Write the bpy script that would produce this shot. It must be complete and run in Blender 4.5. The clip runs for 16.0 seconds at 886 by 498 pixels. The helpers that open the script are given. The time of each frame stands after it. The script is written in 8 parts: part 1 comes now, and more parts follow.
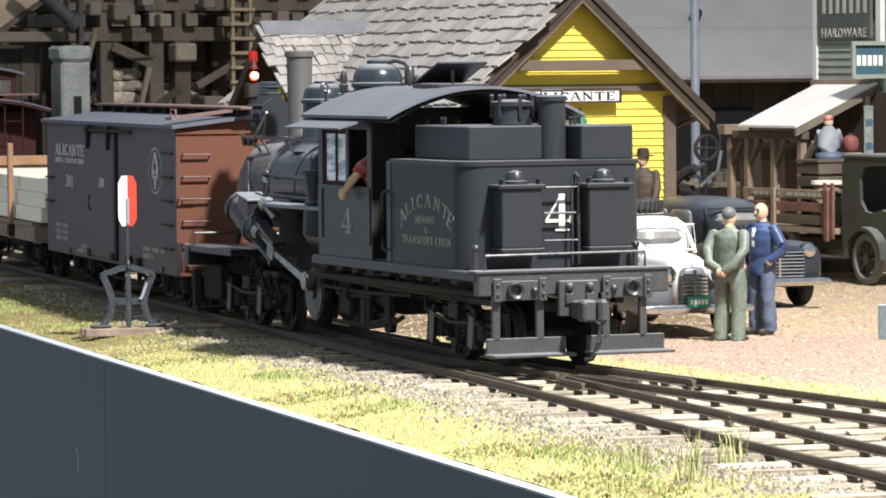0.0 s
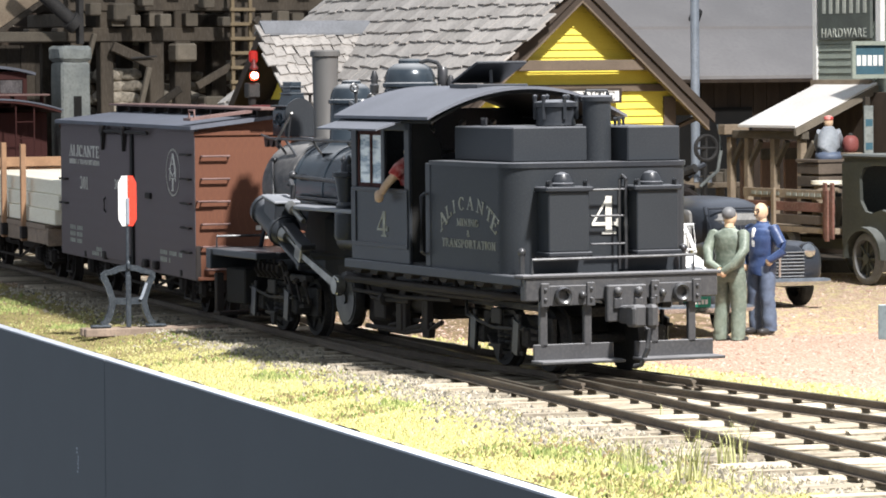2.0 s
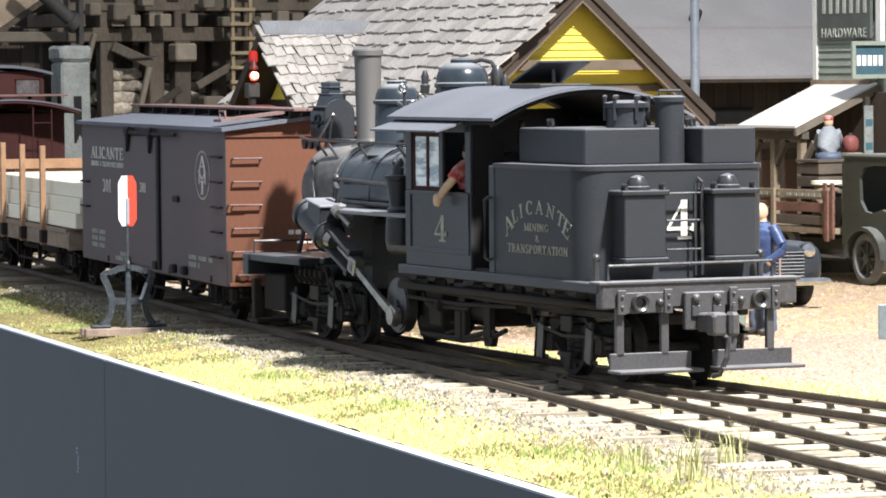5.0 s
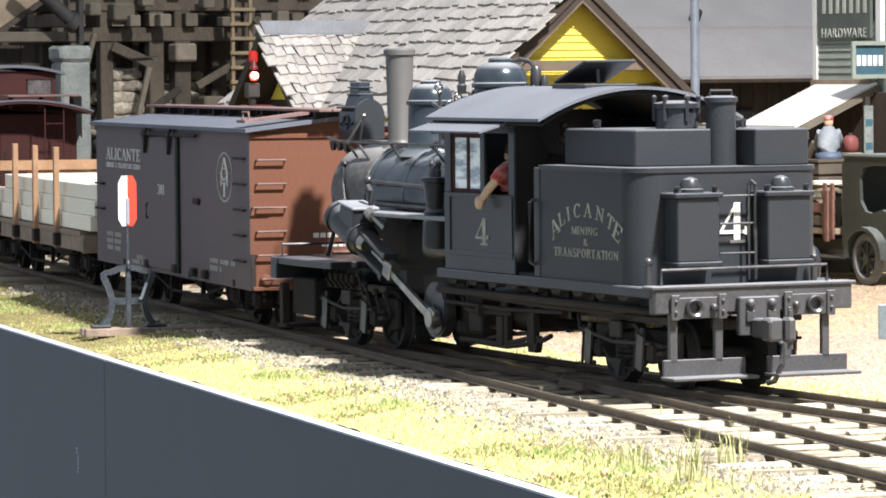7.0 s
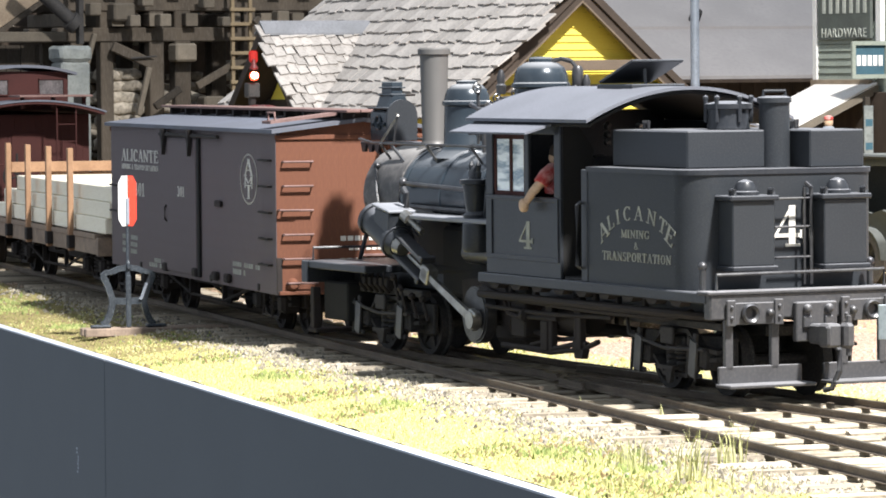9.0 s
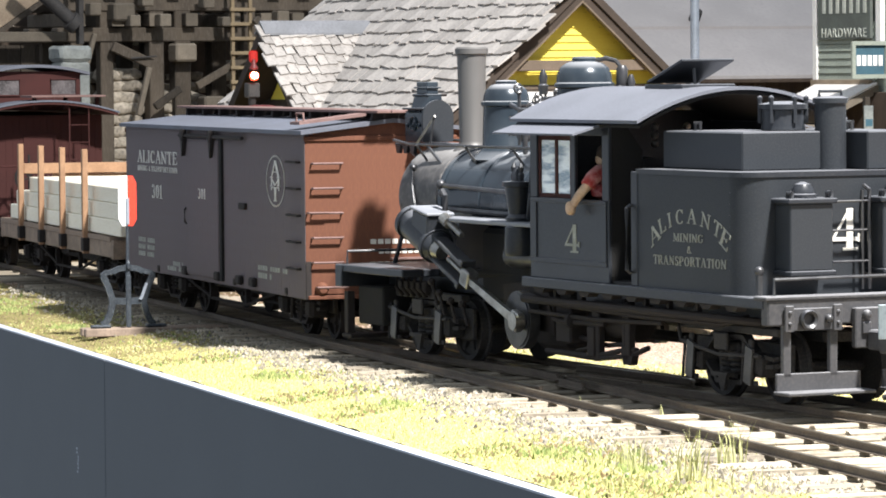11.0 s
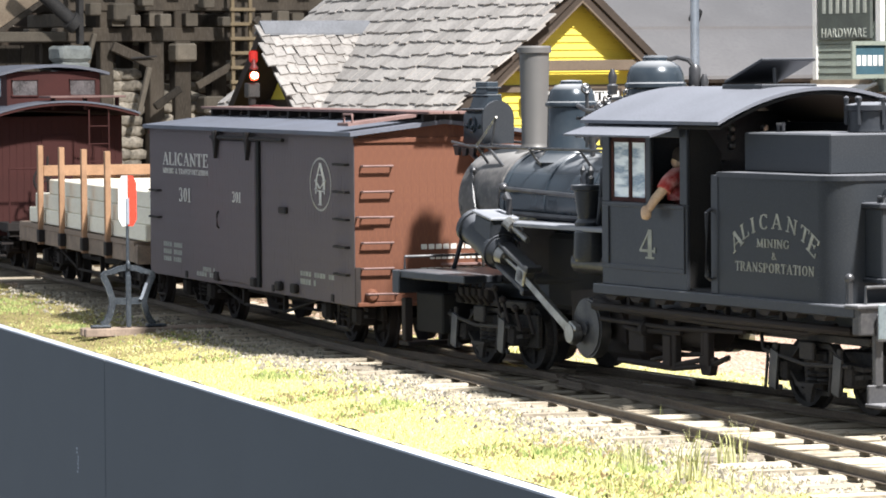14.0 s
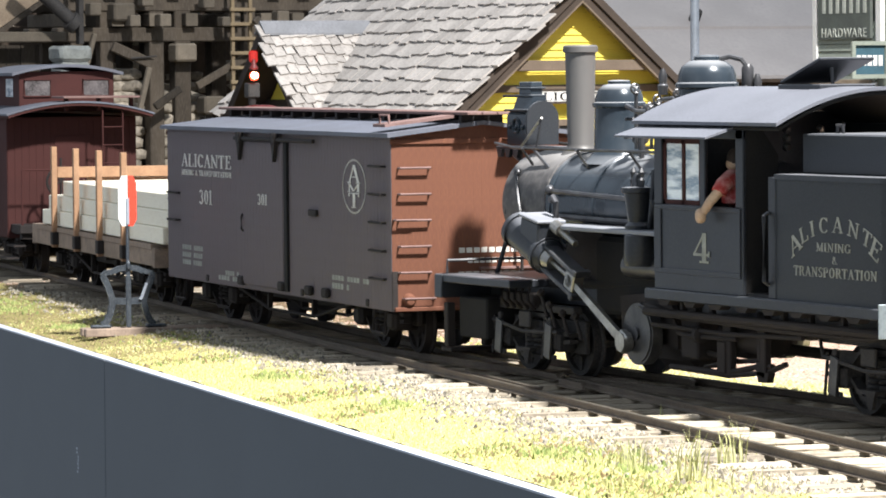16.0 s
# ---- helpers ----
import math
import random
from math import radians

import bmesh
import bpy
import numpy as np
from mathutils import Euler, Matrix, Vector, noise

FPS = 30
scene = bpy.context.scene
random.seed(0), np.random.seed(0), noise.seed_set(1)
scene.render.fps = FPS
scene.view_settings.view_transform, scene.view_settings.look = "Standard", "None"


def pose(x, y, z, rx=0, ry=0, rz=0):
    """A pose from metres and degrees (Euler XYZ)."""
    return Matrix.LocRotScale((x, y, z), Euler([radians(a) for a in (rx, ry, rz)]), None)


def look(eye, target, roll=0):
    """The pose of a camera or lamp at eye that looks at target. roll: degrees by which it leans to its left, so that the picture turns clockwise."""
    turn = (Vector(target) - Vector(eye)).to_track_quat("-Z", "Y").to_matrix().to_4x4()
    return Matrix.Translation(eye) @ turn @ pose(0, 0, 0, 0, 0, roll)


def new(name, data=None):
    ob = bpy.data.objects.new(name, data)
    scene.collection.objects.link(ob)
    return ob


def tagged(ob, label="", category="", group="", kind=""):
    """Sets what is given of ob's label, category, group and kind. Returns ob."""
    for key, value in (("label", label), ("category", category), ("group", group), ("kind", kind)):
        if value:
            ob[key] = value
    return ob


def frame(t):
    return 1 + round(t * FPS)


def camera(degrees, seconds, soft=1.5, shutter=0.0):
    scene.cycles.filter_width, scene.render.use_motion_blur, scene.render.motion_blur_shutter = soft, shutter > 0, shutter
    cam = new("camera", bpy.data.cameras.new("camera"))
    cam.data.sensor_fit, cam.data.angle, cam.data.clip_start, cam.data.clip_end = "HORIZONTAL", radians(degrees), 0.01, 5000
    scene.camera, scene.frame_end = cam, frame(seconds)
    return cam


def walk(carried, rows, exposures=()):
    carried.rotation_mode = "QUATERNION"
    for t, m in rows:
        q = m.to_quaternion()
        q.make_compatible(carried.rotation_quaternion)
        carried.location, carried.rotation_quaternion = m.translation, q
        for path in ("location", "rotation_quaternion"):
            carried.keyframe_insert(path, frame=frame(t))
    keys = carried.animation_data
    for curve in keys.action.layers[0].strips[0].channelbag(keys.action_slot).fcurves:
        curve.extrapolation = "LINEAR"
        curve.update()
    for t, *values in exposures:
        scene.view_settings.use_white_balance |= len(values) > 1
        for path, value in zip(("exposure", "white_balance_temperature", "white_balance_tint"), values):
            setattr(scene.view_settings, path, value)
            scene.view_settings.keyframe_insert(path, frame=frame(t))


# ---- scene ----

# The set is a model railway, 1:20.3; lengths below are in full-size metres and shrunk by S.
S = 1 / 20.3
OX = 40.0          # shift of the plan along the track

cam = camera(12.441, 16.0, soft=1.8)
eye = Vector((OX, -21.414, 3.394))
way = Vector((-0.89704, 0.43968, -0.04467))
cam_pose = look(eye * S, (eye + way * 40) * S, -0.482)
walk(cam, [(0, cam_pose), (16, cam_pose)], exposures=[(0, -0.22), (4, 0.02), (9, 0.14), (16, 0.13)])

# ---- light: hall light all round, one strong spot bank high up along the track ----
world = bpy.data.worlds.new("world")
scene.world = world
world.use_nodes = True
wn = world.node_tree.nodes["Background"]
wn.inputs[0].default_value = (0.80, 0.905, 1.06, 1)
wn.inputs[1].default_value = 0.60
lamp_at = Vector((24, 5, 40))      # spot bank hung over the right end of the layout
spot = new("spot_bank", bpy.data.lights.new("spot_bank", "SPOT"))
spot.data.energy, spot.data.color, spot.data.shadow_soft_size = 850.0, (1.0, 0.975, 0.955), 0.075
spot.data.spot_size, spot.data.spot_blend = radians(90), 1.0
spot.matrix_world = look(lamp_at * S, Vector((2, 3, 0)) * S)


# ---- materials ----
MATS = {}


def mat(name, c1, c2=None, rough=0.7, metal=0.0, scale=3.0, fine=40.0, bump=0.15, c3=None, stretch=(1, 1, 1), spec=0.4, edge=(0.35, 0.65), vary=0.0, dust_sheen=None):
    """Two-scale procedural paint: c1/c2 in broad stains, c3 in fine grain."""
    m = bpy.data.materials.new(name)
    m.use_nodes = True
    nt = m.node_tree
    n, l = nt.nodes, nt.links
    b = n["Principled BSDF"]
    b.inputs["Roughness"].default_value, b.inputs["Metallic"].default_value = rough, metal
    b.inputs["Specular IOR Level"].default_value = spec
    c2 = c2 or tuple(v * 0.7 for v in c1)
    c3 = c3 or tuple(v * 0.6 for v in c1)
    tc, mp = n.new("ShaderNodeTexCoord"), n.new("ShaderNodeMapping")
    mp.inputs["Scale"].default_value = tuple(v / S for v in stretch)
    l.new(tc.outputs["Object"], mp.inputs["Vector"])
    n1, n2 = n.new("ShaderNodeTexNoise"), n.new("ShaderNodeTexNoise")
    n1.inputs["Scale"].default_value, n1.inputs["Detail"].default_value = scale, 5
    n2.inputs["Scale"].default_value, n2.inputs["Detail"].default_value = fine, 3
    for q in (n1, n2):
        l.new(mp.outputs[0], q.inputs["Vector"])
    r1, r2 = n.new("ShaderNodeValToRGB"), n.new("ShaderNodeValToRGB")
    r1.color_ramp.elements[0].position, r1.color_ramp.elements[1].position = edge
    r1.color_ramp.elements[0].color, r1.color_ramp.elements[1].color = (*c1, 1), (*c2, 1)
    l.new(n1.outputs["Fac"], r1.inputs[0])
    r2.color_ramp.elements[0].position, r2.color_ramp.elements[1].position = 0.45, 0.72
    r2.color_ramp.elements[0].color, r2.color_ramp.elements[1].color = (0, 0, 0, 1), (0.6, 0.6, 0.6, 1)
    l.new(n2.outputs["Fac"], r2.inputs[0])
    mx = n.new("ShaderNodeMix")
    mx.data_type = "RGBA"
    l.new(r2.outputs[0], mx.inputs["Factor"])
    l.new(r1.outputs[0], mx.inputs["A"])
    mx.inputs["B"].default_value = (*c3, 1)
    out = mx.outputs["Result"]
    if vary:
        oi, hsv, mr = n.new("ShaderNodeObjectInfo"), n.new("ShaderNodeHueSaturation"), n.new("ShaderNodeMapRange")
        mr.inputs["To Min"].default_value, mr.inputs["To Max"].default_value = 1 - vary, 1 + vary
        l.new(oi.outputs["Random"], mr.inputs["Value"])
        l.new(mr.outputs[0], hsv.inputs["Value"])
        l.new(out, hsv.inputs["Color"])
        out = hsv.outputs[0]
    if dust_sheen:
        # dust and highlights painted on what faces up, broken by noise
        ge, sx, mu, mr2, dm = n.new("ShaderNodeNewGeometry"), n.new("ShaderNodeSeparateXYZ"), n.new("ShaderNodeMath"), n.new("ShaderNodeMapRange"), n.new("ShaderNodeMix")
        l.new(ge.outputs["Normal"], sx.inputs[0])
        mr2.inputs["From Min"].default_value, mr2.inputs["From Max"].default_value, mr2.inputs["To Max"].default_value = 0.55, 0.98, 1.5
        l.new(sx.outputs["Z"], mr2.inputs["Value"])
        mu.operation, mu.use_clamp = "MULTIPLY", True
        l.new(mr2.outputs[0], mu.inputs[0])
        l.new(n1.outputs["Fac"], mu.inputs[1])
        dm.data_type = "RGBA"
        l.new(mu.outputs[0], dm.inputs["Factor"])
        l.new(out, dm.inputs["A"])
        dm.inputs["B"].default_value = (*dust_sheen, 1)
        out = dm.outputs["Result"]
    l.new(out, b.inputs["Base Color"])
    if bump:
        bp = n.new("ShaderNodeBump")
        bp.inputs["Strength"].default_value, bp.inputs["Distance"].default_value = bump, 0.02 * S
        l.new(n2.outputs["Fac"], bp.inputs["Height"])
        l.new(bp.outputs[0], b.inputs["Normal"])
    MATS[name] = m
    return m


def island_mat(name, cols, rough=0.9, bump=0.2):
    """Every loose piece of one mesh takes its own colour."""
    m = bpy.data.materials.new(name)
    m.use_nodes = True
    n, l = m.node_tree.nodes, m.node_tree.links
    b = n["Principled BSDF"]
    b.inputs["Roughness"].default_value = rough
    b.inputs["Specular IOR Level"].default_value = 0.2
    g, r = n.new("ShaderNodeNewGeometry"), n.new("ShaderNodeValToRGB")
    els = r.color_ramp.elements
    while len(els) < len(cols):
        els.new(0.5)
    for i, c in enumerate(cols):
        els[i].position, els[i].color = i / (len(cols) - 1), (*c, 1)
    l.new(g.outputs["Random Per Island"], r.inputs[0])
    l.new(r.outputs[0], b.inputs["Base Color"])
    return m


def glow(name, col, strength):
    m = bpy.data.materials.new(name)
    m.use_nodes = True
    b = m.node_tree.nodes["Principled BSDF"]
    b.inputs["Base Color"].default_value = (*col, 1)
    b.inputs["Emission Color"].default_value = (*col, 1)
    b.inputs["Emission Strength"].default_value = strength
    return m


black = mat("engine_black", (0.024, 0.027, 0.032), (0.018, 0.020, 0.024), 0.34, 0, 1.5, 30, 0.04, (0.036, 0.038, 0.042), spec=0.35, dust_sheen=(0.17, 0.175, 0.19))
# Dust plus a bright specular highlight, both put into the plate colour.
dust_highlight = mat("dust_highlight_plate", (0.23, 0.24, 0.265), (0.18, 0.19, 0.21), 0.55, 0, 2, 30, 0.05, (0.19, 0.19, 0.20))
worn_black = mat("worn_black", (0.060, 0.060, 0.063), (0.044, 0.044, 0.047), 0.42, 0, 2.5, 30, 0.05, (0.085, 0.083, 0.082), spec=0.35, dust_sheen=(0.24, 0.24, 0.25))
black_tank = mat("tank_black", (0.027, 0.0305, 0.035), (0.022, 0.025, 0.029), 0.40, 0, 0.9, 60, 0.03, (0.042, 0.045, 0.049), spec=0.22, dust_sheen=(0.17, 0.175, 0.19))
black_metal = mat("greased_metal", (0.10, 0.10, 0.10), (0.04, 0.04, 0.045), 0.38, 0.6, 4, 30, 0.1, dust_sheen=(0.17, 0.175, 0.19))
boiler_blue = mat("boiler_jacket", (0.030, 0.042, 0.054), (0.021, 0.028, 0.036), 0.24, 0.2, 1.2, 5, 0.01, (0.044, 0.054, 0.064), dust_sheen=(0.36, 0.365, 0.375))
smokebox_grey = mat("smokebox_grey", (0.085, 0.080, 0.078), (0.045, 0.044, 0.045), 0.5, 0.1, 2, 12, 0.06, (0.17, 0.16, 0.15), dust_sheen=(0.36, 0.35, 0.34))
steel = mat("bright_steel", (0.45, 0.44, 0.41), (0.25, 0.24, 0.22), 0.35, 0.9, 5, 40, 0.05)
stack_grey = mat("stack_grey", (0.125, 0.12, 0.115), (0.095, 0.092, 0.088), 0.5, 0.3, 1.2, 14, 0.02, (0.11, 0.106, 0.102), (1, 1, 0.3))
dust = mat("dusty_iron", (0.036, 0.035, 0.035), (0.022, 0.021, 0.021), 0.75, 0.1, 4, 40, 0.2, (0.075, 0.066, 0.056))
roof_grey = mat("cab_roof_grey", (0.135, 0.142, 0.165), (0.11, 0.116, 0.134), 0.55, 0, 1, 40, 0.03)
lettering = mat("lettering_white", (0.72, 0.70, 0.64), (0.55, 0.53, 0.48), 0.8, 0, 6, 80, 0)
dull_lettering = mat("lettering_worn", (0.34, 0.35, 0.31), (0.23, 0.24, 0.21), 0.8, 0, 6, 80, 0)
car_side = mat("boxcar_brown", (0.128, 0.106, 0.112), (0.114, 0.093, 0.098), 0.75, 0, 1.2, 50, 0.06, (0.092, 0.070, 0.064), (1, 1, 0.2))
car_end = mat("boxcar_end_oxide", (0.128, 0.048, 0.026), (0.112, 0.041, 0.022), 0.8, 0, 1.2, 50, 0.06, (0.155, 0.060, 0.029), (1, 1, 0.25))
car_roof = mat("boxcar_roof", (0.115, 0.125, 0.155), (0.095, 0.10, 0.12), 0.6, 0, 2, 40, 0.08)
walk_wood = mat("running_board_wood", (0.20, 0.125, 0.112), (0.15, 0.09, 0.08), 0.8, 0, 4, 40, 0.2)
caboose_red = mat("caboose_red", (0.056, 0.0145, 0.012), (0.043, 0.011, 0.0092), 0.85, 0, 1.5, 50, 0.05)
under = mat("underframe", (0.026, 0.020, 0.018), (0.017, 0.014, 0.013), 0.8, 0.1, 4, 40, 0.2)
lumber = mat("fresh_lumber", (0.90, 0.85, 0.70), (0.86, 0.80, 0.65), 0.8, 0, 2, 30, 0.08, (0.78, 0.71, 0.56), (0.25, 2, 2), vary=0.07)
stake_wood = mat("stake_wood", (0.36, 0.21, 0.12), (0.28, 0.16, 0.09), 0.8, 0, 4, 40, 0.1)
deck_wood = mat("deck_wood", (0.33, 0.25, 0.19), (0.22, 0.17, 0.13), 0.9, 0, 4, 30, 0.2, (0.16, 0.12, 0.10))
rail_mat = mat("rail_brown", (0.15, 0.122, 0.094), (0.105, 0.085, 0.067), 0.7, 0.1, 3, 30, 0.1, (0.20, 0.165, 0.125))
rail_top = mat("rail_head", (0.22, 0.19, 0.15), (0.15, 0.13, 0.10), 0.40, 0.7, 3, 30, 0.0)
tie_mat = mat("tie_wood", (0.47, 0.41, 0.32), (0.29, 0.25, 0.19), 0.95, 0, 3, 24, 0.6, (0.19, 0.155, 0.115), (1, 0.25, 1), vary=0.38)
fascia_mat = mat("fascia_paint", (0.061, 0.074, 0.085), (0.055, 0.067, 0.077), 0.6, 0, 0.5, 60, 0.02, (0.065, 0.078, 0.089))
fascia_edge = mat("fascia_edge", (0.50, 0.53, 0.58), (0.40, 0.43, 0.48), 0.7, 0, 2, 30, 0.1)
yellow = mat("depot_yellow", (0.80, 0.67, 0.10), (0.74, 0.60, 0.085), 0.7, 0, 1.5, 40, 0.05, (0.68, 0.54, 0.075), (0.4, 0.4, 2))
brown_trim = mat("depot_brown_trim", (0.145, 0.110, 0.080), (0.11, 0.083, 0.060), 0.8, 0, 2, 40, 0.1)
dark_brown = mat("dark_brown", (0.055, 0.040, 0.030), (0.038, 0.028, 0.021), 0.85, 0, 2, 40, 0.15)
shingle_mat = mat("grey_shingle", (0.38, 0.352, 0.325), (0.30, 0.28, 0.262), 0.9, 0, 1.2, 20, 0.4, (0.21, 0.195, 0.18), (1, 1, 1), vary=0.18)
ridge_mat = mat("ridge_board", (0.20, 0.205, 0.22), (0.16, 0.165, 0.175), 0.8, 0, 2, 30, 0.1)
white_paint = mat("white_paint", (0.80, 0.79, 0.76), (0.72, 0.71, 0.68), 0.6, 0, 3, 50, 0.02)
red_paint = mat("signal_red", (0.75, 0.060, 0.030), (0.68, 0.05, 0.025), 0.55, 0, 3, 50, 0.02)
stand_blue = mat("switch_stand_iron", (0.060, 0.072, 0.085), (0.035, 0.043, 0.052), 0.38, 0.3, 4, 40, 0.1, (0.14, 0.15, 0.16))
# Bright wavy reflections over the haze are put into the pane colour.
window_glass = mat("hazy_reflecting_pane", (0.90, 0.97, 1.0), (0.24, 0.33, 0.42), 0.12, 0, 4, 30, 0.0, (0.70, 0.76, 0.82), (0.6, 1, 3), spec=0.8, edge=(0.45, 0.62))
dull_pane = mat("dull_pane", (0.13, 0.115, 0.115), (0.04, 0.035, 0.035), 0.3, 0, 5, 30, 0.0, (0.18, 0.165, 0.165), spec=0.3)
# Near-black: shade put into colour for openings and undersides; also sign letters.
shade_black = mat("near_black_shade", (0.012, 0.011, 0.010), (0.008, 0.008, 0.008), 0.9)


# ---- mesh helpers (full-size metres) ----
def part(name, bm, material, parent=None, label="", loc=(0, 0, 0), rot=(0, 0, 0), smooth=0.6):
    bmesh.ops.recalc_face_normals(bm, faces=bm.faces)
    for f in bm.faces:
        f.smooth = True
    for e in bm.edges:
        if len(e.link_faces) == 2 and e.calc_face_angle(0) > smooth:
            e.smooth = False
    bmesh.ops.scale(bm, vec=(S, S, S), verts=bm.verts)
    me = bpy.data.meshes.new(name)
    bm.to_mesh(me)
    bm.free()
    for q in (material if isinstance(material, (list, tuple)) else [material]):
        me.materials.append(q)
    return put(name, me, parent, label, loc, rot)


def put(name, me, parent=None, label="", loc=(0, 0, 0), rot=(0, 0, 0)):
    ob = new(name, me)
    ob.matrix_basis = pose(loc[0] * S, loc[1] * S, loc[2] * S, *rot)
    if parent:
        ob.parent = parent
    if label:
        ob["label"] = label
    return ob


def thing(name, label, category, x=0, y=0, z=0, rz=0, group="", kind=""):
    ob = new(name)
    ob.empty_display_size = 0.01
    ob.matrix_basis = pose(x * S, y * S, z * S, 0, 0, rz)
    return tagged(ob, label, category, group, kind)


def box(x0, x1, y0, y1, z0, z1, bev=0.0, bm=None, m=None, taper=None):
    bm = bm or bmesh.new()
    vs = [bm.verts.new((x, y, z)) for z in (z0, z1) for x, y in ((x0, y0), (x1, y0), (x1, y1), (x0, y1))]
    fs = [(3, 2, 1, 0), (4, 5, 6, 7), (0, 1, 5, 4), (1, 2, 6, 5), (2, 3, 7, 6), (3, 0, 4, 7)]
    faces = [bm.faces.new([vs[i] for i in q]) for q in fs]
    if bev:
        es = list({e for f in faces for e in f.edges})
        r = bmesh.ops.bevel(bm, geom=es, offset=bev, segments=1, affect="EDGES")
        vs = list({v for f in r["faces"] for v in f.verts} | {v for v in vs if v.is_valid})
    if m is not None:
        bmesh.ops.transform(bm, matrix=m, verts=vs)
    return bm


def cyl(p0, p1, r0, r1=None, n=16, bm=None):
    bm = bm or bmesh.new()
    p0, p1 = Vector(p0), Vector(p1)
    d = p1 - p0
    q = d.to_track_quat("Z", "Y").to_matrix()
    r1 = r0 if r1 is None else r1
    rings = []
    for p, r in ((p0, r0), (p1, r1)):
        rings.append([bm.verts.new(p + q @ Vector((r * math.cos(a), r * math.sin(a), 0))) for a in [2 * math.pi * i / n for i in range(n)]])
    for i in range(n):
        bm.faces.new((rings[0][i], rings[0][(i + 1) % n], rings[1][(i + 1) % n], rings[1][i]))
    bm.faces.new(rings[0][::-1])
    bm.faces.new(rings[1])
    return bm


def tube(pts, r, n=8, bm=None):
    bm = bm or bmesh.new()
    pts = [Vector(p) for p in pts]
    rings = []
    for i, p in enumerate(pts):
        d = (pts[min(i + 1, len(pts) - 1)] - pts[max(i - 1, 0)]).normalized()
        q = d.to_track_quat("Z", "Y").to_matrix()
        rings.append([bm.verts.new(p + q @ Vector((r * math.cos(2 * math.pi * k / n), r * math.sin(2 * math.pi * k / n), 0))) for k in range(n)])
    for a, b in zip(rings, rings[1:]):
        for k in range(n):
            bm.faces.new((a[k], a[(k + 1) % n], b[(k + 1) % n], b[k]))
    bm.faces.new(rings[0][::-1])
    bm.faces.new(rings[-1])
    return bm


def lathe(profile, at=(0, 0, 0), n=24, bm=None, axis="Z", hollow=False):
    """profile: (radius, height) from bottom to top; hollow: the profile closes on itself round an open middle."""
    bm = bm or bmesh.new()
    turn = {"Z": Matrix(), "X": Matrix.Rotation(radians(90), 4, "Y"), "Y": Matrix.Rotation(radians(-90), 4, "X")}[axis]
    at = Vector(at)
    rings = []
    for r, h in profile:
        r = max(r, 0.002)
        rings.append([bm.verts.new(at + turn @ Vector((r * math.cos(2 * math.pi * k / n), r * math.sin(2 * math.pi * k / n), h))) for k in range(n)])
    for a, b in zip(rings, rings[1:] + rings[:1] if hollow else rings[1:]):
        for k in range(n):
            bm.faces.new((a[k], a[(k + 1) % n], b[(k + 1) % n], b[k]))
    if not hollow:
        bm.faces.new(rings[0][::-1])
        bm.faces.new(rings[-1])
    return bm


def prism(poly, a, b, axis="Y", bm=None):
    """Extrude a 2-D outline from a to b. axis Y: outline in x, z; X: in y, z; Z: in x, y."""
    bm = bm or bmesh.new()

    def at(u, v, w):
        return {"Y": (u, w, v), "X": (w, u, v), "Z": (u, v, w)}[axis]
    lo = [bm.verts.new(at(u, v, a)) for u, v in poly]
    hi = [bm.verts.new(at(u, v, b)) for u, v in poly]
    bm.faces.new(lo)
    bm.faces.new(hi[::-1])
    k = len(poly)
    for i in range(k):
        bm.faces.new((lo[i], hi[i], hi[(i + 1) % k], lo[(i + 1) % k]))
    return bm


def ball(c, r, bm=None, sc=(1, 1, 1), sub=2):
    bm = bm or bmesh.new()
    bmesh.ops.create_icosphere(bm, subdivisions=sub, radius=1, matrix=Matrix.Translation(c) @ Matrix.Diagonal((r * sc[0], r * sc[1], r * sc[2], 1)))
    return bm


def words(name, body, size, material, parent, loc, rz=0, rx=90, spread=1.0, depth=0.012, squeeze=1.0, tilt=0, bold=0.0):
    cu = bpy.data.curves.new(name, "FONT")
    cu.body, cu.size, cu.extrude, cu.align_x, cu.align_y = body, size * S, depth * S, "CENTER", "CENTER"
    cu.space_character, cu.resolution_u, cu.offset = spread, 2, bold * S
    tmp = bpy.data.objects.new("tmp_text", cu)
    scene.collection.objects.link(tmp)
    bpy.context.view_layer.update()
    me = bpy.data.meshes.new_from_object(tmp.evaluated_get(bpy.context.evaluated_depsgraph_get()))
    bpy.data.objects.remove(tmp)
    for v in me.vertices:
        v.co.x *= squeeze
    if tilt:
        me.transform(Matrix.Rotation(radians(tilt), 4, "Z"))
    me.materials.clear()
    me.materials.append(material)
    return put(name, me, parent, "", loc, (rx, 0, rz))


def ring(c, r, w, axis="X", n=20, spokes=0, bm=None):
    """An open hand-wheel: a round rim and its spokes."""
    bm = bm or bmesh.new()
    turn = {"Z": Matrix(), "X": Matrix.Rotation(radians(90), 4, "Y"), "Y": Matrix.Rotation(radians(90), 4, "X")}[axis]
    c = Vector(c)

    def at(a, q=1.0):
        return c + turn @ Vector((r * q * math.cos(a), r * q * math.sin(a), 0))
    for i in range(n):
        cyl(at(2 * math.pi * i / n), at(2 * math.pi * (i + 1.08) / n), w, n=6, bm=bm)
    for i in range(spokes):
        cyl(c, at(2 * math.pi * i / spokes), w * .7, n=6, bm=bm)
    return bm


# painted roman capitals: straight strokes (x, y, x, y, width) and bows (cx, cy, rx, ry, from, to, thick)
GLYPH = {}


def glyph(ch, width, strokes, bows=()):
    GLYPH[ch] = (width, strokes, bows)


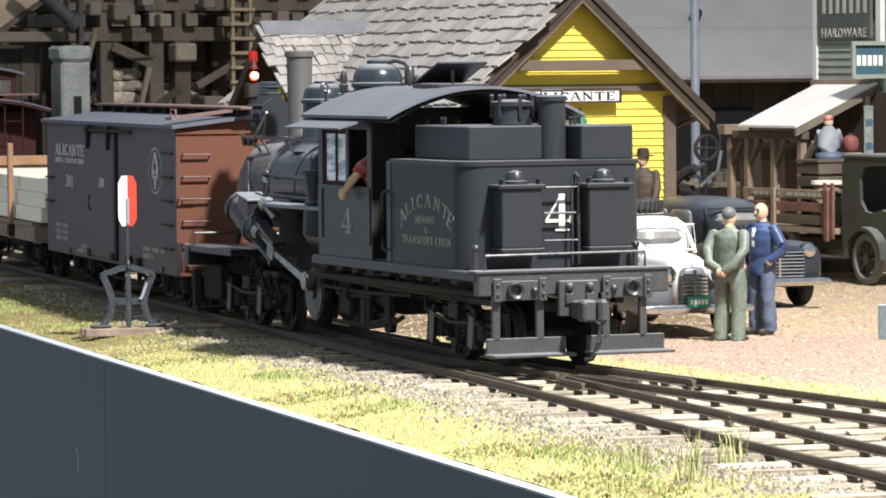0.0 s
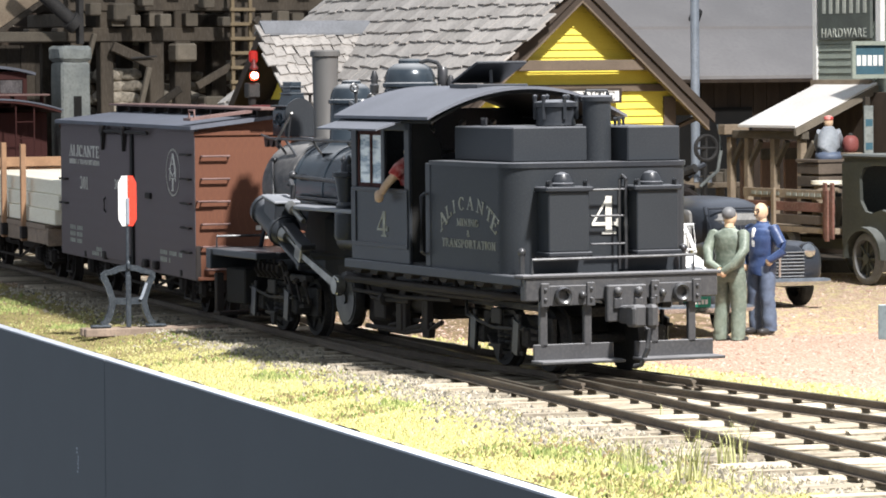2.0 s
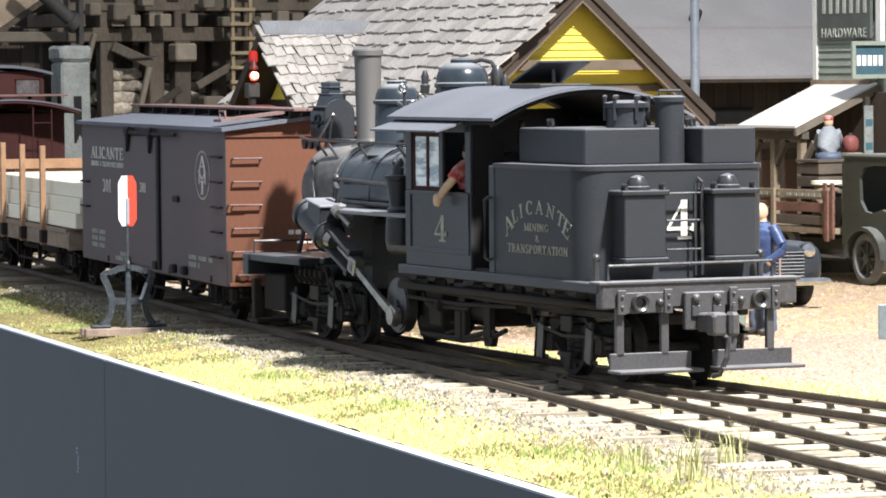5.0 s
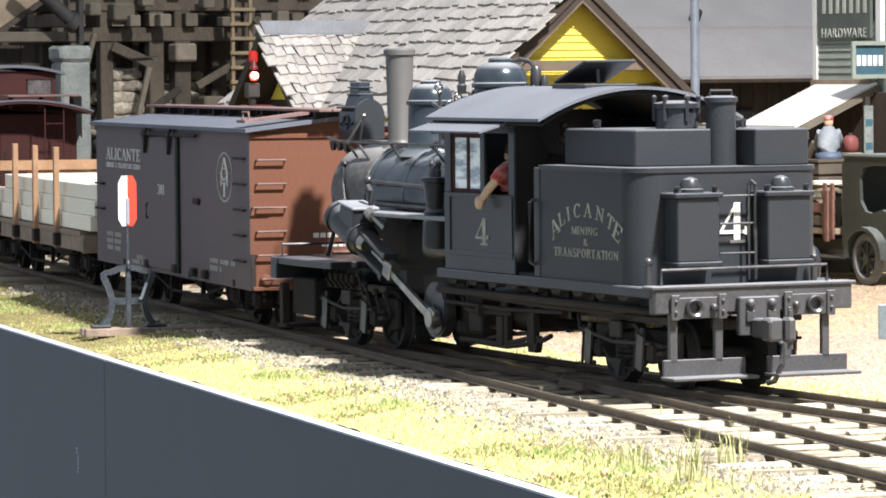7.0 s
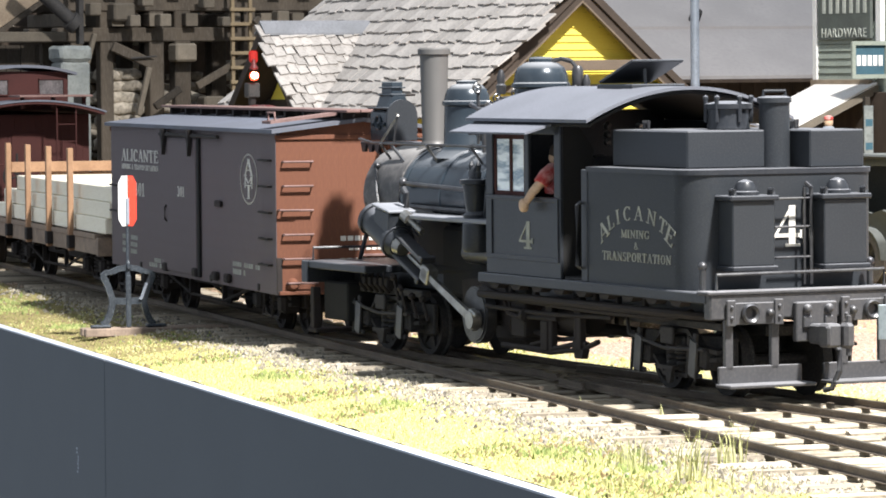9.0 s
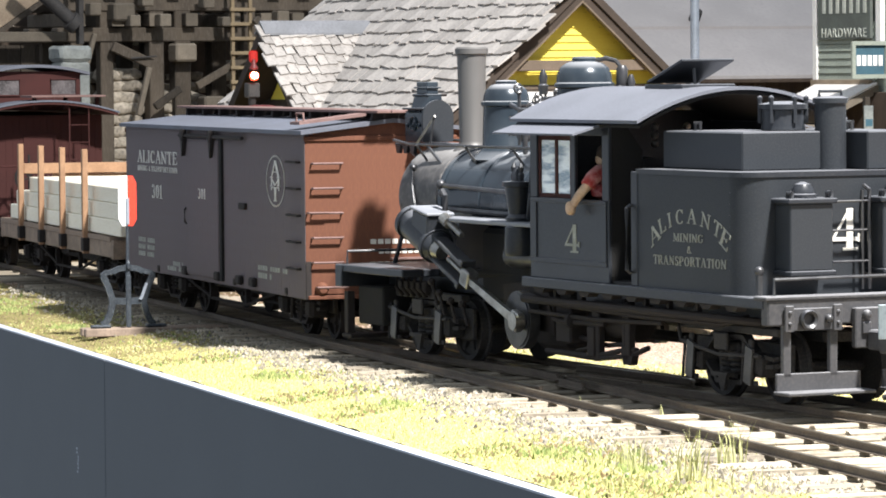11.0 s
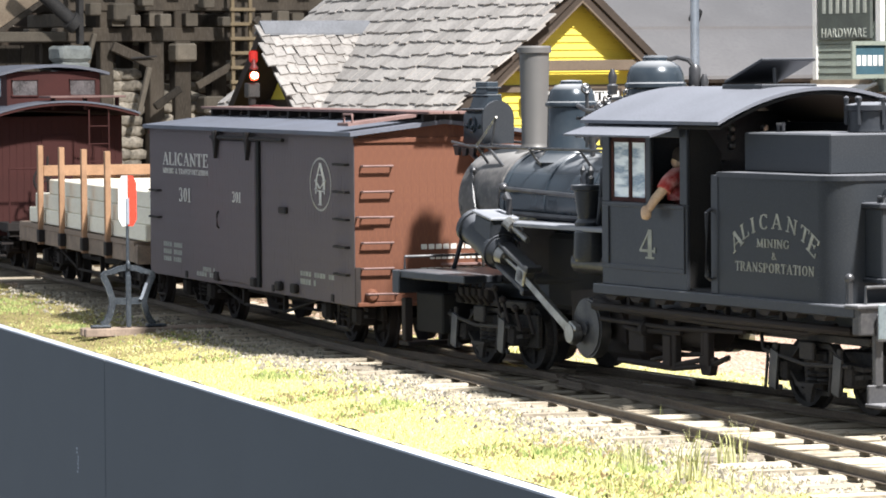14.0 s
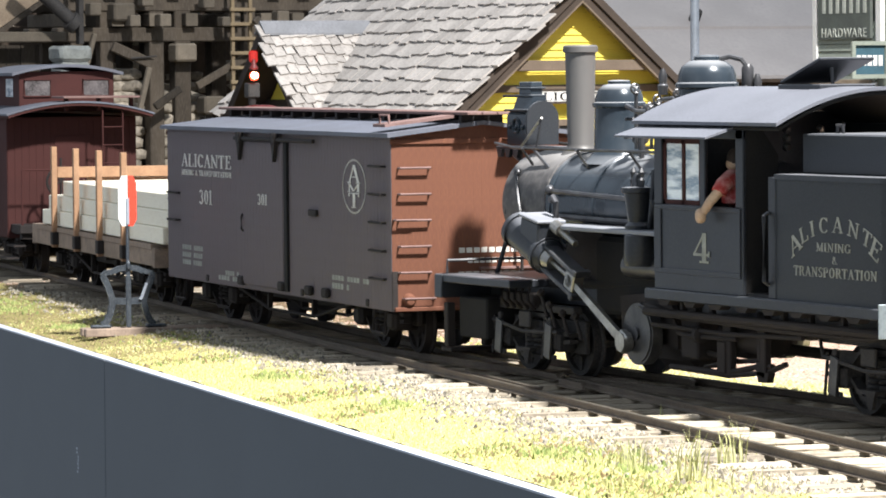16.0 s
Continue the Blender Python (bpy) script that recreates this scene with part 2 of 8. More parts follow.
glyph("A", .86, [(.10, 0, .43, 1, .08), (.43, 1, .76, 0, .17), (.24, .34, .62, .34, .06), (0, .03, .24, .03, .06), (.60, .03, .90, .03, .06)])
glyph("L", .70, [(.18, 0, .18, 1, .17), (.04, .97, .34, .97, .06), (.04, .03, .68, .03, .07), (.65, .03, .65, .28, .07)])
glyph("I", .36, [(.18, 0, .18, 1, .17), (.02, .97, .34, .97, .06), (.02, .03, .34, .03, .06)])
glyph("N", .88, [(.14, 0, .14, 1, .08), (.14, .95, .74, .05, .17), (.74, 0, .74, 1, .08), (0, .97, .20, .97, .06), (0, .03, .28, .03, .06), (.60, .97, .88, .97, .06)])
glyph("T", .78, [(.39, 0, .39, 1, .17), (.02, .96, .76, .96, .08), (.05, .75, .05, .95, .06), (.73, .75, .73, .95, .06), (.24, .03, .54, .03, .06)])
glyph("E", .74, [(.18, 0, .18, 1, .17), (.03, .97, .68, .97, .07), (.03, .03, .70, .03, .07), (.18, .52, .50, .52, .06), (.66, .76, .66, .95, .06), (.68, .05, .68, .27, .06), (.50, .42, .50, .62, .05)])
glyph("M", 1.04, [(.14, 0, .14, 1, .08), (.14, .98, .50, .08, .16), (.50, .08, .86, .98, .08), (.88, 0, .88, 1, .17), (0, .03, .28, .03, .06), (.72, .03, 1.04, .03, .06)])
glyph("C", .73, [(.70, .70, .70, .95, .06)], [(.44, .5, .36, .47, 45, 315, .17)])
glyph("G", .86, [(.70, .70, .70, .95, .06), (.70, .10, .70, .42, .15), (.55, .42, .84, .42, .06)], [(.44, .5, .36, .47, 45, 315, .17)])
glyph("O", .90, [], [(.45, .5, .37, .47, 0, 360, .17)])
glyph("S", .66, [(.58, .70, .58, .95, .05), (.08, .05, .08, .28, .05)], [(.33, .74, .23, .22, 40, 270, .12), (.33, .27, .25, .24, -140, 90, .13)])
glyph("P", .74, [(.18, 0, .18, 1, .17), (.02, .97, .40, .97, .06), (.02, .03, .36, .03, .06), (.18, .47, .40, .47, .06)], [(.40, .72, .24, .25, -90, 90, .15)])
glyph("R", .84, [(.18, 0, .18, 1, .17), (.02, .97, .40, .97, .06), (.02, .03, .34, .03, .06), (.18, .50, .40, .50, .06), (.42, .50, .72, .03, .16), (.64, .03, .86, .03, .06)], [(.40, .735, .24, .235, -90, 90, .15)])
glyph("4", .80, [(.52, 0, .52, 1, .19), (.50, .97, .06, .30, .07), (.02, .27, .80, .27, .09), (.32, .03, .74, .03, .07), (.77, .20, .77, .40, .06)])
glyph("3", .66, [], [(.30, .74, .24, .23, -90, 160, .15), (.30, .27, .28, .25, -160, 90, .16)])
glyph("0", .68, [], [(.34, .5, .27, .47, 0, 360, .17)])
glyph("1", .44, [(.24, 0, .24, 1, .18), (.04, .88, .24, .97, .07), (.04, .03, .44, .03, .06)])
glyph("&", .80, [(.24, .76, .74, .04, .13), (.62, .03, .80, .03, .06)], [(.32, .76, .16, .20, 0, 360, .09), (.33, .27, .25, .24, 100, 380, .12)])


def painted(name, body, h, width, material, parent, loc, rz=0, depth=.004, tilt=0):
    """A word in roman capitals, h high and width long, centred on loc, as one thin painted mesh."""
    bm = bmesh.new()
    n = 0
    total = sum(GLYPH[c][0] if c != " " else .45 for c in body) + .12 * (len(body) - 1)
    k = width / total
    turn = Matrix.Rotation(radians(tilt), 4, "Z")

    def slab(quad, lift):
        lo = [bm.verts.new(turn @ Vector(((x - total / 2) * k, (y - .5) * h, 0))) for x, y in quad]
        hi = [bm.verts.new(v.co + Vector((0, 0, depth + lift))) for v in lo]
        bm.faces.new(hi)
        for i in range(4):
            j = (i + 1) % 4
            bm.faces.new((lo[i], lo[j], hi[j], hi[i]))
    x = 0
    for c in body:
        if c == " ":
            x += .57
            continue
        gw, strokes, bows = GLYPH[c]
        for x0, y0, x1, y1, w in strokes:
            lift = .0012 * (n % 7)
            n += 1
            if abs(y1 - y0) < .02:
                slab(((x + x0, y0 - w / 2), (x + x1, y0 - w / 2), (x + x1, y0 + w / 2), (x + x0, y0 + w / 2)), lift)
            else:
                slab(((x + x0 - w / 2, y0), (x + x0 + w / 2, y0), (x + x1 + w / 2, y1), (x + x1 - w / 2, y1)), lift)
        for cx, cy, rx, ry, a0, a1, w in bows:
            lift = .0012 * (n % 7)
            n += 1
            steps = 12

            def rim(i, side):
                a = radians(a0 + (a1 - a0) * i / steps)
                q = (.06 + (w - .06) * abs(math.cos(a))) / 2 * side
                return (x + cx + (rx + q - w * .3) * math.cos(a), cy + (ry + q) * math.sin(a))
            for i in range(steps):
                slab((rim(i, -1), rim(i, 1), rim(i + 1, 1), rim(i + 1, -1)), lift)
        x += gw + .12
    return part(name, bm, material, parent, "", loc, (90, 0, rz))


# ---- the line of the train ----
ANGLE, VERTEX, TANGENT = radians(9.4747), -45.8475 + OX, 6.0468
RADIUS = TANGENT / math.tan(ANGLE / 2)
CURVE = RADIUS * ANGLE


def track_at(s):
    """Centre of the branch, s metres past the end of its curve."""
    th = min(max(-s / RADIUS, 0.0), ANGLE)
    x, y = VERTEX + TANGENT - RADIUS * math.sin(th), RADIUS * (1 - math.cos(th))
    if s > 0:
        x += s
    if s < -CURVE:
        x, y = x - (-s - CURVE) * math.cos(ANGLE), y + (-s - CURVE) * math.sin(ANGLE)
    return Vector((x, y))


KS = (6.2224e-05, -0.00145877, 0.5616993, -1.9078472)


def gone(t):
    """How far the engine's leading truck is along the branch at t seconds."""
    return ((KS[0] * t + KS[1]) * t + KS[2]) * t + KS[3]


def vehicle_pose(s, spacing):
    a, b = track_at(s), track_at(s - spacing)
    d = a - b
    return pose(a.x * S, a.y * S, 0, 0, 0, math.degrees(math.atan2(d.y, d.x)))


# ---- ground ----
D1 = Vector((math.cos(ANGLE), -math.sin(ANGLE)))      # the straight line's direction, towards the camera
N1 = Vector((math.sin(ANGLE), math.cos(ANGLE)))       # across it, away from the camera
V0 = Vector((VERTEX, 0))


def fascia_y(x):
    return -1.42 - 0.157 * (x - (-55.32 + OX)) + 0.05


def main_off(x, y):
    """Distance from the straight line's centre, positive away from the camera."""
    return (Vector((x, y)) - V0).dot(N1)


def ground_z(x, y):
    d = main_off(x, y)
    b = y if x > VERTEX else d
    z = -0.17
    if d < -1.5:
        z = -0.134 - 0.133 * min(1, (-1.5 - d) / 1.2)
    if -1.5 < d < 1.3 or (x > VERTEX and -1.2 < y < 1.3):
        z = -0.134
    n = noise.noise((x * 0.9, y * 0.9, 0.3)) * 0.035 + noise.noise((x * 3, y * 3, 1.3)) * 0.018
    return z + n * (1.0 if d < -1.0 or y > 2 else 0.25)


def ground_mat():
    m = bpy.data.materials.new("layout_ground")
    m.use_nodes = True
    n, l = m.node_tree.nodes, m.node_tree.links
    b = n["Principled BSDF"]
    b.inputs["Roughness"].default_value = 0.95
    b.inputs["Specular IOR Level"].default_value = 0.1
    tc, at = n.new("ShaderNodeTexCoord"), n.new("ShaderNodeAttribute")
    at.attribute_name = "zone"
    sep = n.new("ShaderNodeSeparateColor")
    l.new(at.outputs["Color"], sep.inputs[0])

    def nz(scale, detail=4):
        q = n.new("ShaderNodeTexNoise")
        q.inputs["Scale"].default_value, q.inputs["Detail"].default_value = scale / S, detail
        l.new(tc.outputs["Object"], q.inputs["Vector"])
        return q.outputs["Fac"]

    def ramp(fac, stops):
        r = n.new("ShaderNodeValToRGB")
        e = r.color_ramp.elements
        while len(e) < len(stops):
            e.new(0.5)
        for i, (p, c) in enumerate(stops):
            e[i].position, e[i].color = p, (*c, 1)
        l.new(fac, r.inputs[0])
        return r.outputs[0]

    def mix(f, a, c):
        x = n.new("ShaderNodeMix")
        x.data_type = "RGBA"
        l.new(f, x.inputs["Factor"])
        l.new(a, x.inputs["A"])
        l.new(c, x.inputs["B"])
        return x.outputs["Result"]
    fine, mid, big = nz(26, 2), nz(7), nz(0.8)
    gravel = ramp(fine, [(0.32, (0.20, 0.125, 0.095)), (0.46, (0.36, 0.25, 0.185)), (0.56, (0.43, 0.31, 0.24)), (0.7, (0.52, 0.43, 0.36))])
    grass = mix(big, ramp(mid, [(0.3, (0.20, 0.18, 0.07)), (0.45, (0.42, 0.38, 0.14)), (0.6, (0.52, 0.47, 0.21)), (0.75, (0.48, 0.40, 0.24))]),
                ramp(fine, [(0.3, (0.26, 0.24, 0.08)), (0.5, (0.48, 0.43, 0.18)), (0.7, (0.58, 0.54, 0.30))]))
    ballast = ramp(fine, [(0.32, (0.10, 0.085, 0.065)), (0.47, (0.25, 0.22, 0.165)), (0.62, (0.36, 0.32, 0.25)), (0.72, (0.20, 0.175, 0.14))])
    dim_soil = ramp(mid, [(0.3, (0.12, 0.085, 0.052)), (0.6, (0.24, 0.18, 0.105))])

    def soft(chan):
        a = n.new("ShaderNodeMath")
        a.operation = "MULTIPLY_ADD"
        l.new(mid, a.inputs[0])
        a.inputs[1].default_value = 0.9
        l.new(chan, a.inputs[2])
        r = n.new("ShaderNodeMapRange")
        r.inputs["From Min"].default_value, r.inputs["From Max"].default_value = 0.80, 1.05
        l.new(a.outputs[0], r.inputs["Value"])
        return r.outputs[0]
    c = mix(soft(sep.outputs[0]), gravel, grass)
    c = mix(soft(sep.outputs[1]), c, ballast)
    c = mix(soft(sep.outputs[2]), c, dim_soil)
    l.new(c, b.inputs["Base Color"])
    bp = n.new("ShaderNodeBump")
    bp.inputs["Strength"].default_value, bp.inputs["Distance"].default_value = 0.8, 0.05 * S
    l.new(fine, bp.inputs["Height"])
    l.new(bp.outputs[0], b.inputs["Normal"])
    return m


def build_ground():
    xs = np.concatenate([np.linspace(-60, -36, 12, endpoint=False), np.linspace(-36, 14, 330, endpoint=False), np.linspace(14, 22, 12)])
    rows = np.concatenate([np.linspace(0, 8, 70, endpoint=False), np.linspace(8, 26, 70, endpoint=False), np.linspace(26, 52, 10)])
    verts, zone, faces = [], [], []
    for x in xs:
        for r in rows:
            y = fascia_y(x) + r
            d = main_off(x, y)
            verts.append((x * S, y * S, ground_z(x, y) * S))
            trk = min(abs(d), abs(y) if x > VERTEX - 3 else 99)
            ball = max(0.0, min(1.0, (1.75 - trk) / 0.5))
            grass = 1.0 if d < -1.0 else max(0.0, 0.75 - abs(y - 1.5) * 0.5) if x > VERTEX else 0.4
            # Brown earth at the left, darkened also in place of missing light.
            dim_soil = max(0.0, min(1.0, (-x - 5.5) / 4)) * (0.75 if d < -1.0 else 0.95 if d < 6.5 else 0)
            zone.append((grass, ball, dim_soil, 1))
    k = len(rows)
    for i in range(len(xs) - 1):
        for j in range(k - 1):
            faces.append((i * k + j, (i + 1) * k + j, (i + 1) * k + j + 1, i * k + j + 1))
    me = bpy.data.meshes.new("ground")
    me.from_pydata(verts, [], faces)
    ca = me.color_attributes.new("zone", "FLOAT_COLOR", "POINT")
    ca.data.foreach_set("color", np.array(zone, dtype=np.float32).ravel())
    me.polygons.foreach_set("use_smooth", [True] * len(me.polygons))
    me.materials.append(ground_mat())
    tagged(new("ground", me), "gravel yard and yellow grass verge of the layout", "ground", kind="structure")


build_ground()


def build_fascia():
    base = thing("fascia", "dark blue-grey painted board along the layout's edge", "panel", kind="structure")
    cuts = [-100 + OX, -73 + OX, -47.99 + OX, -18 + OX]
    for x0, x1 in zip(cuts, cuts[1:]):
        g = 0.012
        for nm, t0, t1, z0, z1, m in (("panel", 0.0, 0.16, -9, -0.285, fascia_mat), ("edge_strip", 0.003, 0.157, -0.283, -0.262, fascia_edge)):
            bm = bmesh.new()
            y0, y1 = fascia_y(x0 + g), fascia_y(x1 - g)
            vs = [bm.verts.new((x, y + t - 0.16, z)) for z in (z0, z1) for x, y, t in ((x0 + g, y0, t0), (x1 - g, y1, t0), (x1 - g, y1, t1), (x0 + g, y0, t1))]
            for q in ((3, 2, 1, 0), (4, 5, 6, 7), (0, 1, 5, 4), (1, 2, 6, 5), (2, 3, 7, 6), (3, 0, 4, 7)):
                bm.faces.new([vs[i] for i in q])
            part(nm, bm, m, base)
    bm = bmesh.new()
    random.seed(3)
    for k in range(7):
        x, z = -49.62 + OX + random.uniform(-.06, .06), -1.86 + k * 0.05
        y = fascia_y(x) - 0.162
        box(x - .02, x + .02, y, y + 0.01, z, z + 0.03, 0, bm)
    part("scuff_mark", bm, fascia_edge, base, "pale chipped scuff")


build_fascia()


# ---- track ----
def rail_profile():
    return [(-0.05, -0.085), (0.05, -0.085), (0.05, -0.075), (0.010, -0.066), (0.010, -0.028), (0.026, -0.022), (0.026, -0.003), (0.021, 0.0), (-0.021, 0.0), (-0.026, -0.003), (-0.026, -0.022), (-0.010, -0.028), (-0.010, -0.066), (-0.05, -0.075)]


def rail(name, pts, parent, label="", flare=0):
    bm = bmesh.new()
    rings = []
    for i, p in enumerate(pts):
        a, b = pts[max(i - 1, 0)], pts[min(i + 1, len(pts) - 1)]
        d = (b - a).normalized()
        n = Vector((-d.y, d.x))
        rings.append([bm.verts.new((p.x + n.x * u, p.y + n.y * u, z)) for u, z in rail_profile()])
    k = len(rings[0])
    for a, b in zip(rings, rings[1:]):
        for i in range(k):
            f = bm.faces.new((a[i], a[(i + 1) % k], b[(i + 1) % k], b[i]))
            f.material_index = 1 if i in (6, 7, 8) else 0
    bm.faces.new(rings[0])
    bm.faces.new(rings[-1][::-1])
    return part(name, bm, [rail_mat, rail_top], parent, label)


def straight(o, a, b):
    return [V0 + D1 * a + N1 * o, V0 + D1 * b + N1 * o]


def branch(o, a, b, step=0.7):
    out = []
    k = max(2, int((b - a) / step))
    for i in range(k + 1):
        s = a + (b - a) * i / k
        p, q = track_at(s - 0.05), track_at(s + 0.05)
        d = (q - p).normalized()
        out.append((p + q) / 2 + Vector((-d.y, d.x)) * o)
    return out


G = 0.457
track_obj = thing("railway_track", "brown-railed turnout on weathered pale ties in ballast", "track", kind="structure")
frog_x = -39.4 + OX
s_frog = frog_x - (VERTEX + TANGENT)
a_frog = (Vector((frog_x, -G)) - V0).dot(D1)
rail("stock_rail", straight(-G, -75, 40), track_obj)
rail("stock_rail", branch(G, -75, 34), track_obj)
rail("closure_rail", branch(-G, -CURVE - 1.2, s_frog - 0.25), track_obj)
rail("closure_rail", straight(G, -TANGENT - 1.2, a_frog - 0.25), track_obj)
rail("frog_rail", branch(-G, s_frog + 0.05, 34), track_obj)
rail("frog_rail", straight(G, a_frog + 0.05, 40), track_obj)
p = straight(-G + 0.13, a_frog - 1.1, a_frog + 1.1)
p = [p[0] + N1 * 0.07 - D1 * 0.25] + p + [p[1] + N1 * 0.07 + D1 * 0.25]
rail("guard_rail", p, track_obj)
p = branch(G - 0.13, s_frog - 1.1, s_frog + 1.1)
rail("guard_rail", [p[0] + Vector((-.25, -.09))] + p + [p[-1] + Vector((.25, -.09))], track_obj)
p = branch(-G - 0.02, s_frog - 0.22, s_frog + 1.0)
rail("wing_rail", [p[0]] + [straight(G - 0.16, a_frog + .3, a_frog + 1.1)[i] for i in (0, 1)], track_obj)
q = straight(G + 0.02, a_frog - 0.22, a_frog - 0.2)
rail("wing_rail", [q[0], Vector((frog_x + .3, -G + .16)), Vector((frog_x + 1.1, -G + .17))], track_obj)


def build_ties():
    random.seed(11)
    shapes = []
    for k in range(6):
        bm = box(-0.08, 0.08, -1, 1, -0.10, 0, 0.02)
        for v in bm.verts:
            v.co += Vector((random.uniform(-.012, .012), random.uniform(-.03, .03), random.uniform(-.012, .006)))
        bmesh.ops.scale(bm, vec=(S, S, S), verts=bm.verts)
        me = bpy.data.meshes.new("tie")
        bm.to_mesh(me)
        bm.free()
        me.materials.append(tie_mat)
        shapes.append(me)

    def tie(c, ang, half):
        ob = new("tie", random.choice(shapes))
        m = pose(c.x * S, c.y * S, (-0.086 + random.uniform(-.008, 0.0)) * S, 0, 0, ang + random.uniform(-1.5, 1.5))
        ob.matrix_basis = m @ Matrix.Diagonal((random.uniform(.85, 1.15), half, 1, 1))
        ob.parent = track_obj
    a = -34.0
    while a < 26:
        c = V0 + D1 * a
        if a < -TANGENT - 1.5:
            tie(c, -math.degrees(ANGLE), 1.2 + random.uniform(-.05, .12))
        elif a < a_frog + 3.2:
            # long ties under both lines
            t = V0 + D1 * a
            other = max(0.0, (a - (-TANGENT))) ** 2 / (2 * RADIUS) if a < TANGENT else a * math.tan(ANGLE)
            lo, hi = -1.02 - random.uniform(0, .28), other + 1.05
            tie(t + N1 * ((lo + hi) / 2), -math.degrees(ANGLE) * 0.7, (hi - lo) / 2)
        else:
            tie(c, -math.degrees(ANGLE), 1.2 + random.uniform(-.05, .12))
            tie(Vector((VERTEX + a * math.cos(ANGLE) * 1.0 + .25, 0)), 0, 1.02)
        a += 0.68 + random.uniform(-.05, .05)


# ---- the engine ----
def wheelset(parent, x, z, r, tread=0.10, material=None):
    bm = cyl((0, -0.80, 0), (0, 0.80, 0), 0.06, n=10)
    for sgn in (-1, 1):
        y0 = sgn * 0.40
        prof = [(0.06, 0.0), (r + 0.03, 0.0), (r + 0.03, 0.025), (r, 0.04), (r - 0.005, 0.13), (r - 0.06, 0.13), (r - 0.07, 0.09), (0.16, 0.07), (0.13, 0.14), (0.06, 0.14)]
        lathe([(a, sgn * h) for a, h in prof], (0, y0, 0), 20, bm, "Y")
        for k in range(6):
            an = k * math.pi / 3
            c = Vector((math.cos(an) * r * .62, y0 + sgn * .09, math.sin(an) * r * .62))
            box(-r * .22, r * .22, -.02, .02, -.035, .035, 0, bm, Matrix.Translation(c) @ Matrix.Rotation(-an, 4, "Y"))
    return part("wheelset", bm, material or dust, parent, "", (x, 0, z))


ROLLERS = []     # (object, radius)


def truck(parent, x, base=1.1, r=0.36, material=None, engine=False):
    m = material or dust
    bm = bmesh.new()
    h = base / 2
    for sg in (-1, 1):
        y = sg * 0.74
        # arch bars
        top = [(-h - .28, .47), (-h + .12, .50), (-.28, .66), (.28, .66), (h - .12, .50), (h + .28, .47)]
        bot = [(-h - .28, .40), (-h + .15, .36), (-.25, .20), (.25, .20), (h - .15, .36), (h + .28, .40)]
        for line in (top, bot):
            for (x0, z0), (x1, z1) in zip(line, line[1:]):
                prism([(x0, z0 - .022), (x1, z1 - .022), (x1, z1 + .022), (x0, z0 + .022)], y - .055, y + .055, "Y", bm)
        for c in (-.22, .22):
            cyl((c, y, .18), (c, y, .68), .03, n=8, bm=bm)
        for c in (-.1, .1):
            for k in range(4):
                lathe([(.07, 0), (.085, .02), (.07, .04)], (c, y, .30 + k * .06), 10, bm)
        for c in (-h, h):
            box(c - .13, c + .13, y - .12, y + .12, .28, .50, .03, bm)
            box(c - .10, c + .10, y + sg * .12 - .02, y + sg * .12 + .02, .31, .49, .015, bm)
        if engine:
            ya, yc = sorted((y + sg * .12, y + sg * .16))
            for c in (-h, h):
                box(c - .035, c + .035, ya, yc, .22, .66, .01, bm)
                box(c - .11, c + .11, ya, yc, .20, .25, .008, bm)
                tube([(c - .20, y + sg * .14, .20), (c - .14, y + sg * .14, .62)], .018, 6, bm)
            box(-.13, .13, ya, yc, .52, .70, .012, bm)
            prism([(-.06, .30), (.12, .26), (.08, .12), (.02, .12)], ya, yc, "Y", bm)
            prism([(-.16, .30), (.18, .30), (.16, .26), (-.16, .26)], ya - .02, yc + .02, "Y", bm)
            box(-h - .4, h + .4, *sorted((y - sg * .05, y + sg * .07)), .70, .78, .012, bm)
            tube([(-h - .35, y + sg * .1, .74), (-h - .2, y + sg * .16, .58), (0, y + sg * .18, .48), (h + .2, y + sg * .16, .50)], .02, 6, bm)
    box(-.16, .16, -.78, .78, .40, .60, .02, bm)
    box(-.9, .9, -.22, .22, .62, .74, .02, bm)
    # Inner plates added to block light and darken the wheels.
    for q in (-.60, .60):
        box(-h - .34, h + .34, q - .03, q + .03, .26 if engine else .34, .62, .01, bm)
    t = part("truck", bm, m, parent, "", (x, 0, 0))
    if engine:
        for sg in (-1, 1):
            for c in (-h + .02, h + .0):
                b2 = prism([(c - .09, .24), (c + .05, .20), (c + .10, .56), (c - .04, .60)], *sorted((sg * .905, sg * .93)), "Y")
                part("brake_hanger", b2, black_metal, t, "worn steel brake hanger plate")
    for c in (-h, h):
        ROLLERS.append((wheelset(t, c, r, r, material=m), r))
    return t


def coupler(parent, x, z=0.66, sg=1, m=None):
    bm = box(x, x + sg * .30, -.09, .09, z - .10, z + .10, .02)
    box(x + sg * .28, x + sg * .46, -.14, .04, z - .12, z + .12, .025, bm)
    box(x + sg * .38, x + sg * .54, .03, .15, z - .13, z + .13, .035, bm)
    box(x + sg * .42, x + sg * .50, -.15, -.10, z - .10, z + .10, .02, bm)
    cyl((x + sg * .48, .1, z - .2), (x + sg * .48, .1, z + .2), .03, n=8, bm=bm)
    return part("coupler", bm, m or dust, parent)


def arc_roof(x0, x1, half, z0, z1, th, n=16, bm=None):
    bm = bm or bmesh.new()
    pts = []
    for i in range(n + 1):
        y = -half + 2 * half * i / n
        pts.append((y, z0 + (z1 - z0) * (1 - (y / half) ** 2)))
    return prism(pts + [(y, z - th) for y, z in reversed(pts)], x0, x1, "X", bm)


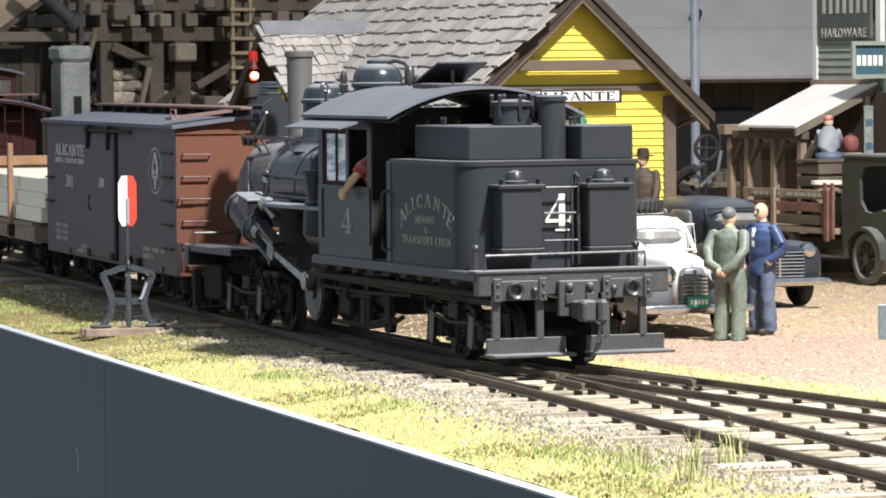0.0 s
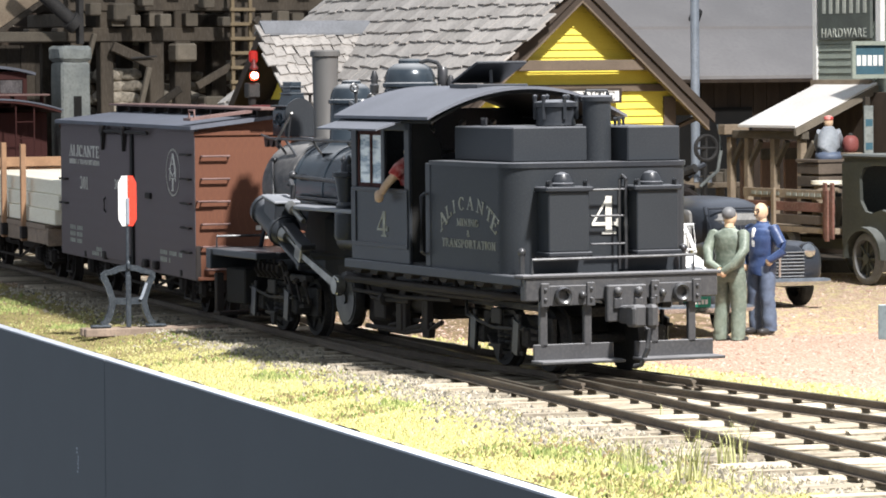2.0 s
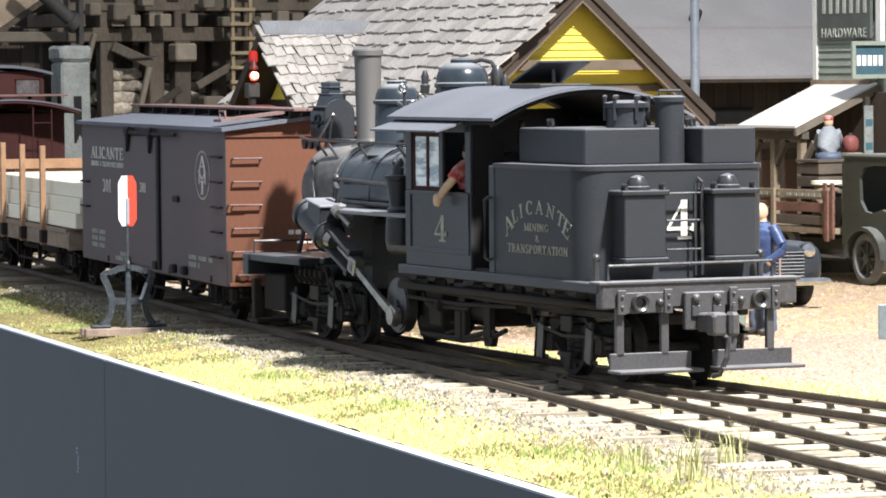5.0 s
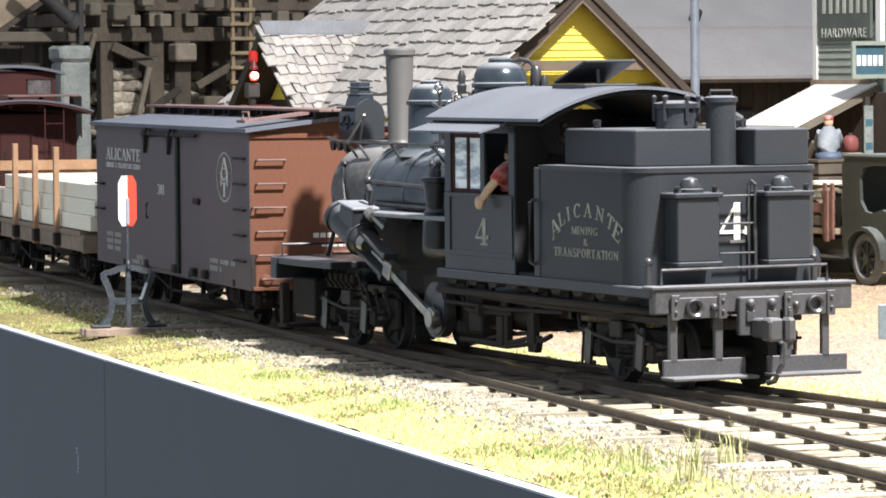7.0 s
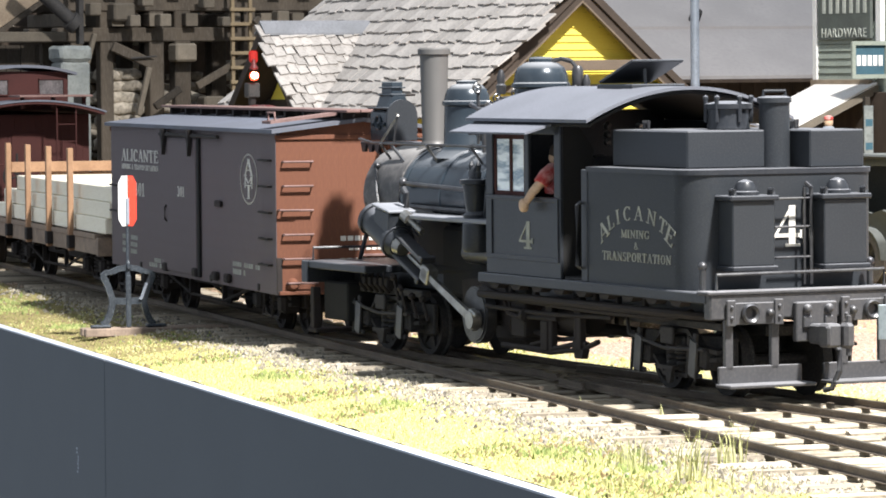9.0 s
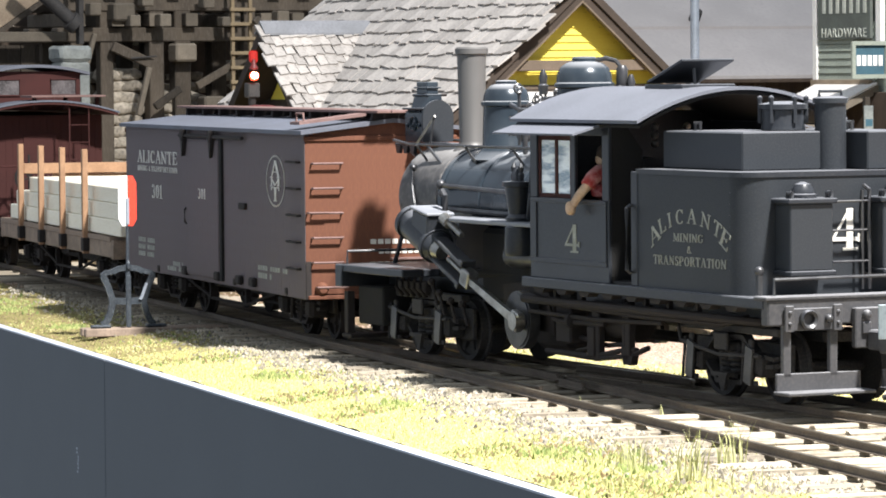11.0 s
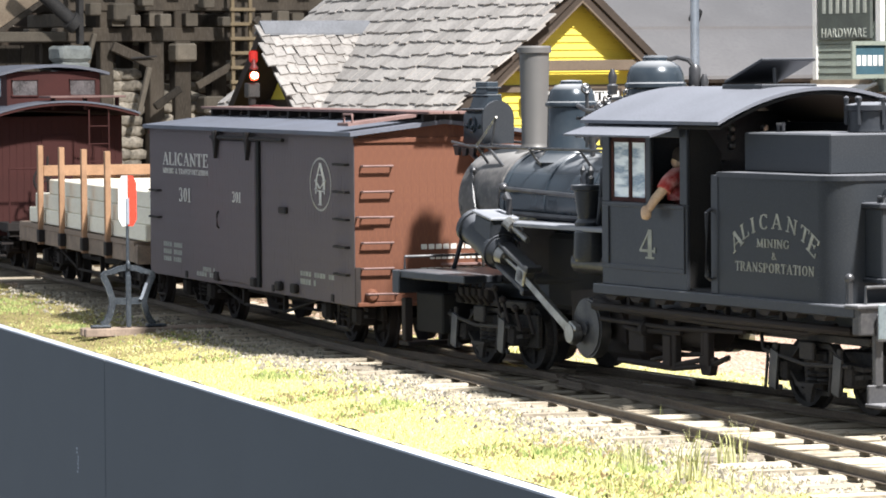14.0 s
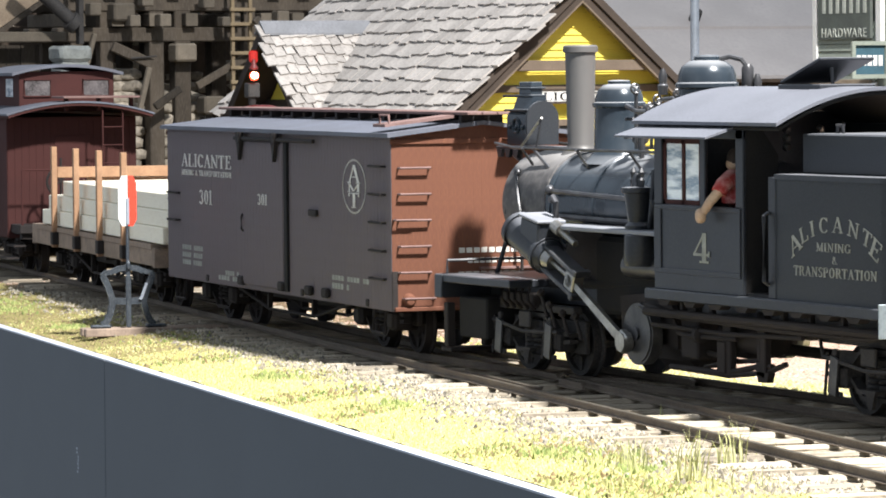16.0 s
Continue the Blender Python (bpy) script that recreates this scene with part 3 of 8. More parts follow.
engine = thing("geared_locomotive", "black geared steam locomotive with lettered tank and open cab", "locomotive")
DISC = Vector((-4.36, -0.98, 0.59))
CYL_DIR = Vector((1, 0, -0.39)).normalized()
CYL_END = DISC - CYL_DIR * 1.75      # where the rod's crosshead runs, mid-stroke
PIN_R, ROD = 0.155, 1.30


def build_engine():
    E = engine
    # frame
    bm = box(-8.5, 1.40, -.55, -.38, .78, 1.0, .01)
    box(-8.5, 1.40, .38, .55, .78, 1.0, .01, bm)
    for x in (-6, -5, -3, -2, -1):
        box(x - .08, x + .08, -.5, .5, .7, .9, .01, bm)
    part("frame", bm, black, E)
    bm = box(-3.75, 1.44, -1.18, 1.18, 1.0, 1.11, .012)
    part("deck", bm, black, E)
    for k in range(9):
        x = -3.5 + k * .52
        for q in (-1.16, 1.04):
            part("deck_bracket", prism([(x, 1.0), (x + .26, 1.0), (x + .20, .95), (x + .06, .95)], q, q + .12, "Y"), under, E)
    tb = tube([(-3.9, -1.08, .86), (-1.0, -1.08, .86), (.6, -1.05, .86), (.9, -.9, .84), (.9, -.4, .80)], .045)
    tube([(-3.9, -1.0, .72), (-2.4, -1.0, .70), (-.9, -1.0, .74)], .025, bm=tb)
    part("train_pipe", tb, under, E)
    for xa, q in ((-2.75, -.75), (-4.5, .75)):
        part("air_tank", cyl((xa, q, .66), (xa + .95, q, .66), .16, n=14), under, E)
    bm = tube([(-3.6, -.95, .30), (-2.6, -.95, .30), (-2.3, -.95, .33), (-1.75, -.95, .42), (-1.55, -.95, .42)], .03)
    box(-2.58, -2.42, -1.0, -.9, .30, .62, .01, bm)
    box(-1.82, -1.70, -1.0, -.9, .32, .46, .01, bm)
    box(-1.79, -1.73, -1.0, -.95, .46, .95, .01, bm)
    box(-3.4, -3.05, -.95, -.6, .4, .85, .02, bm)
    tube([(-3.5, -.8, .5), (-2.4, -.85, .42), (-1.85, -.85, .46), (-1.80, -.85, .85)], .03, 6, bm)
    tube([(-3.95, -1.04, .92), (-3.3, -1.04, .84), (-1.2, -1.04, .80), (.3, -1.0, .80), (.75, -.95, .88)], .035, 8, bm)
    tube([(-3.5, -.98, .82), (-3.38, -.98, .66), (-3.15, -.98, .64), (-2.2, -.98, .66)], .028, 6, bm)
    lathe([(.05, -.05), (.085, -.03), (.085, .03), (.05, .05)], (-2.95, -.98, .66), 12, bm, "X")
    for x in (-3.2, -2.6, -1.2, -.7, -.1):
        box(x - .03, x + .03, -1.06, -1.0, .80, 1.0, .008, bm)
    box(-1.73, -1.63, -1.0, -.92, .30, .92, .01, bm)
    prism([(-1.80, .36), (-1.56, .36), (-1.60, .26), (-1.76, .26)], -1.0, -.92, "Y", bm)
    box(-2.50, -2.34, -.98, -.9, .27, .85, .012, bm)
    tube([(-3.6, -.95, .30), (-2.4, -.95, .28), (-1.65, -.95, .36), (-1.3, -.95, .46)], .03, 6, bm)
    tube([(-2.9, -.95, .34), (-2.42, -.95, .42)], .02, 6, bm)
    part("brake_rigging", bm, under, E)
    bm = cyl((-6.3, 0, .48), (-1.0, 0, .48), .06, n=10)
    box(-4.85, -4.0, -.45, -.05, .22, .95, .08, bm)
    box(-4.6, -3.5, -.1, .45, .34, .95, .08, bm)
    part("gear_case", bm, under, E)
    # front deck
    bm = box(-8.66, -6.86, -1.15, 1.15, .96, 1.05, .012)
    box(-8.70, -8.52, -1.17, 1.15, .78, 1.05, .012, bm)
    part("front_deck", bm, black, E, "flat front platform with painted pale dust and highlight")
    bm = bmesh.new()
    for y in (-1.02, -.55, .55, 1.02):
        box(-8.66, -8.56, y - .05, y + .05, .22, .72, .01, bm)
    box(-8.78, -8.52, -1.05, 1.05, .16, .21, .01, bm)
    part("front_footboard", bm, under, E)
    bm = box(-8.45, -7.75, -.98, .98, .34, .80, .02)
    for k in range(5):
        box(-8.47, -8.45, -.8 + k * .4, -.6 + k * .4, .40, .74, .01, bm)
    part("pilot_beam", bm, shade_black, E, "dark timber pilot block under the front deck")
    bm = tube([(-8.60, -1.05, 1.02), (-8.60, -1.05, 1.20), (-8.60, 1.05, 1.20), (-8.60, 1.05, 1.02)], .018, 6)
    part("front_handrail", bm, black_metal, E)
    coupler(E, -8.70, .66, -1)
    # rear beam and footboards
    bm = box(1.38, 1.52, -1.17, 1.17, .84, 1.10, .015)
    box(1.30, 1.54, -1.21, 1.21, 1.09, 1.13, .01, bm)
    part("buffer_beam", bm, worn_black, E)
    for y0, y1 in ((-1.06, -.10), (.16, 1.12)):
        bm = box(1.46, 1.50, y0, y1, .19, .37, .008)
        box(1.46, 1.76, y0 - .02, y1 + .02, .165, .20, .008, bm)
        part("footboard", bm, worn_black, E, "grey worn footboard")
    for y in (-.94, -.41, .40, .86):
        part("footboard_post", box(1.44, 1.50, y - .045, y + .045, .33, 1.0, .008), worn_black, E)
    for y0, y1, c in ((-.99, -.36, -.74), (.34, .93, .69)):
        bm = box(1.515, 1.545, y0, y1, .79, 1.01, .008)
        for y in (y0 + .04, y1 - .04):
            box(1.54, 1.57, y - .05, y + .05, .78, 1.04, .008, bm)
            for z in (.86, .97):
                ball((1.575, y, z), .022, bm, sub=1)
        part("pole_pocket_plate", bm, worn_black, E)
        bm = lathe([(.055, 0), (.095, 0), (.10, .05), (.085, .07), (.06, .05)], (1.545, c, .90), 20, axis="X", hollow=True)
        part("pole_pocket", bm, black_metal, E, "round cast ring pocket")
        bm = ball((1.56, c + (.24 if c < 0 else -.22), .90), .045)
        part("bolt", bm, black_metal, E)
    bm = box(1.52, 1.60, -.22, .26, .60, 1.0, .012)
    for y in (-.10, .15):
        ball((1.62, y, .93), .05, bm)
        box(1.6, 1.63, y - .05, y + .05, .74, .86, .01, bm)
    part("coupler_plate", bm, worn_black, E)
    coupler(E, 1.60, .68, 1, worn_black)
    part("air_hose", tube([(1.52, .22, .62), (1.70, .22, .50), (1.74, .20, .30), (1.68, .14, .12), (1.60, .10, .10)], .03), black_metal, E)
    bm = tube([(1.42, -1.04, 1.12), (1.42, -1.04, 1.29), (1.42, .92, 1.30), (1.42, .92, 1.12)], .018, 6)
    part("rear_handrail", bm, black_metal, E)
    # tank, rounded at the rear corners
    r, poly = .30, []
    poly += [(-1.18, -1.13), (-1.18, 1.13)]
    for k in range(9):
        a = math.pi / 2 - k * math.pi / 16
        poly.append((1.0 - r + r * math.cos(a), 1.13 - r + r * math.sin(a)))
    for k in range(9):
        a = -k * math.pi / 16
        poly.append((1.0 - r + r * math.cos(a), -1.13 + r + r * math.sin(a)))
    part("tank", prism(poly, 1.11, 2.28, "Z"), black_tank, E, "satin black lettered water tank")
    c = Vector((-.09, 0))
    rim = [(c.x + (x - c.x) * 1.012, y * 1.015) for x, y in poly]
    bm = prism(rim, 2.28, 2.33, "Z")
    part("tank_rim", bm, black, E)
    bm = bmesh.new()
    for k in range(9):
        ball((.72, -1.130, 1.24 + k * .11), .006, bm, sub=1)
    part("rivet", bm, black, E)
    part("oil_bunker", box(-1.18, .45, -.83, .10, 2.33, 2.72, .015), black_tank, E, "black sheet-metal oil bunker box")
    part("oil_bunker", box(-1.18, .80, .42, 1.07, 2.33, 2.72, .015), black_tank, E)
    bm = lathe([(.20, 2.72), (.23, 2.73), (.22, 2.78), (.22, 2.93), (.25, 2.94), (.25, 2.99), (.1, 3.02)], (.02, -.10, 0), 20)
    for k in range(6):
        a = k * math.pi / 3
        x, y = .02 + .235 * math.cos(a), -.10 + .235 * math.sin(a)
        cyl((x, y, 2.80), (x, y, 3.04), .022, n=6, bm=bm)
        ball((x, y, 3.05), .032, bm, sub=1)
    part("filler_hatch", bm, black, E, "round filler hatch ringed with bolts")
    bm = lathe([(.16, 2.33), (.16, 3.00), (.18, 3.00), (.18, 3.05), (.12, 3.07)], (.40, .23, 0), 20)
    tube([(.40, .10, 3.07), (.40, .10, 3.12), (.40, .36, 3.12), (.40, .36, 3.07)], .018, 6, bm)
    part("vent_pipe", bm, black_tank, E)
    for x, y in ((-.9, -.6), (-.5, .2), (-.2, .8), (.1, .6)):
        part("grab_handle", tube([(x, y, 2.70), (x, y, 2.80), (x + .1, y, 2.80), (x + .1, y, 2.70)], .025, 6), black_metal, E)
    # rear tool boxes
    for y0, y1 in ((-.78, -.29), (.29, .80)):
        b = part("tool_box", box(1.0, 1.30, y0, y1, 1.36, 2.02, .012), black_tank, E, "black rear tool box with a domed cap")
        part("lid", box(.98, 1.33, y0 - .04, y1 + .04, 2.02, 2.075, .012), black, b)
        part("bottom_rail", box(.98, 1.34, y0 - .02, y1 + .02, 1.31, 1.36, .01), black, b)
        yc = (y0 + y1) / 2
        part("cap", lathe([(.14, 2.075), (.14, 2.11), (.115, 2.12), (.11, 2.16), (.08, 2.21), (.02, 2.235)], (1.16, yc - .02, 0), 18), black, b)
        for y in (y0 + .02, y1 - .02):
            part("lug", tube([(1.30, y, 2.07), (1.30, y, 2.13), (1.22, y, 2.13), (1.22, y, 2.07)], .022, 6), black, b)
    bm = tube([(1.12, .24, 2.05), (1.12, .24, 2.14), (1.02, .24, 2.18)], .022, 6)
    tube([(1.12, .24, 2.05), (1.12, .24, 1.15)], .022, 6, bm)
    tube([(1.12, .16, 2.14), (1.12, .16, 1.15)], .014, 6, bm)
    for z in (1.43, 1.74, 2.03):
        tube([(1.12, -.19, z), (1.12, .24, z)], .014, 6, bm)
    part("ladder", bm, black_metal, E)
    for y in (-1.02, .95):
        bm = tube([(1.1, y, 1.12), (1.1, y, 1.34)], .035, 8)
        ball((1.1, y, 1.36), .05, bm)
        part("rail_stanchion", bm, black_metal, E)
    painted("number", "4", .42, .33, lettering, E, (1.006, .03, 1.745), 90, depth=.006)
    # arched road name and lines on the tank side
    name, at = "ALICANTE", (0, .98, 1.72, 2.52, 3.50, 4.60, 5.65, 6.6)
    for ch, q in zip(name, at):
        a = radians(60 - q * 120 / 6.6)
        x, z = -.10 - .84 * math.sin(a), 1.45 + .42 * math.cos(a)
        hh = .185 if q == 0 or q == 6.6 else .15
        painted("letter", ch, hh, hh * 1.45 * GLYPH[ch][0], dull_lettering, E, (x, -1.131, z), 0, .003, math.degrees(a) * .5)
    painted("lettering", "MINING", .085, .62, dull_lettering, E, (-.12, -1.131, 1.65), 0, .003)
    painted("lettering", "&", .075, .09, dull_lettering, E, (-.10, -1.131, 1.53), 0, .003)
    painted("lettering", "TRANSPORTATION", .095, 1.50, dull_lettering, E, (-.10, -1.131, 1.41), 0, .003)
    painted("number", "4", .30, .34, dull_lettering, E, (-2.62, -1.141, 1.56), 0, .004)
    # cab
    for sg in (-1, 1):
        y0, y1 = sorted((sg * 1.10, sg * 1.14))
        side = part("cab_side", box(-3.60, -1.80, y0, y1, 1.11, 1.98, .008), black, E)
        bm = bmesh.new()
        yy = sorted((sg * 1.14, sg * 1.155))
        for x0, x1, z0, z1 in ((-3.58, -3.44, 1.33, 1.93), (-1.98, -1.84, 1.33, 1.93), (-3.58, -1.84, 1.93, 1.97), (-3.58, -1.84, 1.28, 1.33)):
            box(x0, x1, *yy, z0, z1, .004, bm)
        part("panel_trim", bm, black, side)
        for x0, x1 in ((-3.60, -3.44), (-1.95, -1.80), (-2.66, -2.56)):
            part("cab_post", box(x0, x1, y0, y1, 1.98, 2.78, .008), black, E)
        part("window_header", box(-3.60, -1.80, y0, y1, 2.66, 2.78, .006), black, E)
        fr = bmesh.new()
        for x0, x1, z0, z1 in ((-3.44, -3.39, 1.98, 2.66), (-3.06, -3.00, 1.98, 2.66), (-2.71, -2.66, 1.98, 2.66), (-3.44, -2.66, 1.98, 2.03), (-3.44, -2.66, 2.60, 2.66)):
            box(x0, x1, *sorted((sg * 1.08, sg * 1.12)), z0, z1, .004, fr)
        sash = part("window_sash", fr, caboose_red, E, "dark red window sash")
        for x0, x1 in ((-3.39, -3.06), (-3.0, -2.71)):
            part("pane", box(x0, x1, *sorted((sg * 1.095, sg * 1.105)), 2.03, 2.60), window_glass, sash)
        part("door_post", box(-1.32, -1.18, y0, y1, 1.11, 2.30, .008), black, E)
        part("grab_iron", tube([(-1.30, sg * 1.15, 1.25), (-1.30, sg * 1.20, 1.28), (-1.30, sg * 1.20, 1.92), (-1.30, sg * 1.15, 1.95)], .022, 8), black_metal, E)
        part("awning", prism([(sg * 1.14, 2.80), (sg * 1.52, 2.685), (sg * 1.52, 2.665), (sg * 1.14, 2.77)], -3.75, -1.88, "X"), roof_grey, E, "small sheet awning over the cab window")
    part("cab_front", box(-3.60, -3.56, -1.10, 1.10, 1.11, 2.9), black, E)
    part("cab_floor", box(-3.56, -1.18, -1.09, 1.09, 1.112, 1.14), dust, E)
    # Back panels coloured near-black in place of the door gap's shade.
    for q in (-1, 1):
        part("cab_back", prism([(q * 1.10, 1.14), (q * .72, 1.14), (q * .72, 2.5), (q * .9, 2.75), (q * 1.10, 2.78)], -1.86, -1.82, "X"), shade_black, E)
    bm = arc_roof(-3.85, -.95, 1.26, 2.83, 3.17, .035, 24)
    part("cab_roof", bm, roof_grey, E, "arched grey cab roof")
    # Near-black sheet put under the roof in place of its shade.
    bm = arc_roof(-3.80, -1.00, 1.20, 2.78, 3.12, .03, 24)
    part("roof_lining", bm, shade_black, E)
    bm = box(-2.48, -1.68, -.33, .33, 3.14, 3.195, .01)
    part("hatch_curb", bm, black, E)
    part("roof_hatch", box(0, .80, -.32, .32, 0, .03, .008, m=Matrix.Translation((-2.45, 0, 3.20)) @ Matrix.Rotation(radians(-17), 4, "Y")), black, E, "open roof hatch flap")
    part("hatch_stay", tube([(-1.88, -.05, 3.19), (-1.90, -.05, 3.36)], .02, 6), black_metal, E)
    # backhead and fittings seen through the cab
    bm = cyl((-3.55, 0, 1.85), (-2.9, 0, 1.85), .55, n=24)
    part("backhead", bm, black, E)
    bm = bmesh.new()
    for k in range(9):
        ball((-2.86, -.4 + (k % 3) * .4, 2.55 + (k // 3) * .09), .05, bm, sub=1)
    part("gauge", bm, steel, E)
    # boiler
    bm = lathe([(.02, 0), (.57, 0), (.575, .05), (.575, 1.05), (.59, 1.06), (.59, 1.14), (.575, 1.15), (.575, 2.05), (.588, 2.06), (.588, 2.13), (.575, 2.14), (.575, 3.1), (.588, 3.11), (.588, 3.18), (.575, 3.19), (.60, 3.3), (.60, 4.55), (.02, 4.55)], (-8.12, 0, 1.86), 40, axis="X")
    part("boiler", bm, boiler_blue, E, "blue-black banded boiler, dust and highlight painted on top")
    bm = lathe([(.57, -.01), (.592, .01), (.592, .96), (.60, .97), (.60, 1.04), (.576, 1.05)], (-8.12, 0, 1.86), 40, axis="X")
    part("smokebox", bm, smokebox_grey, E, "dusty grey-brown smokebox shell")
    bm = lathe([(.50, 0), (.53, -.03), (.47, -.07), (.3, -.11), (.10, -.13), (.08, -.20), (.02, -.21)], (-8.12, 0, 1.86), 32, axis="X")
    for k in range(10):
        a = k * math.pi / 5
        box(-8.20, -8.12, -.04, .04, -.05, .05, .01, bm, Matrix.Translation((0, .49 * math.cos(a), 1.86 + .49 * math.sin(a))))
    part("smokebox_door", bm, black, E)
    bm = tube([(-8.17, -.2, 1.9), (-8.27, -.2, 1.9), (-8.27, .2, 1.8), (-8.17, .2, 1.8)], .025, 6)
    part("door_latch", bm, steel, E)
    bm = lathe([(.26, 2.30), (.24, 2.40), (.17, 2.46), (.148, 2.52), (.172, 3.54), (.196, 3.55), (.196, 3.61), (.175, 3.63), (.13, 3.62), (.13, 3.4)], (-7.32, 0, 0), 28)
    part("smokestack", bm, stack_grey, E, "tall plain tapered grey smokestack")
    bm = lathe([(.42, 2.32), (.33, 2.40), (.28, 2.47), (.268, 2.93), (.292, 2.945), (.298, 2.97), (.292, 2.99), (.272, 3.0), (.262, 3.06), (.235, 3.13), (.18, 3.18), (.125, 3.195), (.125, 3.225), (.11, 3.235), (.02, 3.24)], (-6.42, 0, 0), 28)
    part("sand_dome", bm, boiler_blue, E)
    bm = lathe([(.44, 2.32), (.35, 2.44), (.31, 2.55), (.305, 3.14), (.335, 3.16), (.335, 3.20), (.315, 3.215), (.305, 3.30), (.27, 3.38), (.20, 3.43), (.14, 3.445), (.14, 3.48), (.12, 3.50), (.02, 3.505)], (-4.48, 0, 0), 28)
    part("steam_dome", bm, boiler_blue, E)
    bm = tube([(-4.40, .08, 3.45), (-4.28, .16, 3.48), (-4.18, .24, 3.45), (-4.14, .28, 3.38), (-4.13, .29, 3.1)], .026, 8)
    lathe([(.05, 3.12), (.065, 3.16), (.065, 3.36), (.04, 3.40)], (-4.13, .29, 0), 12, bm)
    for k in range(4):
        tube([(-4.0, .36, 3.12), (-3.96 + k * .03, .34 + k * .04, 3.02)], .012, 5, bm)
    part("steam_pipe", bm, black_metal, E)
    for x, y, z in ((-4.05, .36, 3.02), (-4.9, -.30, 3.08), (-4.02, .2, 2.90)):
        part("safety_valve", lathe([(.05, 0), (.06, .1), (.04, .12), (.05, .2), (.02, .28)], (x, y, z), 10), black_metal, E)
    bm = tube([(-5.70, -.30, 2.96), (-5.35, -.36, 2.90), (-5.05, -.36, 2.90)], .028, 8)
    tube([(-5.62, .05, 3.02), (-5.2, .0, 3.04), (-4.95, -.1, 3.00)], .024, 8, bm)
    tube([(-5.40, -.34, 2.90), (-5.42, -.34, 3.10)], .018, 6, bm)
    for x, y, z, r in ((-5.05, -.36, 2.90, .06), (-5.42, -.34, 3.10, .035), (-5.18, -.2, 2.98, .05), (-5.0, -.05, 3.04, .06), (-4.95, .12, 3.02, .045), (-5.3, .15, 3.06, .04)):
        ball((x, y, z), r, bm, sub=1)
        cyl((x, y, 2.5), (x, y, z), .02, n=6, bm=bm)
        ring((x + .07, y - .05, z + .05), .05, .012, "X", 10, 3, bm)
    part("throttle_gear", bm, black_metal, E, "cluster of pipes and valve wheels ahead of the cab")
    bm = bmesh.new()
    for x, y, z in ((-5.72, -.12, 2.62), (-5.62, .10, 2.74), (-5.55, -.2, 2.82)):
        ball((x, y, z), .10, bm, sub=2)
        cyl((x, y, 2.4), (x, y, z), .03, n=8, bm=bm)
        cyl((x, y - .2, z), (x, y + .2, z), .02, n=6, bm=bm)
    part("turret_valve", bm, black_metal, E)
    part("bell", lathe([(.02, .32), (.06, .30), (.10, .22), (.12, .1), (.17, 0), (.15, -.01)][::-1], (-5.75, 0, 2.66), 18), black_metal, E)
    # headlight
    arch = [(.205 * math.cos(k * math.pi / 14), 2.80 + .205 * math.sin(k * math.pi / 14)) for k in range(15)]
    low = [(y * .84, 2.80 + (z - 2.80) * .62) for y, z in arch]
    hl = part("headlight", prism([(.17, 2.50)] + low + [(-.17, 2.50)], -8.80, -8.27, "X"), boiler_blue, E, "stepped blue-grey sheet-metal headlight")
    part("back_plate", prism([(.20, 2.50)] + arch + [(-.20, 2.50)], -8.27, -8.235, "X"), black_tank, hl, "round-topped dark back plate")
    part("eave", box(-8.84, -8.28, -.195, .195, 2.885, 2.91, .008), black_tank, hl)
    bm = prism([(-.13, 2.91), (.13, 2.91), (.08, 3.05), (-.08, 3.05)], -8.72, -8.32, "X")
    part("hood", bm, boiler_blue, hl)
    bm = box(-8.72, -8.34, -.105, .105, 3.05, 3.075, .008)
    box(-8.68, -8.38, -.075, .075, 3.075, 3.14, .008, bm)
    box(-8.71, -8.35, -.10, .10, 3.14, 3.16, .006, bm)
    box(-8.68, -8.38, -.075, .075, 3.16, 3.22, .008, bm)
    part("chimney", bm, boiler_blue, hl, "square vented chimney")
    bm = bmesh.new()
    for x in (-8.72, -8.56, -8.40):
        ball((x, -.18, 2.70), .03, bm, sub=1)
    ring((-8.56, -.18, 2.72), .08, .016, "Y", 16, 0, bm)
    part("side_trim", bm, boiler_blue, hl)
    bm = box(-8.92, -8.0, -.26, .26, 2.45, 2.485, .008)
    for y in (-.25, .25):
        for x in (-8.88, -8.68, -8.48):
            prism([(x, 2.45), (x + .14, 2.45), (x + .11, 2.36), (x + .04, 2.36)], y - .02, y + .02, "Y", bm)
    for y in (-.2, .2):
        tube([(-8.7, y, 2.45), (-8.35, y, 2.30), (-8.12, y, 2.20)], .03, 6, bm)
    part("headlight_bracket", bm, black, E, "bracket shelf with scalloped edge")
    bm = tube([(-8.03, -.40, 2.47), (-7.50, -.40, 2.82)], .016, 6)
    part("headlight_stay", bm, steel, E, "bright stay rod")
    bm = tube([(-7.60, -.42, 2.46), (-7.52, -.40, 2.82)], .014, 6)
    tube([(-7.66, -.42, 2.46), (-7.28, -.42, 2.26)], .02, 6, bm)
    part("stay_strut", bm, black_metal, E)
    # pipes and handrails
    for sg in (-1, 1):
        bm = tube([(-8.75, sg * .35, 2.52), (-8.0, sg * .50, 2.48), (-3.6, sg * .56, 2.48)], .018, 6)
        for x in (-7.7, -6.4, -5.2, -4.2):
            cyl((x, sg * .40, 2.28), (x, sg * .55, 2.48), .016, n=6, bm=bm)
        part("boiler_handrail", bm, black_metal, E)
        part("running_board", box(-6.35, -3.6, *sorted((sg * .58, sg * 1.0)), 1.63, 1.68, .01), dust_highlight, E, "running board with its bright edge highlight painted in")
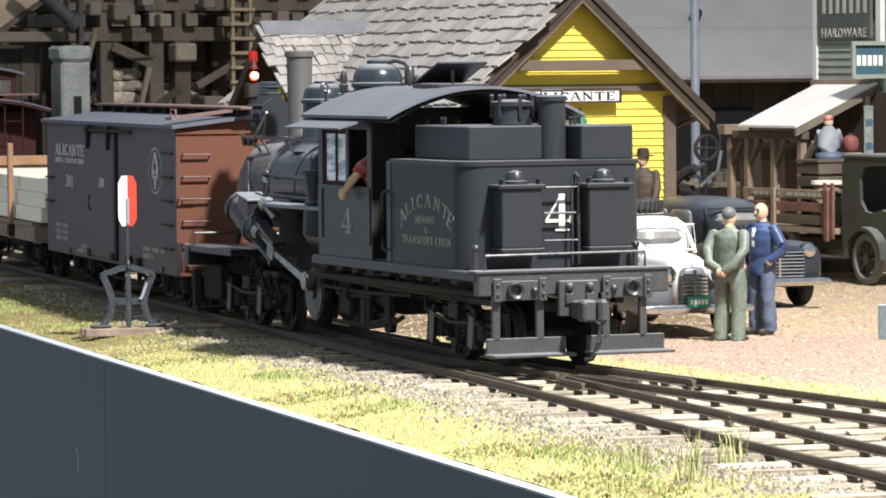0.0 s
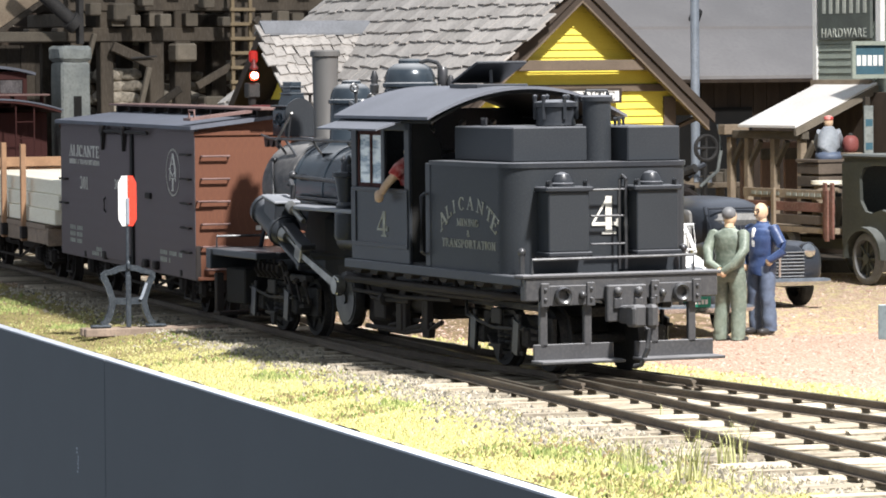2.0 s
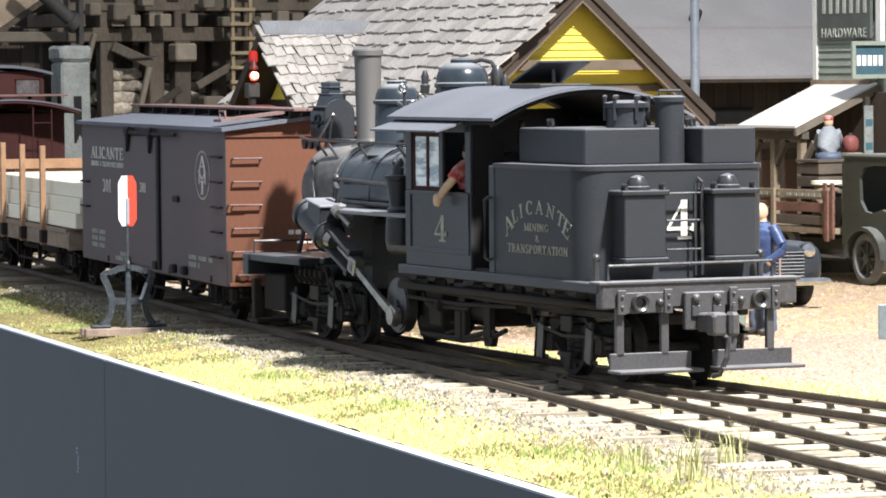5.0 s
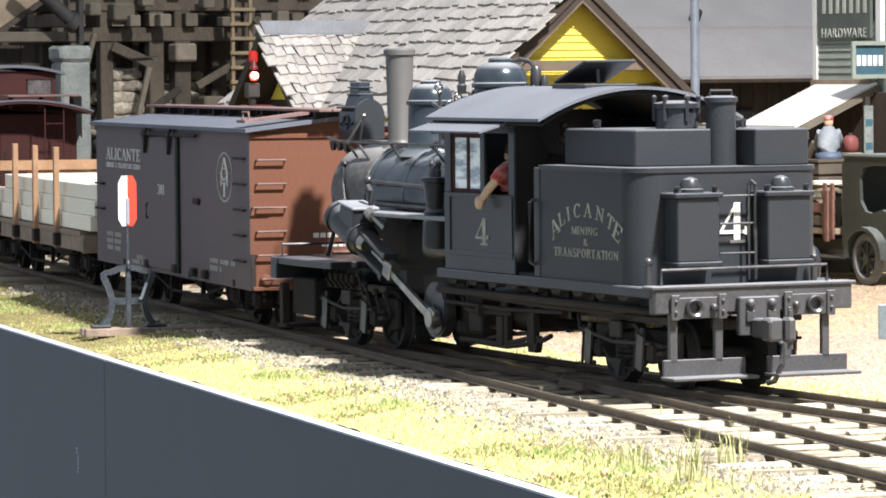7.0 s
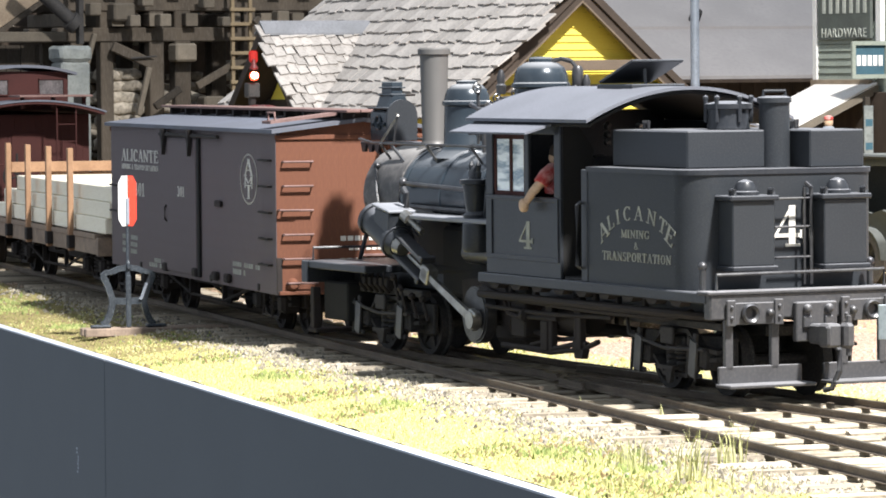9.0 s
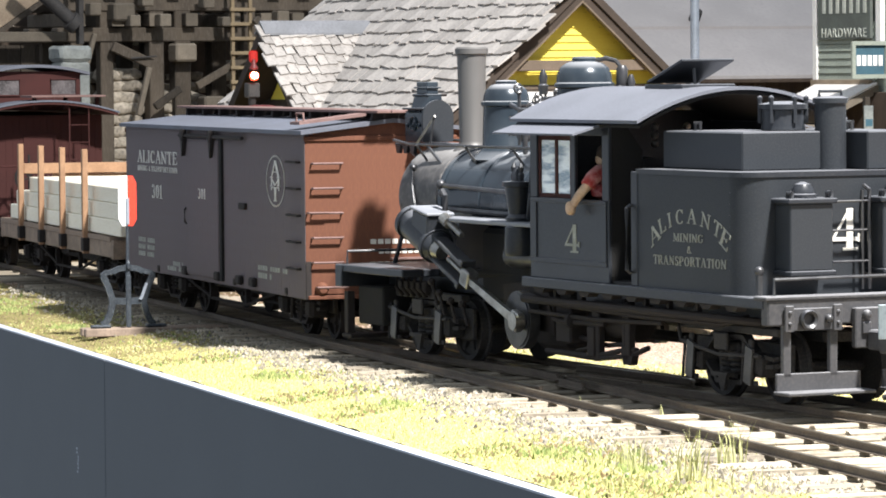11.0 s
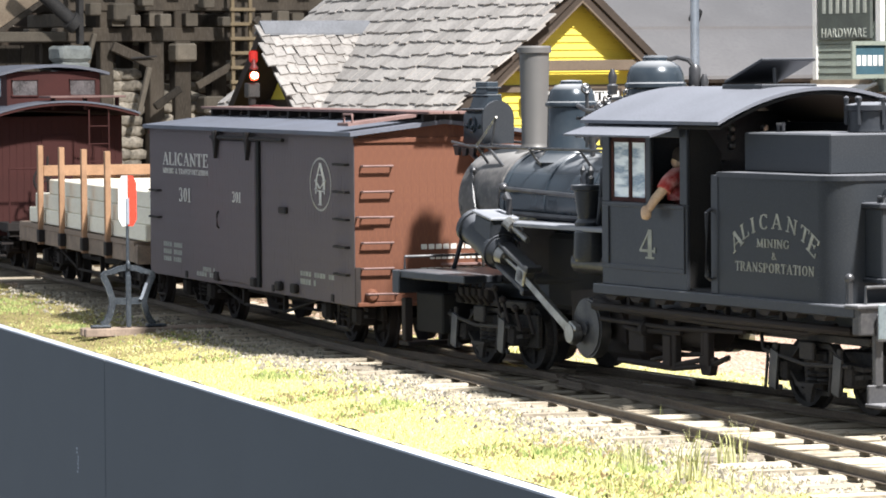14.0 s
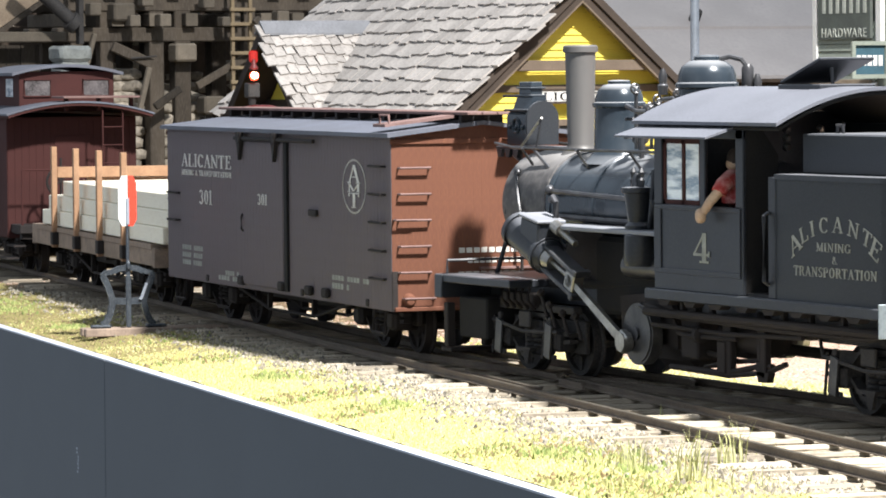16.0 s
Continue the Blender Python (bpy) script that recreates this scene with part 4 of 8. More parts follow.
        bm = tube([(-6.9, sg * .62, 2.02), (-5.0, sg * .66, 1.98), (-4.2, sg * .68, 1.96)], .028, 6)
        ball((-6.88, sg * .63, 2.03), .06, bm)
        ball((-7.9, sg * .5, 2.20), .05, bm)
        tube([(-7.9, sg * .52, 2.2), (-7.7, sg * .60, 1.95), (-7.6, sg * .62, 1.72)], .02, 6, bm)
        tube([(-6.9, sg * .63, 1.75), (-3.7, sg * .66, 1.72)], .03, 6, bm)
        part("boiler_pipe", bm, black_metal, E)
    bm = lathe([(.13, 1.66), (.14, 1.72), (.10, 1.76), (.11, 1.80), (.145, 2.06), (.175, 2.07), (.175, 2.12), (.07, 2.13), (.06, 2.22), (.03, 2.27)], (-4.45, -.86, 0), 16)
    for dx in (-.09, .08):
        lathe([(.03, 2.12), (.04, 2.2), (.025, 2.22), (.04, 2.28), (.01, 2.33)], (-4.45 + dx, -.86, 0), 8, bm)
    tube([(-4.2, -.80, 2.3), (-4.15, -.85, 2.0), (-4.2, -.85, 1.7)], .035, 8, bm)
    lathe([(.16, 1.30), (.18, 1.34), (.17, 1.62), (.10, 1.66)], (-4.4, -.86, 0), 16, bm)
    part("air_pump", bm, black, E, "greasy black vertical air pump")
    bm = cyl((-4.9, -.7, 1.28), (-3.75, -.7, 1.28), .13, n=14)
    part("injector_tank", bm, black_metal, E)
    bm = cyl((-6.9, -.62, 1.0), (-3.7, -.5, 1.1), .05, n=8)
    box(-6.2, -3.7, -.5, .5, 1.0, 1.4, .05, bm)
    # Near-black block added where only shade lies behind the cylinder.
    box(-5.9, -3.65, -.60, .60, .72, 1.55, .05, bm)
    part("ash_pan", bm, shade_black, E)
    bm = lathe([(.07, 0), (.09, .03), (.07, .09), (.03, .11)], (-7.72, -.56, 1.98), 14, axis="Y")
    ring((-7.95, -.50, 1.92), .10, .028, "Y", 14, 0, bm)
    tube([(-7.95, -.52, 2.02), (-8.02, -.56, 1.86), (-8.06, -.56, 1.74)], .03, 6, bm)
    part("smokebox_fitting", bm, black_metal, E)
    bm = tube([(-6.30, -.86, 1.66), (-6.30, -.86, 1.92), (-6.36, -.86, 1.97), (-6.42, -.86, 1.93)], .035, 8)
    part("lubricator_pipe", bm, black_metal, E)
    for k in range(5):
        x = -7.5 + k * .16
        bm = tube([(x, -.9, .96), (x + .05, -.95, .82), (x + .02, -.85, .72)], .022, 6)
        part("drain_pipe", box(x - .05, x + .05, -.88, -.74, .74, .90, .012, bm), under, E)
    for x, z in ((-6.55, .92), (-6.35, .80), (-6.05, .72), (-5.75, .70)):
        bm = tube([(x, -.92, z), (x + .1, -.9, z - .25)], .02, 6)
        part("drain_cock", ball((x, -.92, z), .05, bm, sub=1), under, E)
    for q in (-1, 1):
        part("smokebox_brace", tube([(-8.45, q * .5, 1.02), (-7.95, q * .52, 1.75)], .03, 6), black, E)
    # cylinders
    for sg in (-1, 1):
        y = sg * .98
        o = Vector((CYL_END.x, y, CYL_END.z))
        a0, a1 = o - CYL_DIR * 1.05, o - CYL_DIR * .30
        bm = cyl(a0, a1, .185, n=24)
        cyl(a0 - CYL_DIR * .06, a0, .15, .185, 24, bm)
        cyl(a1, a1 + CYL_DIR * .06, .185, .14, 24, bm)
        for p in (a0 + CYL_DIR * .04, a1 - CYL_DIR * .04):
            cyl(p - CYL_DIR * .03, p + CYL_DIR * .03, .21, n=24, bm=bm)
            for k in range(10):
                b = CYL_DIR.orthogonal().normalized()
                ball(p - CYL_DIR * .03 + Matrix.Rotation(k * math.pi / 5, 3, CYL_DIR) @ b * .195, .018, bm, sub=1)
        c = part("cylinder", bm, black, E, "inclined black steam cylinder with flanged ends")
        up = Vector((CYL_DIR.z * -1, 0, CYL_DIR.x))
        mid = (a0 + a1) / 2 + up * .26 + CYL_DIR * .12
        rotm = Matrix.Translation(mid) @ Matrix.Rotation(radians(10), 4, "Y")
        bm = box(-.21, .21, -.15, .15, -.22, .06, .02, m=rotm)
        part("valve_chest", bm, black, c)
        part("chest_cover", box(-.235, .235, -.18, .18, .06, .095, .01, m=rotm), dust_highlight, c, "flat pale chest cover")
        bm = cyl(a1 + CYL_DIR * .05, a1 + CYL_DIR * .16, .13, .09, 14)
        cyl(a1 + up * .38, a1 + up * .38 + CYL_DIR * .55, .035, n=8, bm=bm)
        cyl(a1 + up * .38 + CYL_DIR * .05, a1 + up * .38 + CYL_DIR * .2, .07, n=10, bm=bm)
        part("gland", bm, steel, c)
        bm = bmesh.new()
        for dz in (-.12, .12):
            m = Matrix.Translation(a1 + CYL_DIR * .38 + up * dz) @ Matrix.Rotation(math.atan2(-CYL_DIR.z, CYL_DIR.x), 4, "Y")
            box(-.34, .42, -.09, .09, -.025, .025, .01, bm, m)
        m = Matrix.Translation(a1 + CYL_DIR * .78) @ Matrix.Rotation(math.atan2(-CYL_DIR.z, CYL_DIR.x), 4, "Y")
        box(-.04, .04, -.10, .10, -.17, -.10, .01, bm, m)
        box(-.04, .04, -.10, .10, .10, .17, .01, bm, m)
        part("crosshead_guide", bm, black_metal, c, "worn crosshead guide bars")
        bm = prism([(-6.6, 1.62), (-5.9, 1.62), (-5.4, 1.05), (-5.0, .9), (-5.2, .75), (-6.9, .9)], *sorted((sg * .40, sg * .52)))
        part("saddle", bm, under, c)
        bm = bmesh.new()
        pts = [(DISC.x - .75, .95), (DISC.x - .2, 1.0), (DISC.x + .3, .97), (DISC.x + .48, .78), (DISC.x + .5, .45), (DISC.x - .7, .55)]
        prism(pts, *sorted((sg * .66, sg * .72)), "Y", bm)
        part("crank_guard", bm, under, E)


build_engine()


def moving_gear():
    """Crank disc, rod and crosshead on each side, keyed in motions()."""
    out = []
    for sg in (-1, 1):
        y = sg * .90
        bm = cyl((0, -sg * .10, 0), (0, sg * .02, 0), .325, n=32)
        cyl((0, sg * .02, 0), (0, sg * .035, 0), .295, n=32, bm=bm)
        cyl((0, -sg * .15, 0), (0, sg * .06, 0), .07, n=14, bm=bm)
        cyl((PIN_R, 0, 0), (PIN_R, sg * .16, 0), .045, n=12, bm=bm)
        disc = part("crank_disc", bm, black_metal, engine, "grey steel crank disc", (DISC.x, y, DISC.z))
        bm = prism([(0, -.035), (ROD, -.055), (ROD, .055), (0, .035)], -.025, .025, "Y")
        cyl((0, -.05, 0), (0, .05, 0), .07, n=14, bm=bm)
        cyl((ROD, -.06, 0), (ROD, .06, 0), .10, n=16, bm=bm)
        box(ROD - .1, ROD + .08, -.05, .05, -.11, .11, .02, bm)
        rod = part("main_rod", bm, steel, engine, "bright worn main rod", (0, y + sg * .11, 0))
        bm = box(-.10, .10, -.07, .07, -.10, .10, .015)
        cyl((-.55, 0, 0), (-.08, 0, 0), .03, n=8, bm=bm)
        head = part("crosshead", bm, steel, engine, "", (0, y + sg * .09, 0))
        out.append((sg, disc, rod, head))
    return out


GEAR = moving_gear()
for at in (.1, -7.0):
    truck(engine, at, 1.2, .36, engine=True)


# ---- the cars ----
def grab(parent, pts, m, r=.016):
    return part("grab_iron", tube(pts, r, 6), m, parent)


def underframe(parent, x0, x1, z0=.54):
    bm = box(x0, x1, -.30, -.16, .58, .78, .01)
    box(x0, x1, .16, .30, .58, .78, .01, bm)
    box(x0, x0 + .2, -1.0, 1.0, .6, .78, .01, bm)
    box(x1 - .2, x1, -1.0, 1.0, .6, .78, .01, bm)
    m = (x0 + x1) / 2
    for xx in (m - .9, m + .9):
        box(xx - .08, xx + .08, -1.05, 1.05, .56, .74, .01, bm)
        for y in (-.85, -.4, .4, .85):
            box(xx - .03, xx + .03, y - .03, y + .03, .30, .58, 0, bm)
    box(x0 + .3, x1 - .3, -.12, .12, .40, .60, .01, bm)
    for q in (-.55, .55):
        box(m - 1.6, m + 1.5, q - .10, q + .10, .42, .60, .02, bm)
        tube([(x0 + 1.2, q, .44), (m, q * .8, .40), (x1 - 1.2, q, .44)], .03, 6, bm)
    part("underframe", bm, under, parent)
    for y in (-.85, -.4, .4, .85):
        rod = tube([(x0 + .3, y, .66), (x0 + 1.9, y, .58), (m - .9, y, .29), (m + .9, y, .29), (x1 - 1.9, y, .58), (x1 - .3, y, .66)], .022, 6)
        part("truss_rod", rod, under, parent)
    part("brake_cylinder", cyl((m - .5, .1, .48), (m + .3, .1, .48), .15, n=14), under, parent)


def board_mesh(dx, dy, dz, material):
    bm = box(-dx / 2, dx / 2, -dy / 2, dy / 2, -dz / 2, dz / 2)
    bmesh.ops.scale(bm, vec=(S, S, S), verts=bm.verts)
    me = bpy.data.meshes.new("board")
    bm.to_mesh(me)
    bm.free()
    me.materials.append(material)
    return me


boxcar = thing("boxcar", "brown wooden narrow-gauge boxcar with white lettering and oxide end", "boxcar")


def build_boxcar():
    B = boxcar
    x0, x1 = -7.74, 1.40
    for sg in (-1, 1):
        y0, y1 = sorted((sg * 1.07, sg * 1.12))
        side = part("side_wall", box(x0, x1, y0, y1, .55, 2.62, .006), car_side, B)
        # vertical sheathing boards, a groove between each
        k = 76
        w = (x1 - x0) / k
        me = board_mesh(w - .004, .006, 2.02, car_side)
        for i in range(k):
            put("board", me, side, "", (x0 + (i + .5) * w, sg * 1.1235, 1.57))
    for x, nm in ((x1, 1), (x0, -1)):
        xx = sorted((x - nm * .05, x))
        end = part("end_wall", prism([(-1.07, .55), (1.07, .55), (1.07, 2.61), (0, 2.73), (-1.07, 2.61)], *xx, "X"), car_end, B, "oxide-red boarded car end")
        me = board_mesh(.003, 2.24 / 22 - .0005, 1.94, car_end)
        for i in range(22):
            put("board", me, end, "", (x + nm * .002, -1.12 + (i + .5) * 2.24 / 22, 1.53))
        bm = box(*sorted((x, x + nm * .03)), -1.14, 1.14, 2.50, 2.56, .006)
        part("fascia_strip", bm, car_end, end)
        # ladder irons
        for i in range(6):
            z = .70 + i * .305
            y = -.85 if i else -.80
            grab(B, [(x + nm * .01, y - .19, z), (x + nm * .08, y - .19, z), (x + nm * .08, y + .19, z), (x + nm * .01, y + .19, z)], walk_wood)
        grab(B, [(x + nm * .01, -1.1, 1.62), (x + nm * .10, -1.1, 1.62), (x + nm * .10, -.85, 1.62)], walk_wood, .014)
        bm = box(*sorted((x, x + nm * .06)), -.04, 1.05, 1.02, 1.05, .004)
        part("end_rail", bm, walk_wood, B)
        coupler(B, x, .66, nm, under)
        for y in (-.92, .92):
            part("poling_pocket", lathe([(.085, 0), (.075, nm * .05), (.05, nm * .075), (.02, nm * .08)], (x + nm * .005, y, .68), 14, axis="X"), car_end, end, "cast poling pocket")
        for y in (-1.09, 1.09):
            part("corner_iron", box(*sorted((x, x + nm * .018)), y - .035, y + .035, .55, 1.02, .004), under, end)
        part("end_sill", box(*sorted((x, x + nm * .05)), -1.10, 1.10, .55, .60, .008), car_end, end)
    part("floor", box(x0, x1, -1.07, 1.07, .55, .66), under, B)
    # roof
    roof = part("roof", prism([(-1.20, 2.63), (0, 2.77), (1.20, 2.63), (1.20, 2.58), (0, 2.72), (-1.20, 2.58)], x0 - .10, x1 + .10, "X"), car_roof, B, "blue-grey sheet car roof")
    rw = part("running_board", box(x0 - .35, x1 + .30, -.28, -.10, 2.835, 2.87, .006), walk_wood, B, "dusty red roof walk planks")
    part("plank", box(x0 - .35, x1 + .30, -.09, .09, 2.835, 2.87, .006), walk_wood, rw)
    part("plank", box(x0 - .35, x1 + .30, .10, .28, 2.835, 2.87, .006), walk_wood, rw)
    for i in range(11):
        x = x0 + .1 + i * .9
        part("saddle_block", prism([(-.26, 2.735), (0, 2.765), (.26, 2.735), (.26, 2.835), (-.26, 2.835)], x, x + .08, "X"), under, rw)
    for x, q in ((x1 - .55, -1), (x0 + .1, 1)):
        lat = part("lateral_board", prism([(q * 1.15, 2.70), (q * .28, 2.80), (q * .28, 2.835), (q * 1.15, 2.735)], x, x + .42, "X"), walk_wood, B)
        grab(lat, [(x + .05, q * 1.08, 2.72), (x + .05, q * 1.08, 2.84), (x + .37, q * 1.08, 2.84), (x + .37, q * 1.08, 2.72)], walk_wood)
    # brake staff
    st = part("brake_staff", cyl((x1 + .14, .45, .7), (x1 + .14, .45, 3.05), .02, n=8), under, B)
    part("brake_wheel", ring((x1 + .14, .45, 3.05), .20, .018, "Z", 18, 5), under, st)
    part("brake_step", box(x1 + .01, x1 + .30, .25, .75, 2.52, 2.56, .006), car_end, B)
    # doors
    for sg in (-1, 1):
        y0, y1 = sorted((sg * 1.127, sg * 1.165))
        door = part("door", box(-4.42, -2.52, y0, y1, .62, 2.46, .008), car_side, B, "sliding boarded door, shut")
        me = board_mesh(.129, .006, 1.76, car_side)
        for i in range(14):
            put("board", me, door, "", (-4.335 + i * 1.86 / 14, sg * 1.1685, 1.54))
        part("door_edge", box(-2.52, -2.40, y0, y1 + (0 if sg > 0 else 0), .60, 2.52, .006), shade_black, door)
        part("door_rail", tube([(-4.45, sg * 1.19, 2.50), (-1.25, sg * 1.19, 2.50)], .026, 8), under, B)
        for x in (-4.2, -2.75):
            bm = prism([(x - .10, 2.58), (x + .10, 2.58), (x + .07, 2.44), (x, 2.22), (x - .05, 2.40)], *sorted((sg * 1.18, sg * 1.23)))
            lathe([(.07, -.03), (.09, 0), (.07, .03)], (x, sg * 1.21, 2.50), 12, bm, "Y")
            part("door_hanger", bm, under, door, "dark iron door hanger")
        for x in (-4.30, -2.62, -1.55, -.9):
            part("door_guide", box(x - .10, x + .10, *sorted((sg * 1.13, sg * 1.20)), .60, .72, .02), under, B)
        part("door_latch", box(-1.55, -1.25, *sorted((sg * 1.13, sg * 1.17)), 1.58, 1.66, .01), under, B)
        part("door_handle", tube([(-4.20, sg * 1.17, 1.52), (-4.17, sg * 1.20, 1.49), (-4.17, sg * 1.20, 1.33), (-4.17, sg * 1.17, 1.30)], .014, 6), under, door)
        for i in range(5):
            z = .92 + i * .33
            grab(B, [(.75, sg * 1.13, z), (.75, sg * 1.18, z), (1.22, sg * 1.18, z), (1.22, sg * 1.13, z)], under)
        for z in (1.35, 1.72):
            grab(B, [(-7.6, sg * 1.13, z), (-7.6, sg * 1.18, z), (-7.15, sg * 1.18, z), (-7.15, sg * 1.13, z)], under)
        for x in (-5.9, -1.9, .55):
            part("nut_plate", box(x - .05, x + .05, *sorted((sg * 1.127, sg * 1.142)), .57, .66, .008), under, B)
        for x in (x1 - .75, x0 + .3):
            bm = tube([(x, sg * 1.08, .56), (x, sg * 1.1, .28), (x + .42, sg * 1.1, .28), (x + .42, sg * 1.08, .56)], .02, 6)
            part("stirrup_step", bm, under, B)
    y = -1.131
    painted("lettering", "ALICANTE", .175, 2.24, lettering, B, (-5.92, y, 2.17))
    painted("lettering", "MINING & TRANSPORTATION", .075, 2.24, lettering, B, (-5.92, y, 2.005))
    painted("car_number", "301", .19, .58, lettering, B, (-5.95, y, 1.69))
    painted("car_number", "301", .14, .40, lettering, B, (-3.35, -1.173, 1.73))
    for ch, z, hh, ww in (("A", 2.13, .22, .44), ("M", 1.965, .10, .46), ("T", 1.815, .18, .40)):
        painted("emblem_letter", ch, hh, ww, lettering, B, (.10, y, z))
    bm = bmesh.new()
    k = 40
    for i in range(k):
        a, b = 2 * math.pi * i / k, 2 * math.pi * (i + 1) / k
        q = [(.10 + r * .43 * math.cos(t), y - w, 1.98 + r * .33 * math.sin(t)) for r, t, w in ((1, a, 0), (1, b, 0), (.92, b, 0), (.92, a, 0))]
        f = bm.faces.new([bm.verts.new(v) for v in q])
        bmesh.ops.solidify(bm, geom=[f], thickness=.004)
    part("emblem_ring", bm, lettering, B)
    for xa, xb, z, h, kk in ((-7.05, -6.1, .99, .065, 9), (-7.05, -6.12, .89, .065, 9), (-7.05, -6.05, .79, .065, 10), (-5.1, -4.4, .72, .06, 7), (-5.4, -4.3, .65, .06, 9), (-.75, .62, .86, .06, 12), (-.75, -.1, .76, .07, 6)):
        part("lettering_line", bars(xa, xb, y, z, h, kk, 5), dull_lettering, B)
    # lettering on the end, beside the brake gear
    for z, ya, yb in ((1.25, -.29, .55), (1.13, -.18, .50), (.97, -.30, .55)):
        bm = bmesh.new()
        n = 9
        for i in range(n):
            w = (yb - ya) / n
            box(1.408, 1.412, ya + i * w, ya + (i + .78) * w, z - .03, z + .03, 0, bm)
        part("lettering_line", bm, lettering, B)
    underframe(B, x0, x1)
    truck(B, .0, 1.2, .33, under)
    truck(B, -6.3, 1.2, .33, under)


def bars(x0, x1, y, z, h, k, gap):
    bm = bmesh.new()
    w = (x1 - x0) / k
    for i in range(k):
        if i % gap != gap - 1:
            box(x0 + i * w, x0 + (i + .78) * w, y, y + .004, z - h / 2, z + h / 2, 0, bm)
    return bm


build_boxcar()

flatcar = thing("flatcar", "wooden stake flatcar on arch-bar trucks", "flatcar")
FLEN = 8.8


def build_flatcar():
    F = flatcar
    x0, x1 = -FLEN + 1.4, 1.4
    for sg in (-1, 1):
        part("side_sill", box(x0, x1, *sorted((sg * .98, sg * 1.10)), .62, .86, .01), deck_wood, F, "weathered grey side sill")
    k = 40
    w = (x1 - x0) / k
    me = board_mesh(w - .012, 2.24, .07, deck_wood)
    for i in range(k):
        put("deck_board", me, F, "", (x0 + (i + .5) * w, 0, .895))
    for sg in (-1, 1):
        for i in range(4):
            x = -.27 - i * 1.72
            part("stake_pocket", box(x - .09, x + .09, *sorted((sg * 1.10, sg * 1.20)), .66, .86, .01), under, F)
            if sg < 0:
                part("stake", box(x - .055, x + .055, *sorted((sg * 1.105, sg * 1.19)), .62, 2.20, .008), stake_wood, F, "brown wooden stake")
    for x in (x0, x1):
        sg = 1 if x > 0 else -1
        part("end_beam", box(*sorted((x, x + sg * .12)), -1.1, 1.1, .60, .88, .01), deck_wood, F)
        coupler(F, x + sg * .1, .66, sg, under)
    part("bulkhead_board", box(-5.50, -5.44, -1.09, 1.14, 1.71, 1.88, .008), stake_wood, F, "reddish-brown crosswise board behind the load")
    part("bulkhead_board", box(-5.56, -5.51, -.60, 1.14, 1.56, 1.70, .008), stake_wood, F)
    for y in (-.45, .95):
        part("bulkhead_post", box(-5.57, -5.51, y - .05, y + .05, 1.40, 1.86, .006), stake_wood, F)
    underframe(F, x0, x1)
    truck(F, 0, 1.2, .33, under)
    truck(F, -FLEN + 2.8, 1.2, .33, under)


build_flatcar()

load = thing("lumber_load", "stack of pale fresh-sawn timbers lashed on the flatcar", "lumber")


def build_load():
    random.seed(5)
    meshes = []
    for k, (a, b) in enumerate(((-6.75, 1.95), (-6.36, 2.15), (-5.43, 2.30))):
        bm = box(a, b, -.177, .177, -.117, .117, .014)
        bmesh.ops.scale(bm, vec=(S, S, S), verts=bm.verts)
        me = bpy.data.meshes.new("timber")
        bm.to_mesh(me)
        bm.free()
        me.materials.append(lumber)
        meshes.append(me)
    for lvl in range(3):
        for i in range(6):
            ob = put("timber", meshes[lvl], load, "", (random.uniform(-.05, .05) if i else 0, -.90 + lvl * .035 + i * .355 + random.uniform(-.006, .006), 1.065 + lvl * .238))
    for x in (-5.2, -2.7, .6):
        part("spacer", box(x - .06, x + .06, -1.05, 1.05, .93, .948), deck_wood, load)


build_load()

caboose = thing("caboose", "dark red caboose with a cupola and grey roof", "caboose")


